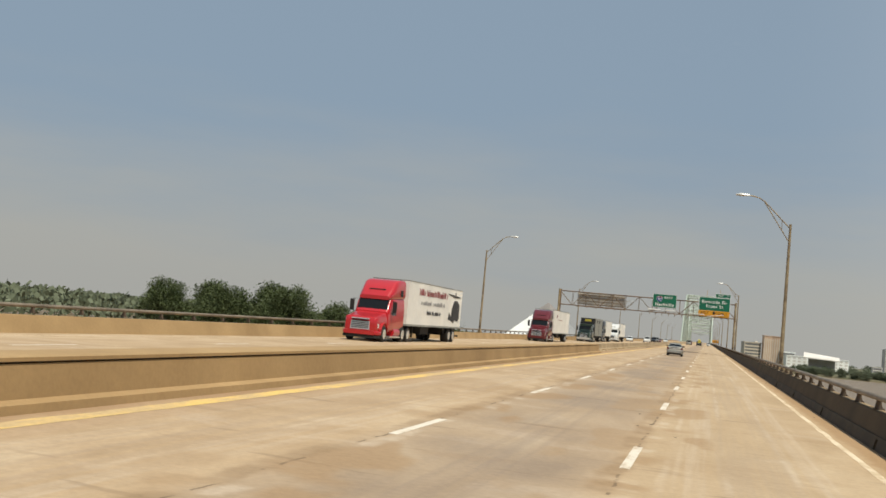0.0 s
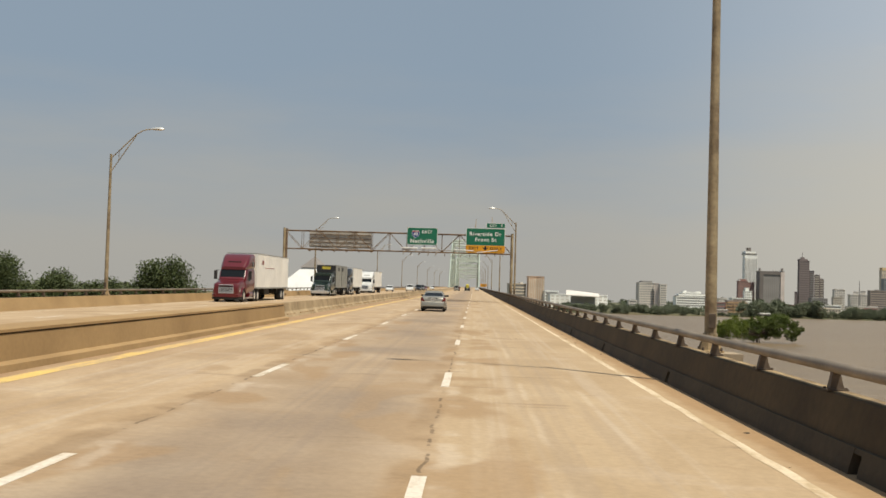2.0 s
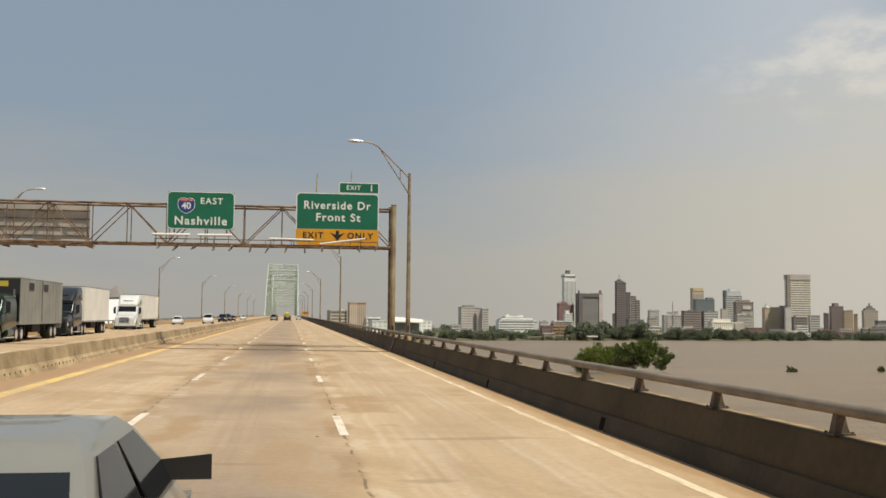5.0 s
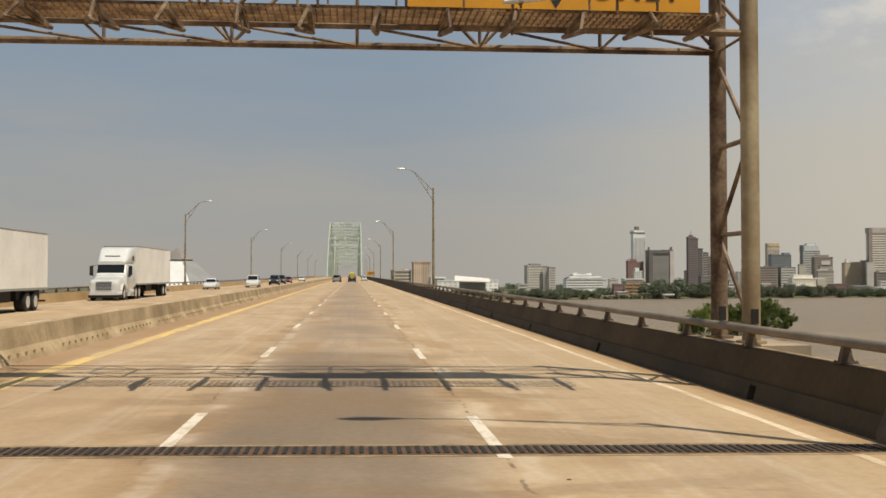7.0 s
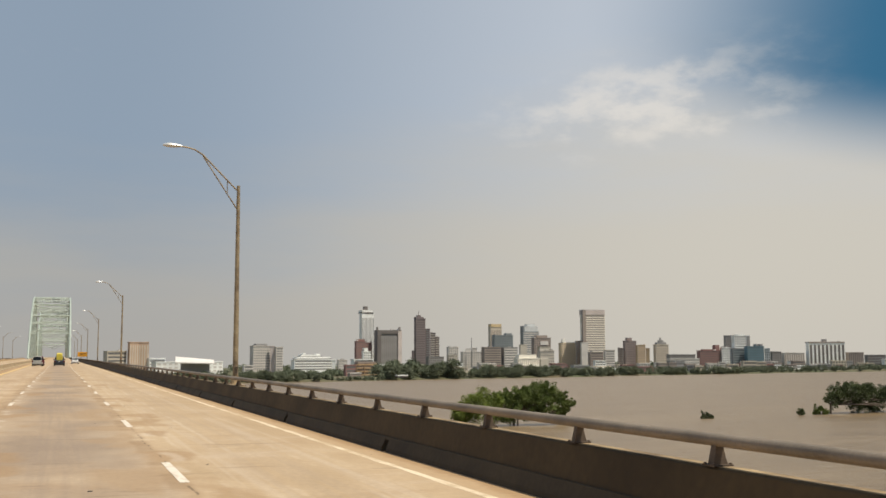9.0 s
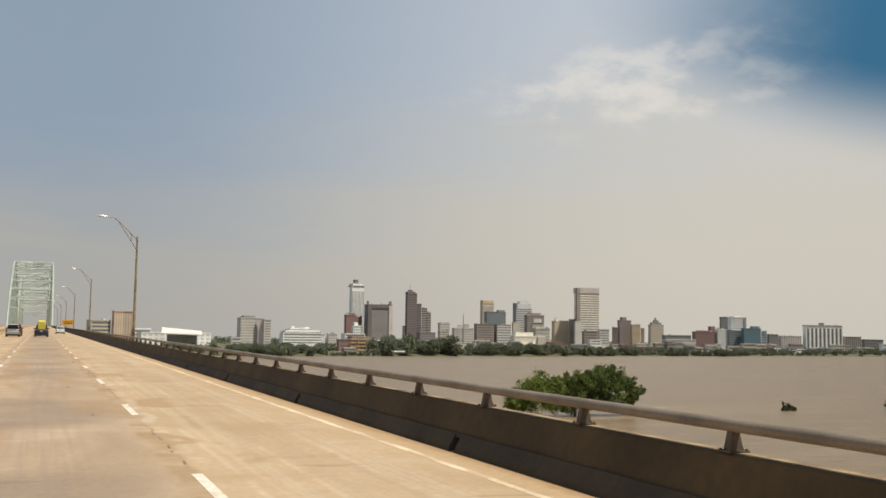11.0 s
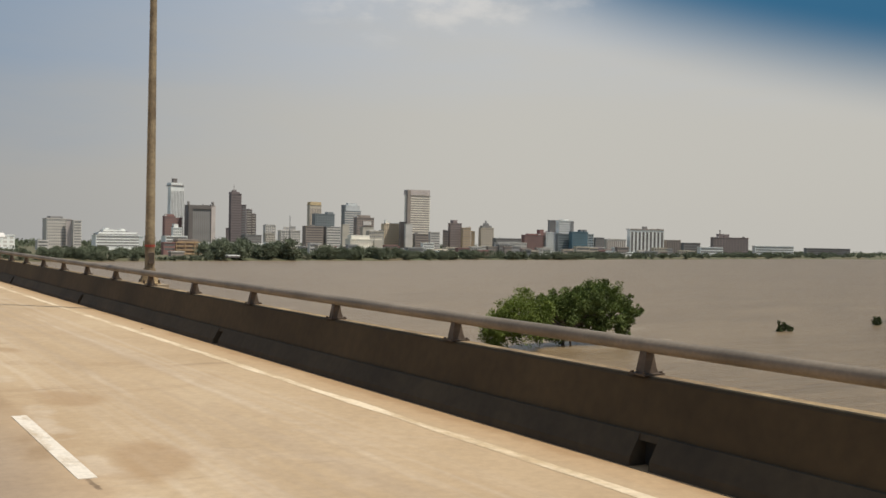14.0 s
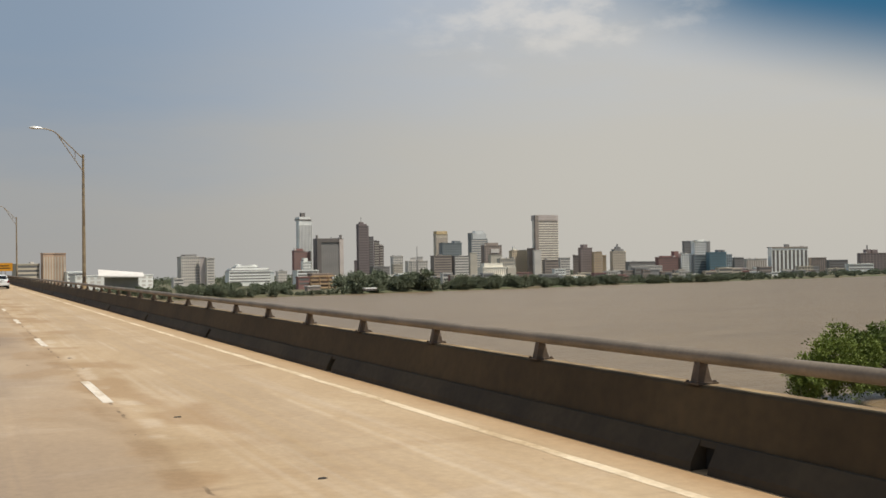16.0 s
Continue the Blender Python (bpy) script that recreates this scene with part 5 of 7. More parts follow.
def building(label, x0, x1, y, z1, wall, style="bands", floors=12, depth=None, roof=None, window=None, z0=None, bays=6, gap=0.24):
    """A block that faces the river: wall shell, floor bands, piers or single windows set in the front, and a roof slab with plant room."""
    w = x1 - x0
    depth = depth or max(14, 0.7 * w)
    z0 = level(y) + 3.0 if z0 is None else z0
    h = z1 - z0
    floors = max(2, round(h / 4.3))
    bays = min(bays, 120 // floors) if style == "grid" else bays
    cx = (x0 + x1) / 2
    az = math.atan2(cx, y - 250)
    wide = w * math.cos(az) if abs(az) > 0.14 else w
    skew = 25.0 if wide > 12 else 0.0
    depth = min(depth, 0.42 * wide, 14.0)
    ss, cs = math.sin(radians(skew)), math.cos(radians(skew))
    wd = (wide - depth * ss) / cs
    b = thing("office_building", (cx + depth * ss / 2 * math.cos(az), y - depth * ss / 2 * math.sin(az), z0), label, "building", CITY, skew - math.degrees(az))
    LIFT[b.name], NARROW[b.name] = OLD_Z - z0, wd / wide
    hw = wd / 2
    bm = bmesh.new()
    box(bm, -hw, hw, 0, depth, 0, h)
    part("wall", bm, wall, b)
    bm = bmesh.new()
    box(bm, -hw - 0.4, hw + 0.4, -0.4, depth + 0.4, h + 0.002, h + 1.0)
    part("roof", bm, roof or wall, b)
    if h > 22 and style != "plain":
        luck = random.Random(round(x0 * 7 + y))
        at = -hw * 0.92
        while at < hw * 0.8:
            span = luck.uniform(2.5, 6.5)
            if luck.random() < 0.45:
                bm = bmesh.new()
                d0 = depth * luck.uniform(0.02, 0.3)
                box(bm, at, min(at + span, hw * 0.95), d0, d0 + depth * 0.4, h + 1.004, h + 1.0 + luck.uniform(0.6, 2.4))
                part("roof_plant", bm, F_SMOKE if luck.random() < 0.5 else F_PALE, b)
            at += span + luck.uniform(1.5, 6.0)
    win = window or F_GLASS
    step = h / floors
    if style == "bands":
        bm = bmesh.new()
        box(bm, -hw + 1.0, hw - 1.0, -0.12, -0.004, -step * 0.24, step * 0.24)
        first = part("window_band", bm, win, b)
        first.location.z = step * 1.5
        for i in range(2, floors):
            again(first, b, pose(0, 0, step * (i + 0.5)))
    elif style == "piers":
        bm = bmesh.new()
        bw = wd / bays
        box(bm, -bw * gap, bw * gap, -0.15, -0.004, h * 0.06, h * 0.93)
        first = part("window_bay", bm, win, b)
        first.location.x = -hw + bw * 0.5
        for i in range(1, bays):
            again(first, b, pose(-hw + bw * (i + 0.5), 0, 0))
    elif style == "grid":
        bm = bmesh.new()
        bw = wd / bays
        box(bm, -bw * 0.28, bw * 0.28, -0.15, -0.004, -step * 0.26, step * 0.26)
        first = part("window", bm, win, b)
        first.location = (-hw + bw * 0.5, 0, step * 1.5)
        for i in range(bays):
            for j in range(1, floors):
                if i or j > 1:
                    again(first, b, pose(-hw + bw * (i + 0.5), 0, step * (j + 0.5)))
    return b


def storey(b, name, x0, x1, y0, y1, z0, z1, material, label=""):
    """A further block on a building, its heights given in the world."""
    bm = bmesh.new()
    base = b.location.z
    k = NARROW[b.name]
    box(bm, x0 * k, x1 * k, y0, y1 * k, max(z0 - base, 0.002), z1 - base)
    return part(name, bm, material, b, label)


def annex(b, name, x0, x1, y0, y1, z0, z1, material, label=""):
    bm = bmesh.new()
    up = LIFT[b.name]
    box(bm, x0, x1, y0, y1, z0 + up if z0 > 0 else z0, z1 + up)
    return part(name, bm, material, b, label)


apartments = building("pale grey apartment slab with rows of balconies", 296, 330, 1910, 16.3, F_WARM, "grid", 9, bays=9, window=F_SMOKE)
storey(apartments, "penthouse", -10.1, 11.6, 1, 14, 16.7, 20.4, F_SMOKE, "dark roof storey")
building("plain pale end wall of an apartment slab", 329, 337, 1905, 15.6, F_ROSE, "plain", 8, bays=6)
building("pale apartment slab with dark balcony rows", 336, 350, 1900, 14.2, F_WARM, "bands", 9, bays=4, window=F_SMOKE)
hospital = building("long white terraced hospital block", 342, 412, 1800, -6.5, F_WHITE, "bands", 4, bays=6, window=F_SMOKE)
storey(hospital, "upper_storey", -30.7, 30.6, 2, 16, -6.1, -4.0, F_SMOKE, "dark window row")
storey(hospital, "upper_storey", -29.1, 29.0, 2, 16, -3.9, -1.5, F_WHITE)
storey(hospital, "upper_storey", -23.6, 16.7, 4, 15, -1.4, -0.3, F_SMOKE, "dark window row")
storey(hospital, "upper_storey", -21.2, 12.6, 4, 15, -0.3, 2.2, F_WHITE)
storey(hospital, "plant_room", -18.0, -12.4, 6, 12, 2.4, 4.4, F_WHITE)
storey(hospital, "plant_room", 5.3, 11.8, 6, 12, 2.1, 3.6, F_WHITE)
building("slim white stair tower beside a hospital", 406, 412, 1790, -7.8, F_WHITE, "plain", 4, bays=6)
building("low pale houses between trees", 417, 434, 1800, -7.3, F_WARM, "grid", 3, bays=6, window=F_SMOKE)
building("small pale workshop roof beside the houses", 427, 433, 1815, -5.3, F_PALE, "plain", 3, bays=6)
brick = building("dark red brick block with plain walls", 491, 512, 1960, 25.1, F_BRICK, "grid", 8, bays=5, window=F_UMBER)
storey(brick, "upper_storey", -4.6, 8.3, 1, 14, 25.3, 29.3, F_BRICK)
building("dark red brick wing with an arched gable", 511, 525, 1965, 22.3, F_BRICK, "grid", 7, bays=4, window=F_UMBER)
house = building("small white stepped house front before the brick block", 487, 504, 1900, 6.7, F_WHITE, "grid", 4, bays=4, window=F_SMOKE)
storey(house, "gable", -6.3, 1.8, 0.6, 8, 6.9, 13.0, F_WHITE)
# the podium's shadow line is painted on as dark umber bands
building("long flat white podium with a shadow line painted as dark bands", 412, 449, 1700, -6.0, F_WHITE, "bands", 3, bays=6, window=F_UMBER)
white_tower = building("tall white tower with dark vertical window lines", 514, 542, 2010, 77.1, F_WHITE, "piers", 30, bays=9, window=F_SMOKE, gap=0.22)
storey(white_tower, "window_band", -12.7, 12.2, -0.6, 20, 77.5, 79.5, F_UMBER, "dark top storey windows")
storey(white_tower, "crown", -12.2, 10.3, 0, 19, 79.6, 83.4, F_WHITE, "white crown ring")
storey(white_tower, "drum", -5.5, 2.1, 5, 13, 83.5, 90.8, F_UMBER, "dark drum on the roof")
dark_block = building("broad brown-grey block with a tall recessed front", 524, 576, 1950, 44.2, F_DARK, "piers", 16, bays=13, window=F_SMOKE, gap=0.30)
storey(dark_block, "parapet_wall", -23.9, 22.9, -1.5, 4, 39.1, 45.2, F_UMBER, "darker top storey")
storey(dark_block, "corner_turret", -24.8, -22.5, 0, 4, 44.8, 50.8, F_DARK)
storey(dark_block, "corner_turret", 19.6, 22.9, 0, 4, 44.6, 51.2, F_DARK)
storey(dark_block, "side_pier", -24.8, -16.9, -1.8, 2, -15.7, 43.8, F_UMBER)
storey(dark_block, "side_pier", 17.2, 24.8, -1.8, 2, -16.5, 43.7, F_ROSE, "paler side pier")
stepped = building("plum brown stepped tower with a pointed mast", 600, 622, 1950, 65.9, F_PLUM, "bands", 26, bays=6, window=F_PLUMDK)
storey(stepped, "lantern", -8.6, 7.6, 2, 14, 66.1, 69.7, F_PLUM, "stepped lantern")
storey(stepped, "lantern", -4.8, 2.8, 5, 11, 69.8, 73.0, F_PLUM, "pointed lantern")
storey(stepped, "mast", -1.7, -0.8, 7.5, 8.4, 73.1, 81.6, F_UMBER)
building("plum brown upper step of a stepped tower", 622, 631, 1951, 47.4, F_PLUM, "bands", 20, bays=4, window=F_SMOKE)
building("plum brown middle step with pale floor lines", 632, 642, 1952, 39.7, F_PLUM, "bands", 17, bays=4, window=F_STONE)
building("plum brown lower step with pale floor lines", 642, 650, 1953, 32.0, F_PLUM, "bands", 14, bays=4, window=F_STONE)
building("plum brown foot of a stepped tower", 595, 600, 1949, 7.6, F_PLUM, "plain", 5, bays=6)
building("low grey roof at the foot of a stepped tower", 604, 639, 1900, -3.2, F_SMOKE, "grid", 3, bays=8, window=F_UMBER)
building("small pale office block", 682, 706, 2000, 14.3, F_PALE, "grid", 6, bays=5, window=F_SMOKE)
building("low sand-coloured house row before an office", 663, 684, 1950, -0.0, F_STONE, "grid", 3, bays=6, window=F_UMBER)
building("low pale workshop with stepped roofs", 714, 758, 2010, 5.5, F_PALE, "grid", 3, bays=9, window=F_SMOKE)
building("pale roof house on a workshop", 726, 737, 2014, 11.6, F_PALE, "plain", 4, bays=6)
building("pale roof house on a workshop", 741, 751, 2016, 13.0, F_WARM, "plain", 4, bays=6)
building("brown office block with dark window rows", 690, 728, 1850, 13.3, F_BROWN, "bands", 9, bays=9, window=F_UMBER)
building("grey office block with pale floor lines", 727, 759, 1848, 12.5, F_SMOKE, "bands", 7, bays=8, window=F_PALE)
gold_tower = building("beige tower with a bright gold top", 789, 818, 2050, 54.6, F_BEIGE, "piers", 14, bays=7, window=F_BROWN)
storey(gold_tower, "crown", -12.2, 12.1, -0.5, 14, 54.8, 60.9, F_GOLD, "gold top storey")
glass_block = building("dark grey glass office block with level bands", 753, 797, 1950, 36.2, F_SLATE, "grid", 9, bays=11, window=F_TEALDK)
storey(glass_block, "penthouse", 5.9, 18.0, 1, 14, 36.3, 40.6, F_SLATE)
slant = building("grey glass tower with a slanted top", 835, 875, 2000, 44.2, F_SLATE, "bands", 16, bays=8, window=F_PALE)
storey(slant, "crown", -15.7, 15.7, 0.5, 16, 44.4, 55.1, F_MIST, "pale glass crown")
storey(slant, "crown", -8.4, 11.4, 3, 14, 55.3, 59.7, F_MIST, "pale top step")
storey(slant, "crown", -17.8, -14.7, 0, 16, 44.3, 56.1, F_SLATE)
building("plain pale tower end wall", 793, 809, 1915, 18.1, F_STONE, "plain", 8, bays=6)
brown_steps = building("brown stepped office block with a pale sign band", 825, 866, 1930, 31.4, F_BROWN, "grid", 11, bays=8, window=F_UMBER)
storey(brown_steps, "upper_storey", -12.1, 11.0, 1, 14, 31.6, 36.4, F_BROWN)
storey(brown_steps, "sign_band", -5.1, 12.0, -1, -0.1, 18.4, 25.4, F_PALE, "pale sign band")
building("plain sand block at the foot of an office", 823, 850, 1900, 14.2, F_STONE, "plain", 6, bays=6)
court = building("long cream classical courthouse", 569, 621, 1450, -4.7, F_IVORY, "piers", 4, bays=16, window=F_STONE)
storey(court, "upper_storey", -20.6, 6.2, 2, 14, -4.4, 1.0, F_IVORY)
storey(court, "side_wing", 11.2, 23.3, -2, 8, -15.5, -4.3, F_STONE)
storey(court, "portico", -23.3, 8.3, -3, 2, -15.3, -12.9, F_IVORY, "pale plinth")
building("grey roof behind the courthouse", 677, 706, 1600, 6.1, F_STONE, "grid", 4, bays=7, window=F_SMOKE)
hotel = building("golden beige hotel with a small domed lantern", 892, 932, 1950, 21.7, F_SAND, "grid", 7, bays=8, window=F_BROWN)
storey(hotel, "lantern", -14.5, -8.3, 3, 8, 22.1, 29.5, F_WHITE, "white lantern")
building("plain brown-grey office wing", 915, 931, 1925, 25.3, F_BROWN, "plain", 8, bays=6)
building("plain pale office wing", 912, 929, 1900, 21.8, F_PALE, "plain", 8, bays=6)
tan_tower = building("tall tan office tower with pale floor bands", 921, 975, 1916, 75.1, F_CREAM, "bands", 24, bays=8, window=F_BROWN)
storey(tan_tower, "crown", -21.8, 22.8, -0.7, 22, 75.5, 85.3, F_ROSE, "plain tan top storeys")
# left return is painted brown for the shade on that side
storey(tan_tower, "side_return", -24.3, -17.7, -0.9, 6, -22.7, 84.1, F_BROWN, "side return with its shade put in as brown")
building("brown office block at the foot of a tall tower", 895, 927, 1840, 4.0, F_BROWN, "bands", 5, bays=8, window=F_UMBER)
building("pale grey office beside a tall tower", 933, 957, 1850, 7.6, F_PALE, "bands", 5, bays=5, window=F_SMOKE)
building("white terraced office block with level bands", 828, 853, 1700, -10.5, F_WHITE, "bands", 3, bays=6, window=F_SMOKE)
brown_brick = building("brown brick block with a stepped top", 974, 1003, 1850, 24.4, F_MAUVE, "grid", 10, bays=6, window=F_UMBER)
storey(brown_brick, "upper_storey", -6.0, 3.0, 1, 14, 24.6, 30.9, F_MAUVE)
building("low brown block beside a brick one", 963, 974, 1850, 11.2, F_BROWN, "grid", 5, bays=3, window=F_UMBER)
building("orange tan block beside a taller one", 989, 1010, 1830, 16.6, F_ORANGE, "grid", 7, bays=5, window=F_BROWN)
building("lower half of an orange tan block", 1010, 1018, 1829, 10.5, F_ORANGE, "plain", 6, bays=6)
pointed = building("tan block with a pointed roof", 1020, 1053, 1820, 17.1, F_BEIGE, "grid", 8, bays=6, window=F_BROWN)
storey(pointed, "roof_step", -10.0, 9.9, 2, 14, 17.3, 22.0, F_SMOKE, "grey hipped roof")
storey(pointed, "roof_step", -5.0, 4.9, 4, 11, 22.1, 26.0, F_SMOKE)
storey(pointed, "spire", -2.0, 0.9, 6, 9, 26.1, 30.9, F_SMOKE)
building("row of low grey riverside sheds", 1002, 1063, 1750, -1.1, F_SMOKE, "grid", 3, bays=14, window=F_UMBER)
building("long low pale shed roofs", 957, 1023, 1680, -7.8, F_PALE, "grid", 2, bays=16, window=F_SMOKE)
building("low dark shed by the quay", 905, 939, 1600, -10.9, F_SMOKE, "bands", 2, bays=8, window=F_UMBER)
warehouse = building("red brick warehouse with a flat roof", 1086, 1137, 1780, 6.0, F_BRICK, "grid", 5, bays=10, window=F_UMBER)
storey(warehouse, "stair_tower", 11.7, 20.2, 1, 14, 6.0, 16.7, F_BRICK)
storey(warehouse, "upper_storey", -12.9, 5.8, 1, 14, 6.2, 9.0, F_BRICK)
building("white low annex between brick and glass blocks", 1129, 1159, 1770, 11.0, F_WHITE, "grid", 6, bays=5, window=F_SMOKE)
building("dark end of a white hotel", 1153, 1174, 1790, 33.6, F_SMOKE, "grid", 12, bays=4, window=F_UMBER)
white_hotel = building("white hotel block with dark square windows", 1148, 1189, 1760, 33.3, F_WHITE, "grid", 9, bays=8, window=F_UMBER)
storey(white_hotel, "roof_sign", -8.4, 4.4, 1, 14, 33.5, 36.3, F_WHITE)
storey(white_hotel, "corner", 9.3, 16.2, -0.8, 4, 9.0, 32.8, F_SMOKE, "dark corner bay")
building("blue-grey office block by the water", 1118, 1149, 1722, 8.5, F_SLATE, "bands", 7, bays=6, window=F_TEALDK)
teal = building("teal glass office block by the river", 1130, 1173, 1700, 12.8, F_TEAL, "grid", 8, bays=9, window=F_TEALDK)
storey(teal, "plant_room", 1.3, 6.1, 1, 14, 12.9, 17.5, F_SMOKE)
storey(teal, "plant_room", 9.9, 14.7, 1, 14, 12.9, 17.4, F_SMOKE)
building("white end wall of the teal office block", 1173, 1185, 1699, 9.2, F_WHITE, "grid", 6, bays=3, window=F_UMBER)
building("pale low block with square windows", 1178, 1202, 1690, 3.2, F_SMOKE, "grid", 4, bays=5, window=F_UMBER)
building("low beige block with tall window pairs", 1201, 1253, 1690, 0.9, F_WARM, "piers", 4, bays=9, window=F_BROWN)
slab = building("white slab with dark vertical window bays", 1238, 1327, 1670, 19.0, F_WHITE, "piers", 10, bays=9, window=F_UMBER, gap=0.26)
storey(slab, "roof_band", -32.3, 32.3, -0.6, 18, 19.2, 21.4, F_BROWN, "brown roof band")
storey(slab, "plant_room", -5.6, 2.0, 5, 10, 21.5, 25.8, F_SMOKE)
building("low brown block with dark window bays", 1313, 1355, 1655, 1.3, F_BROWN, "piers", 3, bays=8, window=F_UMBER)
building("long grey shed roofs beside the hall", 1360, 1411, 1660, -3.2, F_SMOKE, "bands", 3, bays=8, window=F_UMBER)
hall = building("distant brown hall with roof towers", 1534, 1643, 1750, 8.7, F_MAUVE, "grid", 4, bays=12, window=F_UMBER)
storey(hall, "roof_tower", -25.1, -16.9, 1, 14, 9.2, 16.5, F_MAUVE)
storey(hall, "roof_tower", -13.8, -3.5, 1, 14, 9.1, 15.9, F_MAUVE)
storey(hall, "aerial", -22.5, -20.5, 5, 6, 16.7, 24.6, F_SMOKE)
building("low white warehouse on the far bank", 1341, 1406, 1600, -10.2, F_WHITE, "bands", 2, bays=8, window=F_SMOKE)
building("long low white warehouse among trees", 1599, 1722, 1700, -7.1, F_WHITE, "bands", 2, bays=8, window=F_SMOKE)
building("low grey depot among trees", 1780, 1932, 1720, -10.4, F_SMOKE, "bands", 2, bays=8, window=F_UMBER)
mast = thing("radio_mast", (733, 2000, OLD_Z + 6.3), "thin steel radio mast above low roofs", "mast")
bm = bmesh.new()
tube(bm, (0, 0, -20), (0, 0, 36), 1.2, 0.5, seg=6)
part("pole", bm, F_SMOKE, mast)
rng = random.Random(77)
for i in range(84):
    y = rng.uniform(1330, 1760)
    x = (y - 276) * rng.choice((rng.uniform(0.16, 0.42), rng.uniform(0.42, 1.0), rng.uniform(0.42, 1.0)))
    if 0.19 < x / (y - 276) < 0.285:
        continue
    w, h = rng.uniform(12, 38), rng.uniform(5, 13)
    building("low roofs of the plain riverside district", x, x + w, max(y, shore(x) + 70), level(max(y, shore(x) + 70)) + 3.0 + h, rng.choice((F_PALE, F_BROWN, F_GREY, F_BEIGE, F_BRICK, F_WHITE)), rng.choice(("bands", "grid")), 3, bays=5)
for i in range(36):
    x = 640 + 560 * (i + rng.random()) / 36
    w, h = rng.uniform(10, 30), rng.uniform(4.0, 10.0)
    y = shore(x) + rng.uniform(45, 190)
    building("small house row close behind the far bank", x, x + w, y, level(y) + 3.0 + h, rng.choice((F_PALE, F_BROWN, F_GREY, F_BEIGE, F_BRICK, F_WHITE)), rng.choice(("bands", "grid")), 2, bays=4, depth=9)
# riverside terraces before the brick block
F_DECK = facade("orange_deck", (0.50, 0.345, 0.205), var=0.2)
tr = building("orange tan riverside terraces with open decks", 318, 344, 1342, -7.6, F_BROWN, "plain", 3)
LIFT[tr.name] = 0.0
for k in range(4):
    annex(tr, "deck", -16.5 + 1.2 * k, 14.0, -4.5 + 1.0 * k, 8, 0.6 + 3.9 * k, 2.2 + 3.9 * k, F_DECK, "jutting orange deck")
for x in (-15.0, -5, 5.5, 12.5):
    annex(tr, "column", x, x + 0.7, -4.0, -3.3, -1.5, 13.0, F_DECK)
building("low brown boat landing on the bank", 317, 330, 1184, -19.8, F_DARK, "plain", 2, roof=F_WHITE, depth=6)
building("flat dark terrace with a pale roof edge", 282, 297, 1240, -18.0, F_BROWN, "bands", 2, roof=F_PALE, window=F_DARK)
building("tan boathouse on the river bank", 437, 459, 1255, -11.4, F_BEIGE, "grid", 4, window=F_BROWN, bays=4)
building("low tan retaining wall by the river", 330, 392, 1232, -20.1, F_BEIGE, "bands", 2, window=F_BROWN, depth=5)
building("low pale quay wall by the river", 448, 530, 1275, -20.9, F_PALE, "bands", 2, window=F_BROWN, depth=5)
# the blocks near the bridge end
F_TERRA = facade("terracotta_facade", (0.56, 0.38, 0.27))
building("tan twin apartment tower near the bridge end", 76, 89, 1500, 17.5, F_TERRA, "piers", bays=4, window=F_BEIGE)
building("tan apartment tower near the bridge end", 89, 101, 1502, 17.5, F_TERRA, "piers", bays=4, window=F_BEIGE)
building("low beige office near the bridge end", 48, 75, 1500, 6.5, F_BEIGE, "bands", 5)
building("low white shed by the water", 98, 121, 1500, -2.5, F_WHITE, "bands", 3)
building("low white hall with flat pale roofs", 104, 190, 1490, -6.8, F_WHITE, "grid", 2, bays=12, window=F_PALE)
arena = thing("pavilion", (150, 1440, -9.2), "white pavilion with a broad swept roof", "building", CITY, -6)
bm = bmesh.new()
loft(bm, [[(-23, 0, 1.6), (22, 0, 0.6), (22, 0, 1.6), (-23, 0, 3.0)], [(-23, 22, 8.4), (22, 22, 4.6), (22, 22, 5.6), (-23, 22, 9.6)]])
part("roof", bm, F_PALE, arena, "pale swept roof")
bm = bmesh.new()
box(bm, -17, 17, 18, 24, -16.0, 4.0)
part("wall", bm, F_GREY, arena)

# white pyramid arena
pyr = thing("pyramid_hall", (-237, 1550, level(1550) + 3.0), "large white pyramid hall with a dark glass tip", "pyramid", "", -20)
H, R = 62.6, 54.8
tip = 0.75
bm = bmesh.new()
ring = lambda k, z: [(-R * k, -R * k, z), (R * k, -R * k, z), (R * k, R * k, z), (-R * k, R * k, z)]
loft(bm, [ring(1, 0), ring(1 - tip, H * tip)])
part("cladding", bm, mat("white_cladding", (0.92, 0.91, 0.88), 0.5, var=0.05, scale=0.05, fine=0.4), pyr, "white metal cladding")
# right face of the same cladding, its shade and sky sheen painted grey
bm = bmesh.new()
up = 1 - tip
loft(bm, [[(R + 0.3, -R, 0), (R + 0.6, -R, 0), (R * up + 0.6, -R * up, H * tip), (R * up + 0.3, -R * up, H * tip)], [(R + 0.3, R, 0), (R + 0.6, R, 0), (R * up + 0.6, R * up, H * tip), (R * up + 0.3, R * up, H * tip)]])
part("grey_face", bm, mat("shade_grey_cladding", (0.33, 0.33, 0.33), 0.7, var=0.08, scale=0.05, fine=0.4), pyr, "dull grey cladding")
bm = bmesh.new()
loft(bm, [ring(1 - tip + 0.05, H * tip + 0.01), ring(1 - tip + 0.03, H * tip + 1.2)])
part("eaves", bm, F_DARK, pyr, "dark eaves under the tip")
bm = bmesh.new()
loft(bm, [ring(1 - tip + 0.02, H * tip + 1.21), ring(0.012, H + 0.6)])
part("glass_tip", bm, F_DARK, pyr, "grey glass tip")


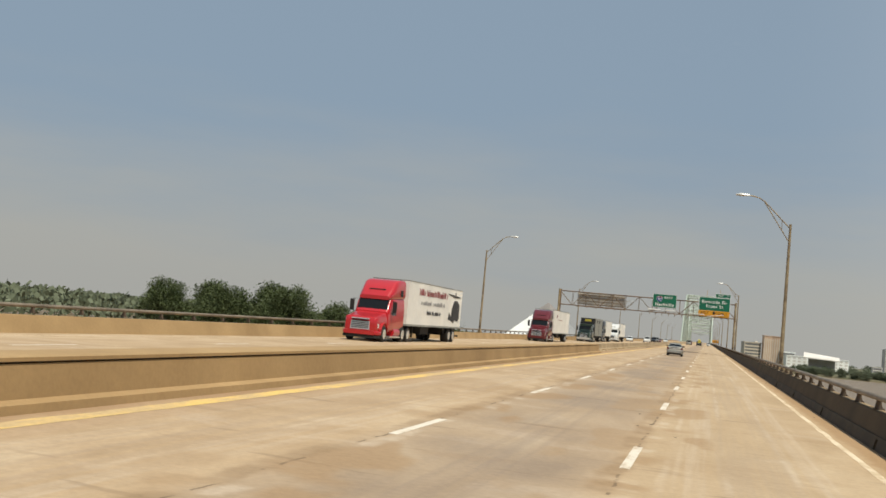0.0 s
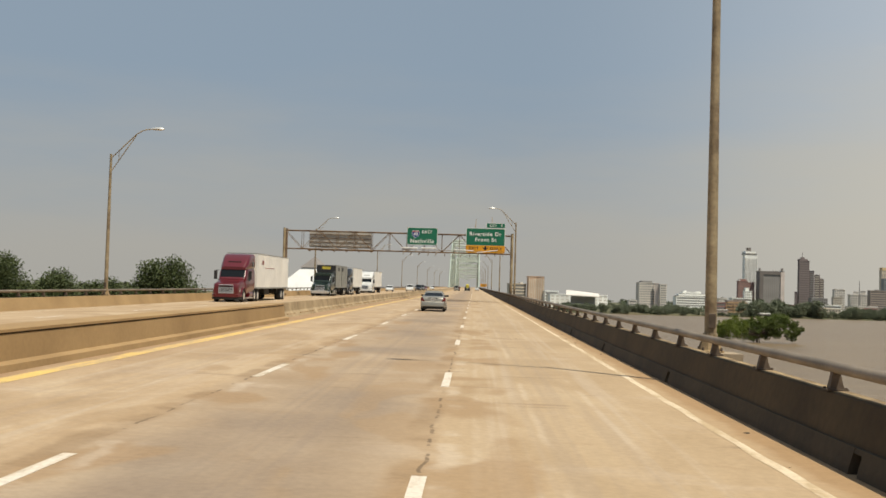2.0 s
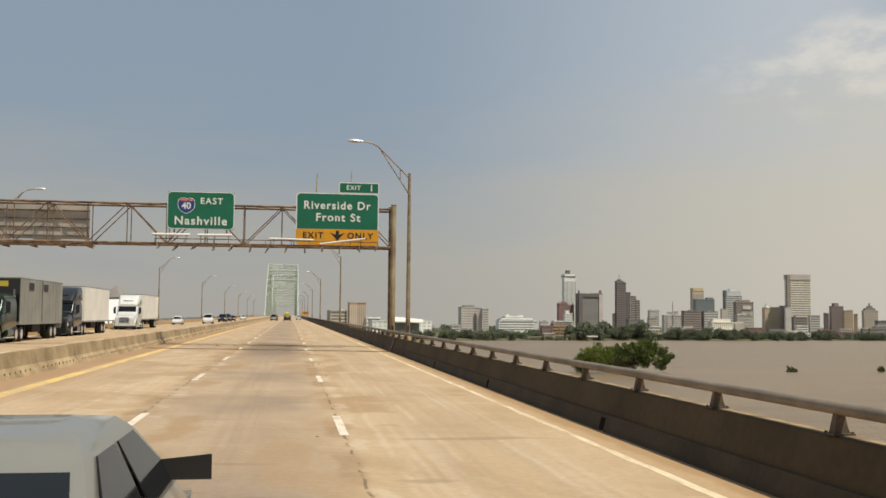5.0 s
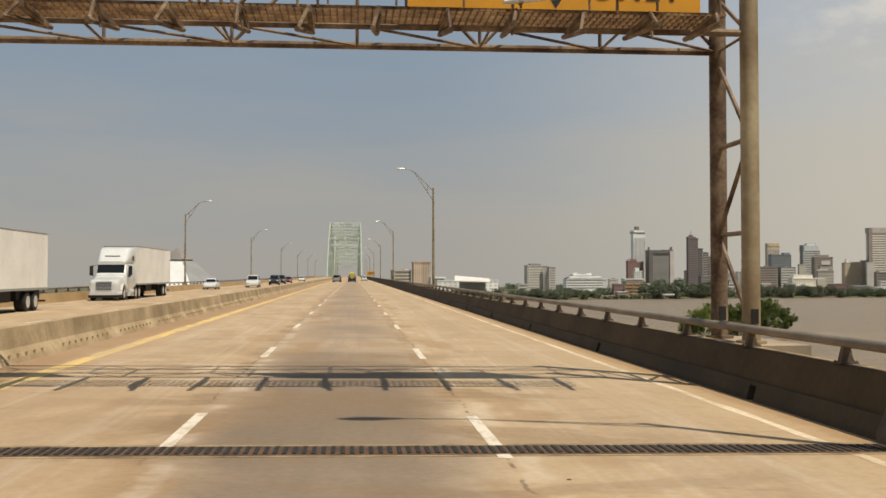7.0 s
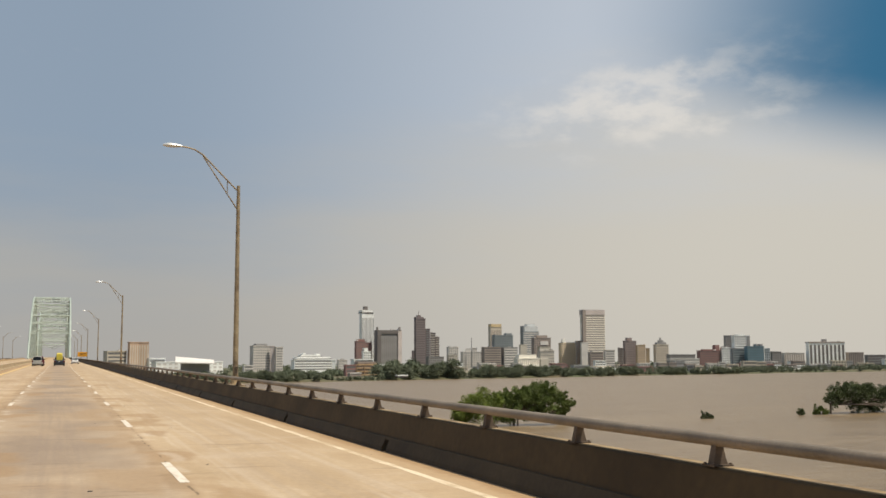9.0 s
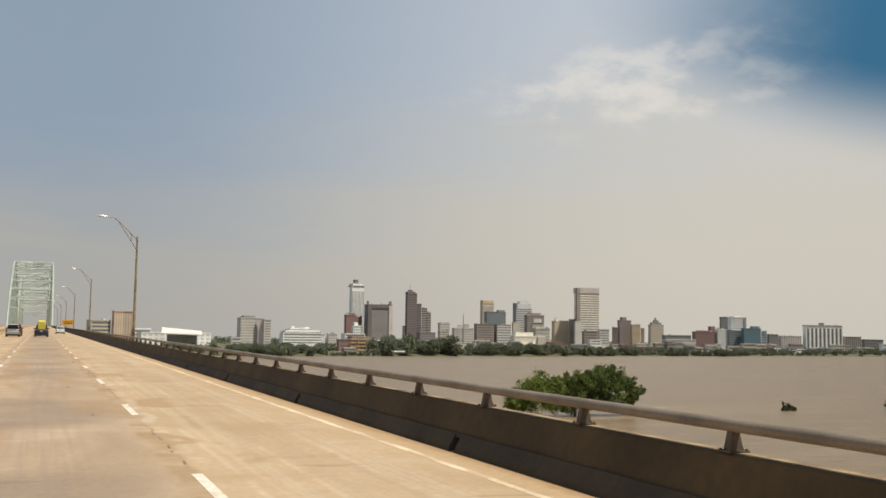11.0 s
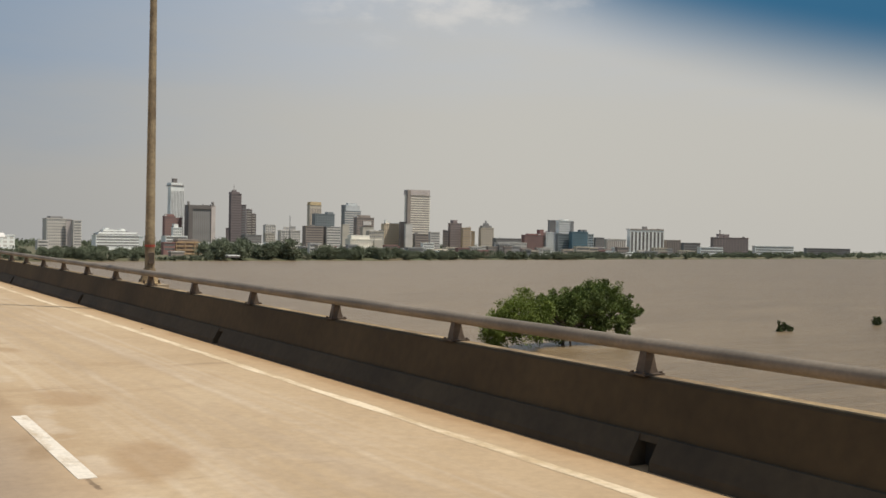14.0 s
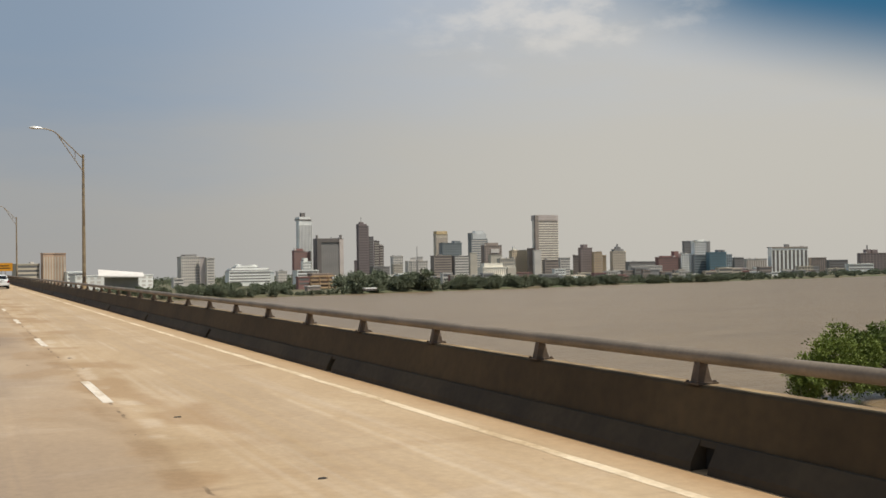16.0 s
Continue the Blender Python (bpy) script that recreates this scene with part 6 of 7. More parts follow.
# ---------------- vehicles ----------------
def paint(name, base, rough=0.3, metal=0.0):
    m = mat(name, base, rough, metal, var=0.06, scale=0.7, fine=6)
    m.node_tree.nodes["Principled BSDF"].inputs["Coat Weight"].default_value = 0.5
    return m


P_SILVER, P_RED, P_MAROON = paint("silver_paint", (0.37, 0.35, 0.305), 0.34, 0.5), paint("red_paint", (0.52, 0.018, 0.025)), paint("maroon_paint", (0.125, 0.009, 0.014))
P_GREEN, P_BLACK, P_WHITE = paint("dark_green_paint", (0.015, 0.035, 0.022)), paint("black_paint", (0.015, 0.015, 0.017)), paint("white_paint", (0.74, 0.74, 0.72))
P_TRAILER = mat("trailer_panel", (0.98, 0.95, 0.89), 0.5, var=0.06, scale=0.5, fine=5)
P_GREYBOX = mat("grey_trailer_panel", (0.33, 0.33, 0.30), 0.5, var=0.12, scale=0.5, fine=5)
P_GLASS = mat("tinted_glass", (0.012, 0.014, 0.016), 0.08, var=0.02, spec=0.28)
P_TYRE = mat("tyre_rubber", (0.022, 0.020, 0.019), 0.85, var=0.15)
P_CHROME = mat("polished_metal", (0.92, 0.92, 0.90), 0.28, 0.75, var=0.05)
P_LIGHT = mat("headlamp_glass", (0.80, 0.80, 0.76), 0.15, var=0.03)
P_TAIL = mat("tail_lamp_red", (0.15, 0.010, 0.012), 0.25, var=0.08)
P_UNDER = mat("underbody_black", (0.020, 0.018, 0.017), 0.8, var=0.2)
P_PLATE = mat("number_plate", (0.62, 0.60, 0.58), 0.5, var=0.05)
P_YELLOW = mat("yellow_tarpaulin", (0.68, 0.55, 0.07), 0.6, var=0.1)


def wheel_set(parent, spots, r, w, rim=P_CHROME):
    """Tyres with tread shoulders and dished rims; spots: x and y of each wheel's outer face, and its side."""
    first = None
    for x, y, side in spots:
        if first is None:
            bm = bmesh.new()
            ring = lambda rr, xx: [(xx, rr * math.cos(2 * math.pi * i / 20), rr * math.sin(2 * math.pi * i / 20)) for i in range(20)]
            loft(bm, [ring(r * 0.6, 0.02), ring(r * 0.93, 0.0), ring(r, -w * 0.15), ring(r, -w * 0.85), ring(r * 0.93, -w), ring(r * 0.6, -w + 0.02)])
            first = part("wheel", bm, P_TYRE, parent)
            bm = bmesh.new()
            loft(bm, [ring(r * 0.60, 0.024), ring(r * 0.52, 0.030), ring(r * 0.40, -0.02), ring(r * 0.18, 0.01), ring(r * 0.12, 0.03)])
            rm = part("rim", bm, rim, first)
            ob = first
        else:
            ob = again(first, parent, Matrix())
            rr = again(rm, ob, Matrix())
        ob.matrix_basis = pose(x, y, r, 0, 0, 0 if side > 0 else 180)


def quad(bm, pts, thick=0.01):
    """A thin pane on four or more corners, with thickness along its normal."""
    pts = [Vector(p) for p in pts]
    n = (pts[1] - pts[0]).cross(pts[2] - pts[0]).normalized() * thick
    a, b = [bm.verts.new(p) for p in pts], [bm.verts.new(p + n) for p in pts]
    bm.faces.new(a[::-1])
    bm.faces.new(b)
    k = len(pts)
    for i in range(k):
        bm.faces.new((a[i], a[(i + 1) % k], b[(i + 1) % k], b[i]))


def hull(y, w, z0, z1, sh=0.12, ch=0.18, tw=None):
    """A cross section at y: half width w below, narrowing to tw at the top, with rounded shoulders."""
    tw = w if tw is None else tw
    h = z1 - z0
    right = [(w * 0.90, z0), (w * 0.97, z0 + h * 0.04), (w, z0 + h * sh), (w * 1.005, z0 + h * 0.40), (w, z0 + h * 0.62), (w * 0.4 + tw * 0.6, z1 - h * ch * 0.9), (tw * 0.985, z1 - h * ch * 0.45), (tw * 0.95, z1 - h * ch * 0.16), (tw * 0.86, z1 - h * ch * 0.03), (tw * 0.5, z1)]
    return [(-x, y, z) for x, z in right[:1]] + [(x, y, z) for x, z in right] + [(-x, y, z) for x, z in right[:0:-1]]



def car(name, label, place, turn, col, L=4.4, W=0.85, belt=0.93, top=1.43, gh=(0.62, 1.20, 2.45, 3.15), deck=0.98, hood=0.90, group="traffic", plate=True, low=0.22, r=0.31):
    """A car whose tail is at the local origin and whose nose points along +y. gh: rear foot, roof rear, roof front and screen foot along the length."""
    c = thing(name, place, label, "car", group, turn)
    bm = bmesh.new()
    a, b, f, g = gh
    secs = [hull(0.0, W * 0.86, 0.34, deck - 0.22, ch=0.3), hull(0.06, W * 0.96, 0.27, deck - 0.10, ch=0.3), hull(0.30, W, low, deck, tw=W * 0.93), hull(a, W, low, belt + 0.03, tw=W * 0.95), hull((a + g) / 2, W, low, belt, tw=W * 0.96), hull(g, W, low, hood + 0.04, tw=W * 0.93), hull(L - 0.7, W * 0.98, low, hood - 0.10, tw=W * 0.90), hull(L - 0.12, W * 0.93, 0.26, hood - 0.26, ch=0.3), hull(L, W * 0.80, 0.32, hood - 0.36, ch=0.3)]
    loft(bm, secs)
    part("body", bm, col, c, smooth=True)
    bm = bmesh.new()
    wb, wt = W * 0.90, W * 0.68
    loft(bm, [[(-wb, a, belt - 0.02), (wb, a, belt - 0.02), (wb, g, belt - 0.03), (-wb, g, belt - 0.03)], [(-wt * 1.04, b - 0.05, top - 0.09), (wt * 1.04, b - 0.05, top - 0.09), (wt * 1.04, f + 0.07, top - 0.09), (-wt * 1.04, f + 0.07, top - 0.09)], [(-wt * 0.92, b + 0.06, top - 0.015), (wt * 0.92, b + 0.06, top - 0.015), (wt * 0.92, f - 0.06, top - 0.02), (-wt * 0.92, f - 0.06, top - 0.02)], [(-wt * 0.6, b + 0.2, top), (wt * 0.6, b + 0.2, top), (wt * 0.6, f - 0.2, top), (-wt * 0.6, f - 0.2, top)]])
    part("cabin", bm, col, c, smooth=True)

    def lerp(p, q, t):
        return tuple(p[i] + (q[i] - p[i]) * t for i in range(3))
    lo_r, hi_r = a, b - 0.05
    zb, zt = belt, top - 0.10
    for nm, pts in (("rear_window", [(wb * 0.90, lo_r, zb + 0.02), (-wb * 0.90, lo_r, zb + 0.02), (-wt * 0.95, hi_r, zt), (wt * 0.95, hi_r, zt)]), ("windscreen", [(-wb * 0.90, g, zb + 0.0), (wb * 0.90, g, zb + 0.0), (wt * 0.95, f + 0.07, zt), (-wt * 0.95, f + 0.07, zt)])):
        bm = bmesh.new()
        ny = -0.012 if nm == "rear_window" else 0.012
        quad(bm, [(p[0], p[1] + ny, p[2]) for p in pts], 0.008)
        part(nm, bm, P_GLASS, c, "dark tinted glass")
    mid = (a + g) / 2 + 0.05
    for s in (-1, 1):
        for y0, y1, t0, t1 in ((a + 0.30, mid - 0.05, b + 0.16, mid - 0.05), (mid + 0.05, g - 0.22, mid + 0.05, f - 0.02)):
            bm = bmesh.new()
            pts = [(s * (wb + 0.004), y0, zb + 0.02), (s * (wb + 0.004), y1, zb + 0.01), (s * (wt * 1.04 + 0.006), t1, zt), (s * (wt * 1.04 + 0.006), t0, zt)]
            quad(bm, pts if s < 0 else pts[::-1], -0.008)
            part("side_window", bm, P_GLASS, c)
        bm = bmesh.new()
        loft(bm, [[(s * W * 0.80, g - 0.42, belt + 0.02), (s * (W + 0.14), g - 0.42, belt + 0.02), (s * (W + 0.14), g - 0.42, belt + 0.16), (s * W * 0.80, g - 0.42, belt + 0.13)], [(s * W * 0.80, g - 0.30, belt + 0.04), (s * (W + 0.11), g - 0.28, belt + 0.05), (s * (W + 0.11), g - 0.28, belt + 0.14), (s * W * 0.80, g - 0.30, belt + 0.11)]])
        part("mirror", bm, P_UNDER, c, "black door mirror")
        bm = bmesh.new()
        loft(bm, [[(s * W * 0.70, -0.045, deck - 0.36), (s * W * 0.93, -0.010, deck - 0.36), (s * W * 0.975, 0.0, deck - 0.14), (s * W * 0.86, -0.030, deck - 0.05)], [(s * W * 0.70, 0.10, deck - 0.36), (s * W * 1.016, 0.26, deck - 0.34), (s * W * 1.010, 0.30, deck - 0.14), (s * W * 0.86, 0.14, deck - 0.05)]])
        part("tail_lamp", bm, P_TAIL, c, "red wrap-round tail lamp")
        bm = bmesh.new()
        loft(bm, [[(s * W * 0.50, L - 0.10, hood - 0.32), (s * W * 0.88, L - 0.16, hood - 0.32), (s * W * 0.90, L - 0.22, hood - 0.20), (s * W * 0.52, L - 0.14, hood - 0.22)], [(s * W * 0.50, L + 0.0, hood - 0.34), (s * W * 0.86, L - 0.06, hood - 0.34), (s * W * 0.87, L - 0.10, hood - 0.24), (s * W * 0.52, L - 0.02, hood - 0.26)]])
        part("headlamp", bm, P_LIGHT, c, "clear headlamp")
    bm = bmesh.new()
    loft(bm, [[(-W * 0.78, -0.075, 0.36), (W * 0.78, -0.075, 0.36), (W * 0.78, -0.075, deck - 0.44), (-W * 0.78, -0.075, deck - 0.44)], [(-W * 0.95, -0.02, 0.34), (W * 0.95, -0.02, 0.34), (W * 0.95, -0.02, deck - 0.37), (-W * 0.95, -0.02, deck - 0.37)], [(-W * 1.012, 0.20, 0.33), (W * 1.012, 0.20, 0.33), (W * 1.012, 0.18, deck - 0.36), (-W * 1.012, 0.18, deck - 0.36)]])
    part("rear_bumper", bm, col, c, smooth=True)
    bm = bmesh.new()
    loft(bm, [[(-W * 0.84, -0.03, 0.20), (W * 0.84, -0.03, 0.20), (W * 0.90, -0.045, 0.335), (-W * 0.90, -0.045, 0.335)], [(-W * 0.9, 0.30, 0.18), (W * 0.9, 0.30, 0.18), (W * 0.97, 0.30, 0.33), (-W * 0.97, 0.30, 0.33)]])
    part("valance", bm, P_UNDER, c, "black lower valance")
    if plate:
        bm = bmesh.new()
        box(bm, -0.16, 0.16, -0.030, -0.010, deck - 0.31, deck - 0.16)
        pl = part("number_plate", bm, P_PLATE, c, "pale number plate")
        bm = bmesh.new()
        for x in (-0.10, -0.05, 0.0, 0.05, 0.10):
            box(bm, x - 0.015, x + 0.015, -0.034, -0.0305, deck - 0.25, deck - 0.21)
        part("plate_bars", bm, P_UNDER, pl)
        bm = bmesh.new()
        box(bm, -0.36, 0.36, -0.012, 0.02, deck - 0.135, deck - 0.105)
        part("boot_handle", bm, P_UNDER, c, "dark boot handle strip")
    bm = bmesh.new()
    box(bm, -W * 0.86, W * 0.86, 0.22, L - 0.25, low - 0.06, low + 0.05)
    part("underbody", bm, P_UNDER, c)
    wheel_set(c, [(s * (W - 0.01), y, s) for s in (-1, 1) for y in (0.82, L - 0.86)], r, 0.2)
    return c


def semi_truck(label, place, turn, col, box_col, length=20.0, roof=True, bars=None, cab_h=3.92):
    """A bonneted tractor with sleeper and a box trailer; the nose is at the local origin and the trailer runs along +y."""
    t = thing("semi_truck", place, label, "truck", "trucks in the oncoming lanes", turn)
    W = 1.2
    bm = bmesh.new()
    loft(bm, [hull(0.02, 0.95, 0.62, 1.35, ch=0.3), hull(0.14, 1.02, 0.55, 1.52, ch=0.3), hull(0.9, 1.06, 0.62, 1.66, tw=0.98), hull(1.9, 1.12, 0.75, 1.85, tw=1.02)])
    part("bonnet", bm, col, t, smooth=True)
    bm = bmesh.new()
    loft(bm, [hull(1.88, 1.15, 0.75, 1.90, tw=1.08), hull(2.10, 1.18, 0.65, 2.10, tw=1.10), hull(2.45, W, 0.65, 2.72, tw=1.12), hull(3.2, W, 0.65, 2.80, tw=1.15), hull(4.95, W + 0.03, 0.85, 2.85, tw=1.18)])
    part("cab", bm, col, t, smooth=True)
    bm = bmesh.new()
    if roof:
        loft(bm, [hull(2.30, 1.00, 2.66, 2.90, tw=0.86), hull(2.75, 1.10, 2.70, 3.28, tw=0.98), hull(3.4, 1.16, 2.74, cab_h - 0.06, tw=1.06), hull(4.1, 1.19, 2.78, cab_h + 0.08, tw=1.12), hull(4.98, 1.21, 2.80, cab_h + 0.10, tw=1.15)])
        part("roof_fairing", bm, col, t, smooth=True)
        bm = bmesh.new()
        box(bm, -0.55, 0.55, 2.72, 2.95, 3.22, 3.34)
        part("roof_vent", bm, P_UNDER, t)
    else:
        loft(bm, [hull(2.40, 1.10, 2.70, 2.95, tw=1.0), hull(4.9, 1.16, 2.74, 3.10, tw=1.06)])
        part("roof_fairing", bm, col, t, smooth=True)
    bm = bmesh.new()
    quad(bm, [(-1.0, 2.00, 1.96), (1.0, 2.00, 1.96), (0.97, 2.36, 2.64), (-0.97, 2.36, 2.64)], 0.01)
    part("windscreen", bm, P_GLASS, t, "dark windscreen")
    for s in (-1, 1):
        bm = bmesh.new()
        x = s * (W + 0.012)
        pts = [(x, 2.50, 1.72), (x, 3.30, 1.72), (s * (W - 0.035), 3.30, 2.42), (s * (W - 0.035), 2.72, 2.42)]
        quad(bm, pts if s > 0 else pts[::-1], 0.012)
        part("side_window", bm, P_GLASS, t)
        bm = bmesh.new()
        box(bm, min(s * 1.20, s * 1.224), max(s * 1.20, s * 1.224), 4.0, 4.5, 2.95, 3.35)
        part("sleeper_window", bm, P_GLASS, t)
        bm = bmesh.new()
        box(bm, min(s * 1.30, s * 1.55), max(s * 1.30, s * 1.55), 2.15, 2.28, 1.85, 2.55)
        tube(bm, (s * 1.15, 2.3, 2.6), (s * 1.42, 2.22, 2.58), 0.02, seg=6)
        tube(bm, (s * 1.15, 2.3, 1.8), (s * 1.42, 2.22, 1.86), 0.02, seg=6)
        part("mirror", bm, P_UNDER, t)
        bm = bmesh.new()
        loft(bm, [[(s * 0.70, 0.02, 0.86), (s * 1.02, 0.22, 0.86), (s * 1.02, 0.22, 1.10), (s * 0.70, 0.04, 1.10)], [(s * 0.70, 0.30, 0.86), (s * 1.055, 0.50, 0.86), (s * 1.055, 0.50, 1.10), (s * 0.70, 0.30, 1.10)]])
        part("headlamp", bm, P_LIGHT, t, "clear headlamp")
        bm = bmesh.new()
        tube(bm, (s * 0.98, 3.0, 0.62), (s * 0.98, 4.3, 0.62), 0.30, seg=14)
        part("fuel_tank", bm, col, t)
        bm = bmesh.new()
        box(bm, min(s * 0.9, s * 1.27), max(s * 0.9, s * 1.27), 2.2, 4.4, 0.30, 0.38)
        part("side_step", bm, P_CHROME, t, "bright side step")
        bm = bmesh.new()
        sec = []
        for i in range(9):
            a = math.pi * i / 8
            y, z = 1.25 - 0.66 * math.cos(a), 0.52 + 0.66 * math.sin(a)
            sec.append([(s * 0.72, y, z), (s * 1.20, y, z), (s * 1.20, y, z + 0.05), (s * 0.72, y, z + 0.05)])
        loft(bm, sec)
        part("wheel_arch", bm, col, t)
    bm = bmesh.new()
    loft(bm, [[(-0.62, -0.01, 0.72), (0.62, -0.01, 0.72), (0.58, 0.03, 1.42), (-0.58, 0.03, 1.42)], [(-0.62, 0.06, 0.72), (0.62, 0.06, 0.72), (0.58, 0.10, 1.42), (-0.58, 0.10, 1.42)]])
    gr = part("grille", bm, P_CHROME, t, "bright chrome grille")
    for k in range(6):
        bm = bmesh.new()
        box(bm, -0.55, 0.55, -0.025, -0.011 + 0.006 * k, 0.80 + 0.10 * k, 0.845 + 0.10 * k)
        part("grille_bar", bm, P_UNDER, gr)
    bm = bmesh.new()
    loft(bm, [hull(-0.10, 1.00, 0.42, 0.66, ch=0.2), hull(0.25, 1.18, 0.42, 0.68, ch=0.2), hull(0.55, 1.21, 0.42, 0.66, ch=0.2)])
    part("bumper", bm, col, t, smooth=True)
    bm = bmesh.new()
    loft(bm, [hull(-0.06, 0.98, 0.22, 0.415, ch=0.2), hull(0.25, 1.16, 0.22, 0.415, ch=0.2), hull(0.55, 1.19, 0.22, 0.415, ch=0.2)])
    part("air_dam", bm, P_UNDER, t, "black lower bumper")
    bm = bmesh.new()
    box(bm, -0.45, 0.45, 0.6, 6.8, 0.55, 0.85)
    part("chassis", bm, P_UNDER, t)
    # trailer
    y0 = 5.45
    bm = bmesh.new()
    box(bm, -1.30, 1.30, y0, length, 1.22, 4.08)
    part("trailer_box", bm, box_col, t, "box trailer")
    bm = bmesh.new()
    for z0, z1 in ((1.10, 1.216), (4.084, 4.13)):
        box(bm, -1.315, 1.315, y0 - 0.01, length + 0.01, z0, z1)
    part("trailer_rail", bm, P_GREYBOX, t)
    for s in (-1, 1):
        bm = bmesh.new()
        for k in range(1, 12):
            y = y0 + (length - y0) * k / 12
            box(bm, min(s * 1.302, s * 1.312), max(s * 1.302, s * 1.312), y - 0.015, y + 0.015, 1.24, 4.05)
        part("panel_seams", bm, box_col, t)
    bm = bmesh.new()
    box(bm, -1.27, 1.27, length + 0.004, length + 0.03, 1.25, 4.05)
    for x in (-0.9, -0.35, 0.35, 0.9):
        tube(bm, (x, length + 0.05, 1.3), (x, length + 0.05, 4.0), 0.02, seg=6)
    part("trailer_doors", bm, box_col, t)
    bm = bmesh.new()
    box(bm, -1.2, 1.2, length - 0.08, length, 0.45, 0.55)
    for x in (-0.8, 0.8):
        box(bm, x - 0.04, x + 0.04, length - 0.08, length, 0.55, 1.1)
    part("rear_guard", bm, P_UNDER, t)
    for x in (-0.8, 0.8):
        bm = bmesh.new()
        box(bm, x - 0.06, x + 0.06, 8.5, 8.65, 0.3, 1.1)
        part("landing_leg", bm, P_UNDER, t)
    bm = bmesh.new()
    box(bm, -1.0, 1.0, length - 4.2, length - 0.4, 0.62, 1.10)
    part("bogie", bm, P_UNDER, t, "dark running gear")
    bm = bmesh.new()
    box(bm, -1.05, 1.05, 9.8, 12.0, 0.55, 1.10)
    part("tool_box", bm, P_UNDER, t)
    wheel_set(t, [(s * 1.18, 1.25, s) for s in (-1, 1)], 0.51, 0.3)
    wheel_set(t, [(s * 1.25, y, s) for s in (-1, 1) for y in (4.9, 6.15, length - 3.2, length - 1.95)], 0.51, 0.55)
    for z, ya, yb, h, mcol in bars or ():
        # unreadable side lettering as plain bars
        n = max(3, int((yb - ya) / (h * 0.58)))
        rr = random.Random(int(z * 100))
        for i in range(n):
            if rr.random() < 0.14:
                continue
            bm = bmesh.new()
            y = ya + (yb - ya) * i / n
            hh = h * (1.0 if rr.random() < 0.25 else 0.7)
            box(bm, 1.314, 1.322, y, y + (yb - ya) / n * rr.uniform(0.45, 0.80), z, z + hh)
            part("lettering_bar", bm, mcol, t)
    return t


INK_RED, INK_GREY, INK_BLACK = mat("faded_red_print", (0.33, 0.05, 0.06), 0.6), mat("grey_print", (0.38, 0.37, 0.37), 0.6), mat("black_print", (0.03, 0.03, 0.035), 0.6)
TZ = -0.0
red_truck = semi_truck("bright red semi truck with a white box trailer", (-19.5, 59.0, TZ), 0, P_RED, P_TRAILER, 20.5, bars=((3.25, 8.0, 15.8, 0.46, INK_RED), (2.62, 8.6, 15.2, 0.30, INK_GREY), (1.95, 10.2, 14.0, 0.34, INK_BLACK)))
bm = bmesh.new()
# dark printed picture at the tail of the trailer: a small aircraft over a lorry-like block
sil = [(16.30, 1.75), (16.57, 2.30), (17.26, 1.95), (17.33, 2.60), (17.95, 3.20), (18.91, 3.25), (19.73, 2.90), (19.80, 1.90), (19.32, 1.65), (18.50, 1.75), (18.08, 1.50), (17.12, 1.70)]
va, vb = [bm.verts.new((1.314, y, z)) for y, z in sil], [bm.verts.new((1.324, y, z)) for y, z in sil]
bm.faces.new(va)
bm.faces.new(vb[::-1])
for i in range(len(sil)):
    bm.faces.new((va[i], va[(i + 1) % len(sil)], vb[(i + 1) % len(sil)], vb[i]))
loft(bm, [[(1.314, 16.0, 3.66), (1.324, 16.0, 3.66), (1.324, 16.0, 3.70), (1.314, 16.0, 3.70)], [(1.314, 18.2, 3.46), (1.324, 18.2, 3.46), (1.324, 18.2, 3.66), (1.314, 18.2, 3.66)], [(1.314, 19.9, 3.52), (1.324, 19.9, 3.52), (1.324, 19.9, 3.56), (1.314, 19.9, 3.56)]])
tube(bm, (1.32, 18.2, 3.5), (1.32, 18.25, 3.86), 0.05, seg=6)
part("side_print", bm, INK_BLACK, red_truck, "black silhouette print")

semi_truck("maroon semi truck with a plain white trailer", (-19.4, 125.0, TZ), 0, P_MAROON, P_TRAILER, 20.0, bars=((3.2, 7.5, 8.3, 0.5, INK_RED), (2.9, 8.5, 13.0, 0.06, INK_RED)))
abf = semi_truck("dark green day-cab truck with a grey box trailer", (-19.3, 174.0, TZ), 0, P_GREEN, P_GREYBOX, 17.5, roof=False)
bm = bmesh.new()
box(bm, -0.55, 0.55, 5.39, 5.412, 3.55, 3.90)
part("front_badge", bm, P_YELLOW, abf, "yellow badge on the trailer front")
bm = bmesh.new()
box(bm, -1.27, 1.27, 5.415, 5.442, 1.3, 4.05)
part("front_panel", bm, P_BLACK, abf, "black front wall of the trailer")
for y0, y1 in ((7.6, 8.9), (11.6, 12.9)):
    bm = bmesh.new()
    box(bm, 1.314, 1.324, y0, y1, 3.35, 3.85)
    part("side_panel", bm, INK_BLACK, abf, "dark square panel")
bm = bmesh.new()
box(bm, -1.28, 1.32, 11.2, 11.28, 1.25, 4.07)
part("trailer_gap", bm, P_UNDER, abf, "dark gap between trailers")
bm = bmesh.new()
loft(bm, [hull(-0.16, 0.98, 0.36, 0.70, ch=0.2), hull(-0.12, 1.02, 0.34, 0.72, ch=0.2), hull(0.2, 1.20, 0.36, 0.70, ch=0.2)])
part("front_bumper", bm, P_CHROME, abf, "bright steel bumper", smooth=True)
semi_truck("black semi truck with a pale grey trailer", (-19.4, 195.0, TZ), 0, P_BLACK, P_TRAILER, 17.2)
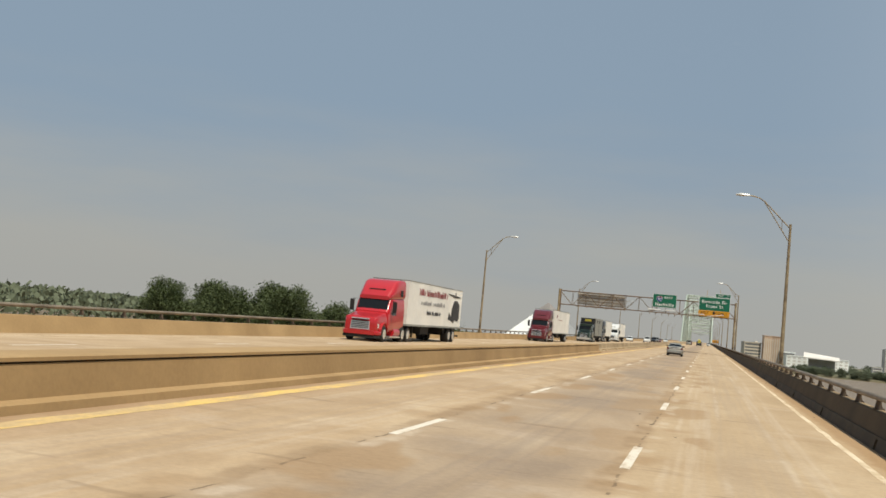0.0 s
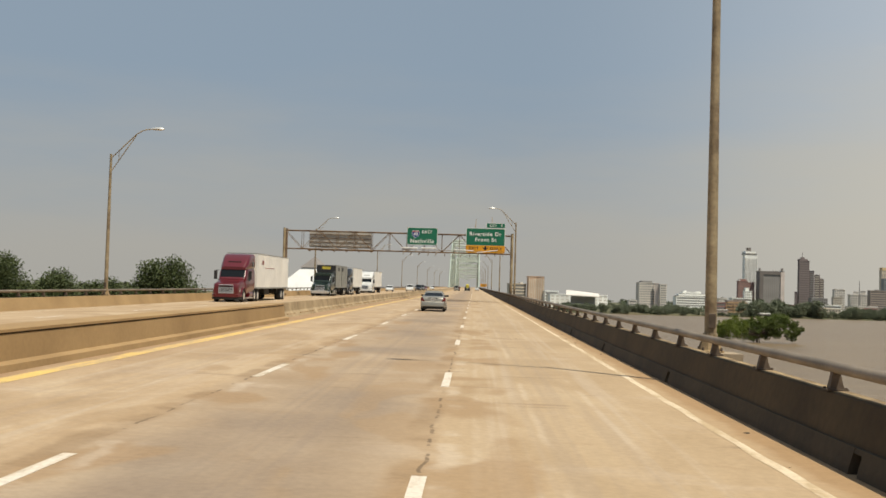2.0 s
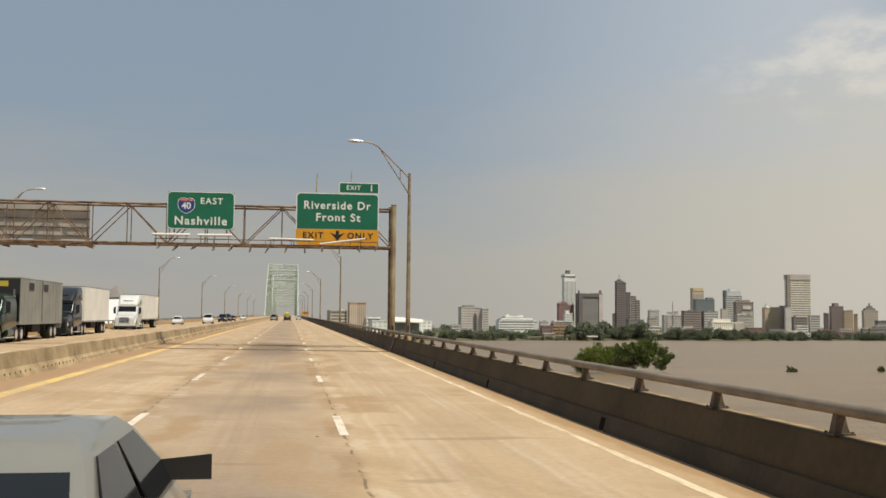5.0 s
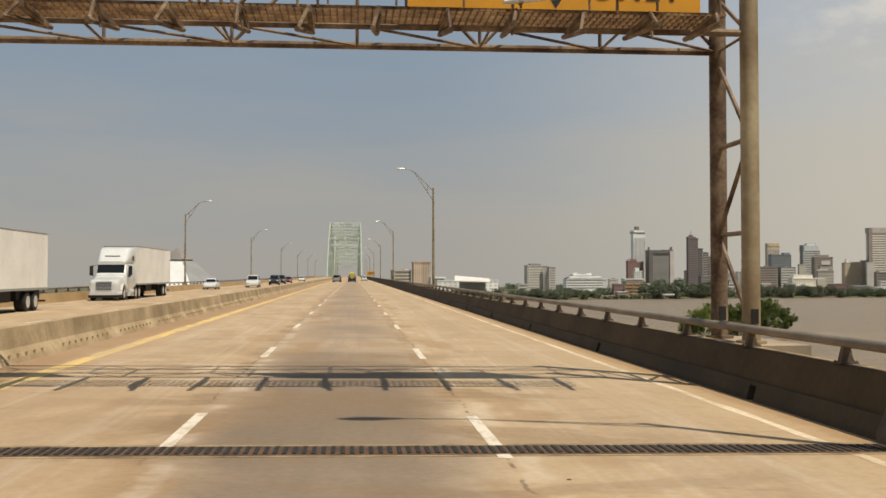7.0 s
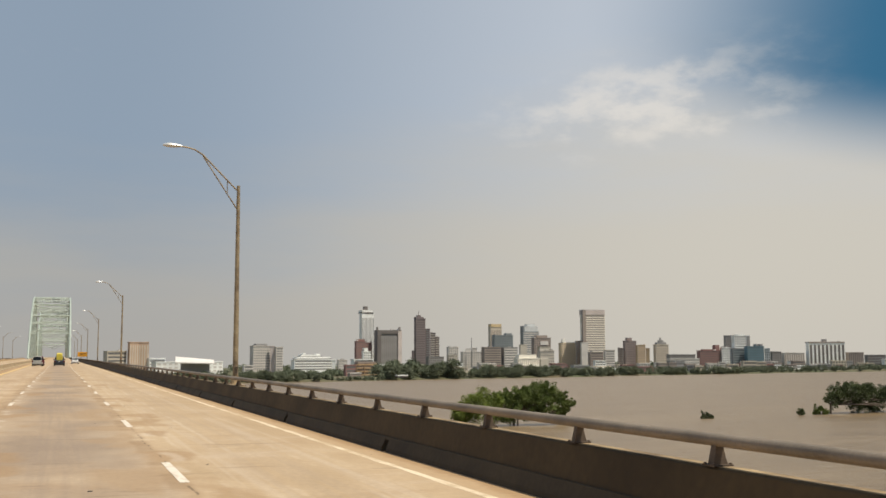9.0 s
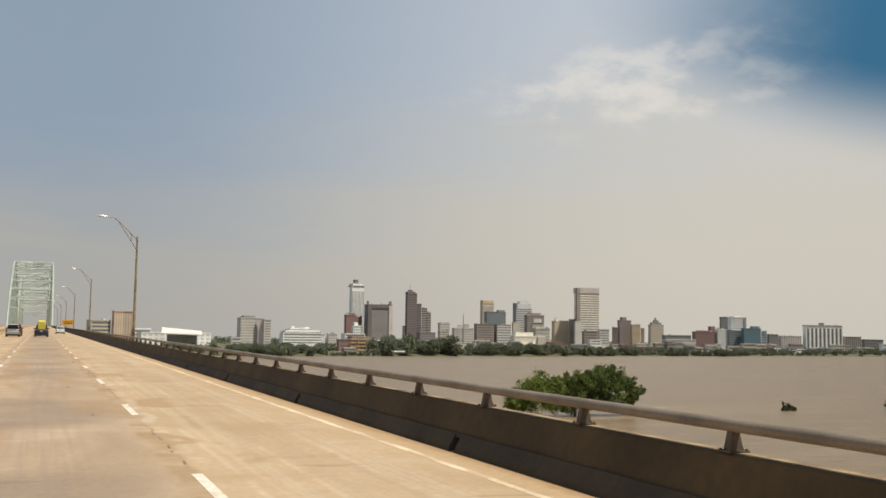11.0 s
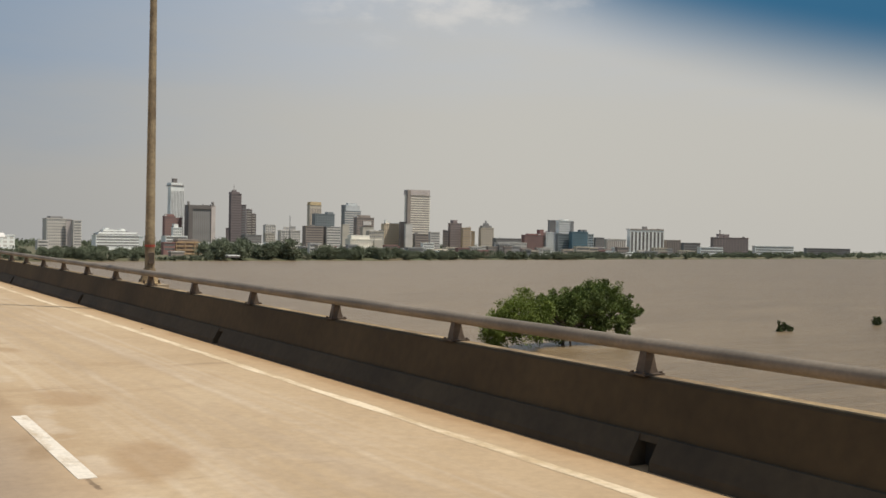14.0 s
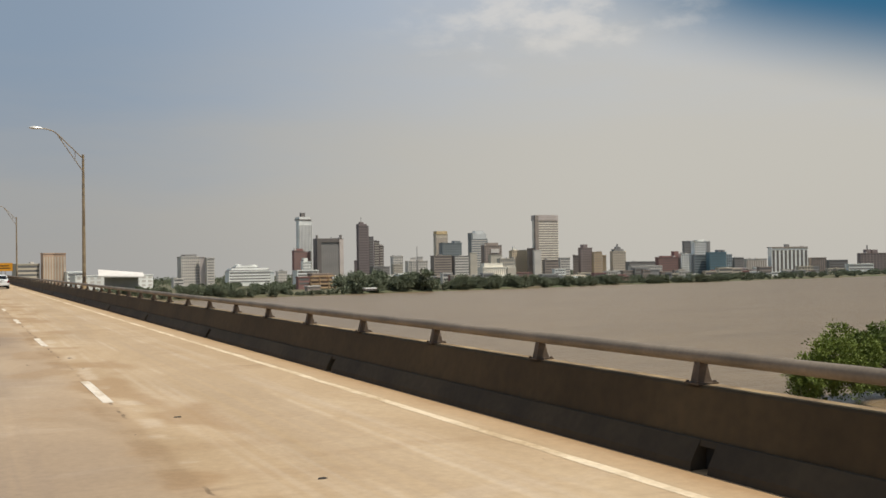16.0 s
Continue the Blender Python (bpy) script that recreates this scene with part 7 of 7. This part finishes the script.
semi_truck("white semi truck with a white box trailer", (-19.6, 231.0, TZ), 0, P_WHITE, P_TRAILER, 19.5)

ONC = "cars in the oncoming lanes"
SUV = dict(L=4.7, W=0.92, belt=1.08, top=1.78, gh=(0.12, 0.35, 2.95, 3.55), deck=1.12, hood=1.08, low=0.32, r=0.36)
car("car", "white saloon car in the oncoming lanes", (-19.8, 291, 0), 180, P_WHITE, group=ONC, plate=False)
car("suv", "white sport utility vehicle in the oncoming lanes", (-15.9, 306, 0.04), 180, P_WHITE, group=ONC, plate=False, **SUV)
car("suv", "black sport utility vehicle in the oncoming lanes", (-15.8, 345, 0.04), 180, P_BLACK, group=ONC, plate=False, **SUV)
car("suv", "dark sport utility vehicle behind another", (-15.7, 360, 0.04), 180, P_BLACK, group=ONC, plate=False, **SUV)
car("car", "maroon saloon car in the oncoming lanes", (-15.9, 384, 0.04), 180, P_MAROON, group=ONC, plate=False)
car("suv", "silver people carrier in the oncoming lanes", (-19.5, 418, 0), 180, P_SILVER, group=ONC, plate=False, **SUV)
car("car", "white saloon car far off in the oncoming lanes", (-15.9, 446, 0.04), 180, P_WHITE, group=ONC, plate=False)

AHEAD = "cars ahead on the same side"
car("car", "silver saloon car with dark red tail lamps", (-2.30, 114.0, 0.028), 0, P_SILVER, group=AHEAD, L=4.5, belt=0.98, top=1.41, gh=(0.70, 1.45, 2.6, 3.35), deck=1.06, hood=0.92)
car("suv", "silver sport utility vehicle ahead beside the median", (-5.5, 396, 0.07), 0, P_SILVER, group=AHEAD, **SUV)
car("suv", "dark red sport utility vehicle behind another", (-5.4, 408, 0.07), 0, P_MAROON, group=AHEAD, **SUV)
pick = car("pickup", "black pickup truck with a yellow load", (-1.8, 402, 0.02), 0, P_BLACK, group=AHEAD, L=5.4, W=0.96, belt=1.12, top=1.86, gh=(1.9, 2.15, 3.1, 3.7), deck=1.10, hood=1.15, low=0.36, r=0.38)
bm = bmesh.new()
loft(bm, [hull(0.75, 0.46, 1.12, 2.20, tw=0.42), hull(1.2, 0.55, 1.12, 2.42, tw=0.50), hull(1.75, 0.48, 1.12, 2.25, tw=0.42)])
part("load", bm, P_YELLOW, pick, "yellow tarpaulin over a tall load")
car("car", "white saloon car far ahead on the bridge", (1.8, 462, -0.02), 0, P_WHITE, group=AHEAD)

marker = thing("road_marker", (-0.05, 337.58, 0.003), "broken black and white road marker on the deck", "road marker", "", -20)
for x0, x1, m in ((-0.11, -0.06, P_UNDER), (-0.055, 0.055, P_GREYBOX), (0.06, 0.11, P_UNDER)):
    bm = bmesh.new()
    loft(bm, [[(x0, -0.05, 0), (x1, -0.05, 0), (x1, 0.05, 0), (x0, 0.05, 0)], [(x0 + 0.01, -0.03, 0.02), (x1 - 0.01, -0.03, 0.02), (x1 - 0.01, 0.03, 0.02), (x0 + 0.01, 0.03, 0.02)]])
    part("marker_end" if m is P_UNDER else "marker_bar", bm, m, marker)
copy_thing(marker, pose(-0.02, 286.58, 0.002, 0, 0, -12))

# scraps of rubber and grit on the deck
rng = random.Random(404)
bm = bmesh.new()
for k in range(110):
    x, y = rng.choice((rng.uniform(-3.6, 3.7), rng.gauss(-0.1, 0.5), rng.uniform(3.9, 4.4))), rng.uniform(15, 400)
    r = rng.uniform(0.006, 0.020) * rng.choice((1, 1, 1.6))
    a, z = rng.uniform(0, 6.28), surf(x)
    ring = [(x + r * rng.uniform(0.5, 1.3) * math.cos(a + t) * 2.0, y + r * rng.uniform(0.5, 1.3) * math.sin(a + t)) for t in (0, 1.2, 2.4, 3.6, 5.0)]
    loft(bm, [[(px, py, z + 0.001) for px, py in ring], [(x + (px - x) * 0.6, y + (py - y) * 0.6, z + r * 0.45) for px, py in ring]])
tagged(link_mesh("road_grit", bm, P_UNDER), "small dark scraps of rubber and grit on the deck", "grit", kind="stuff")
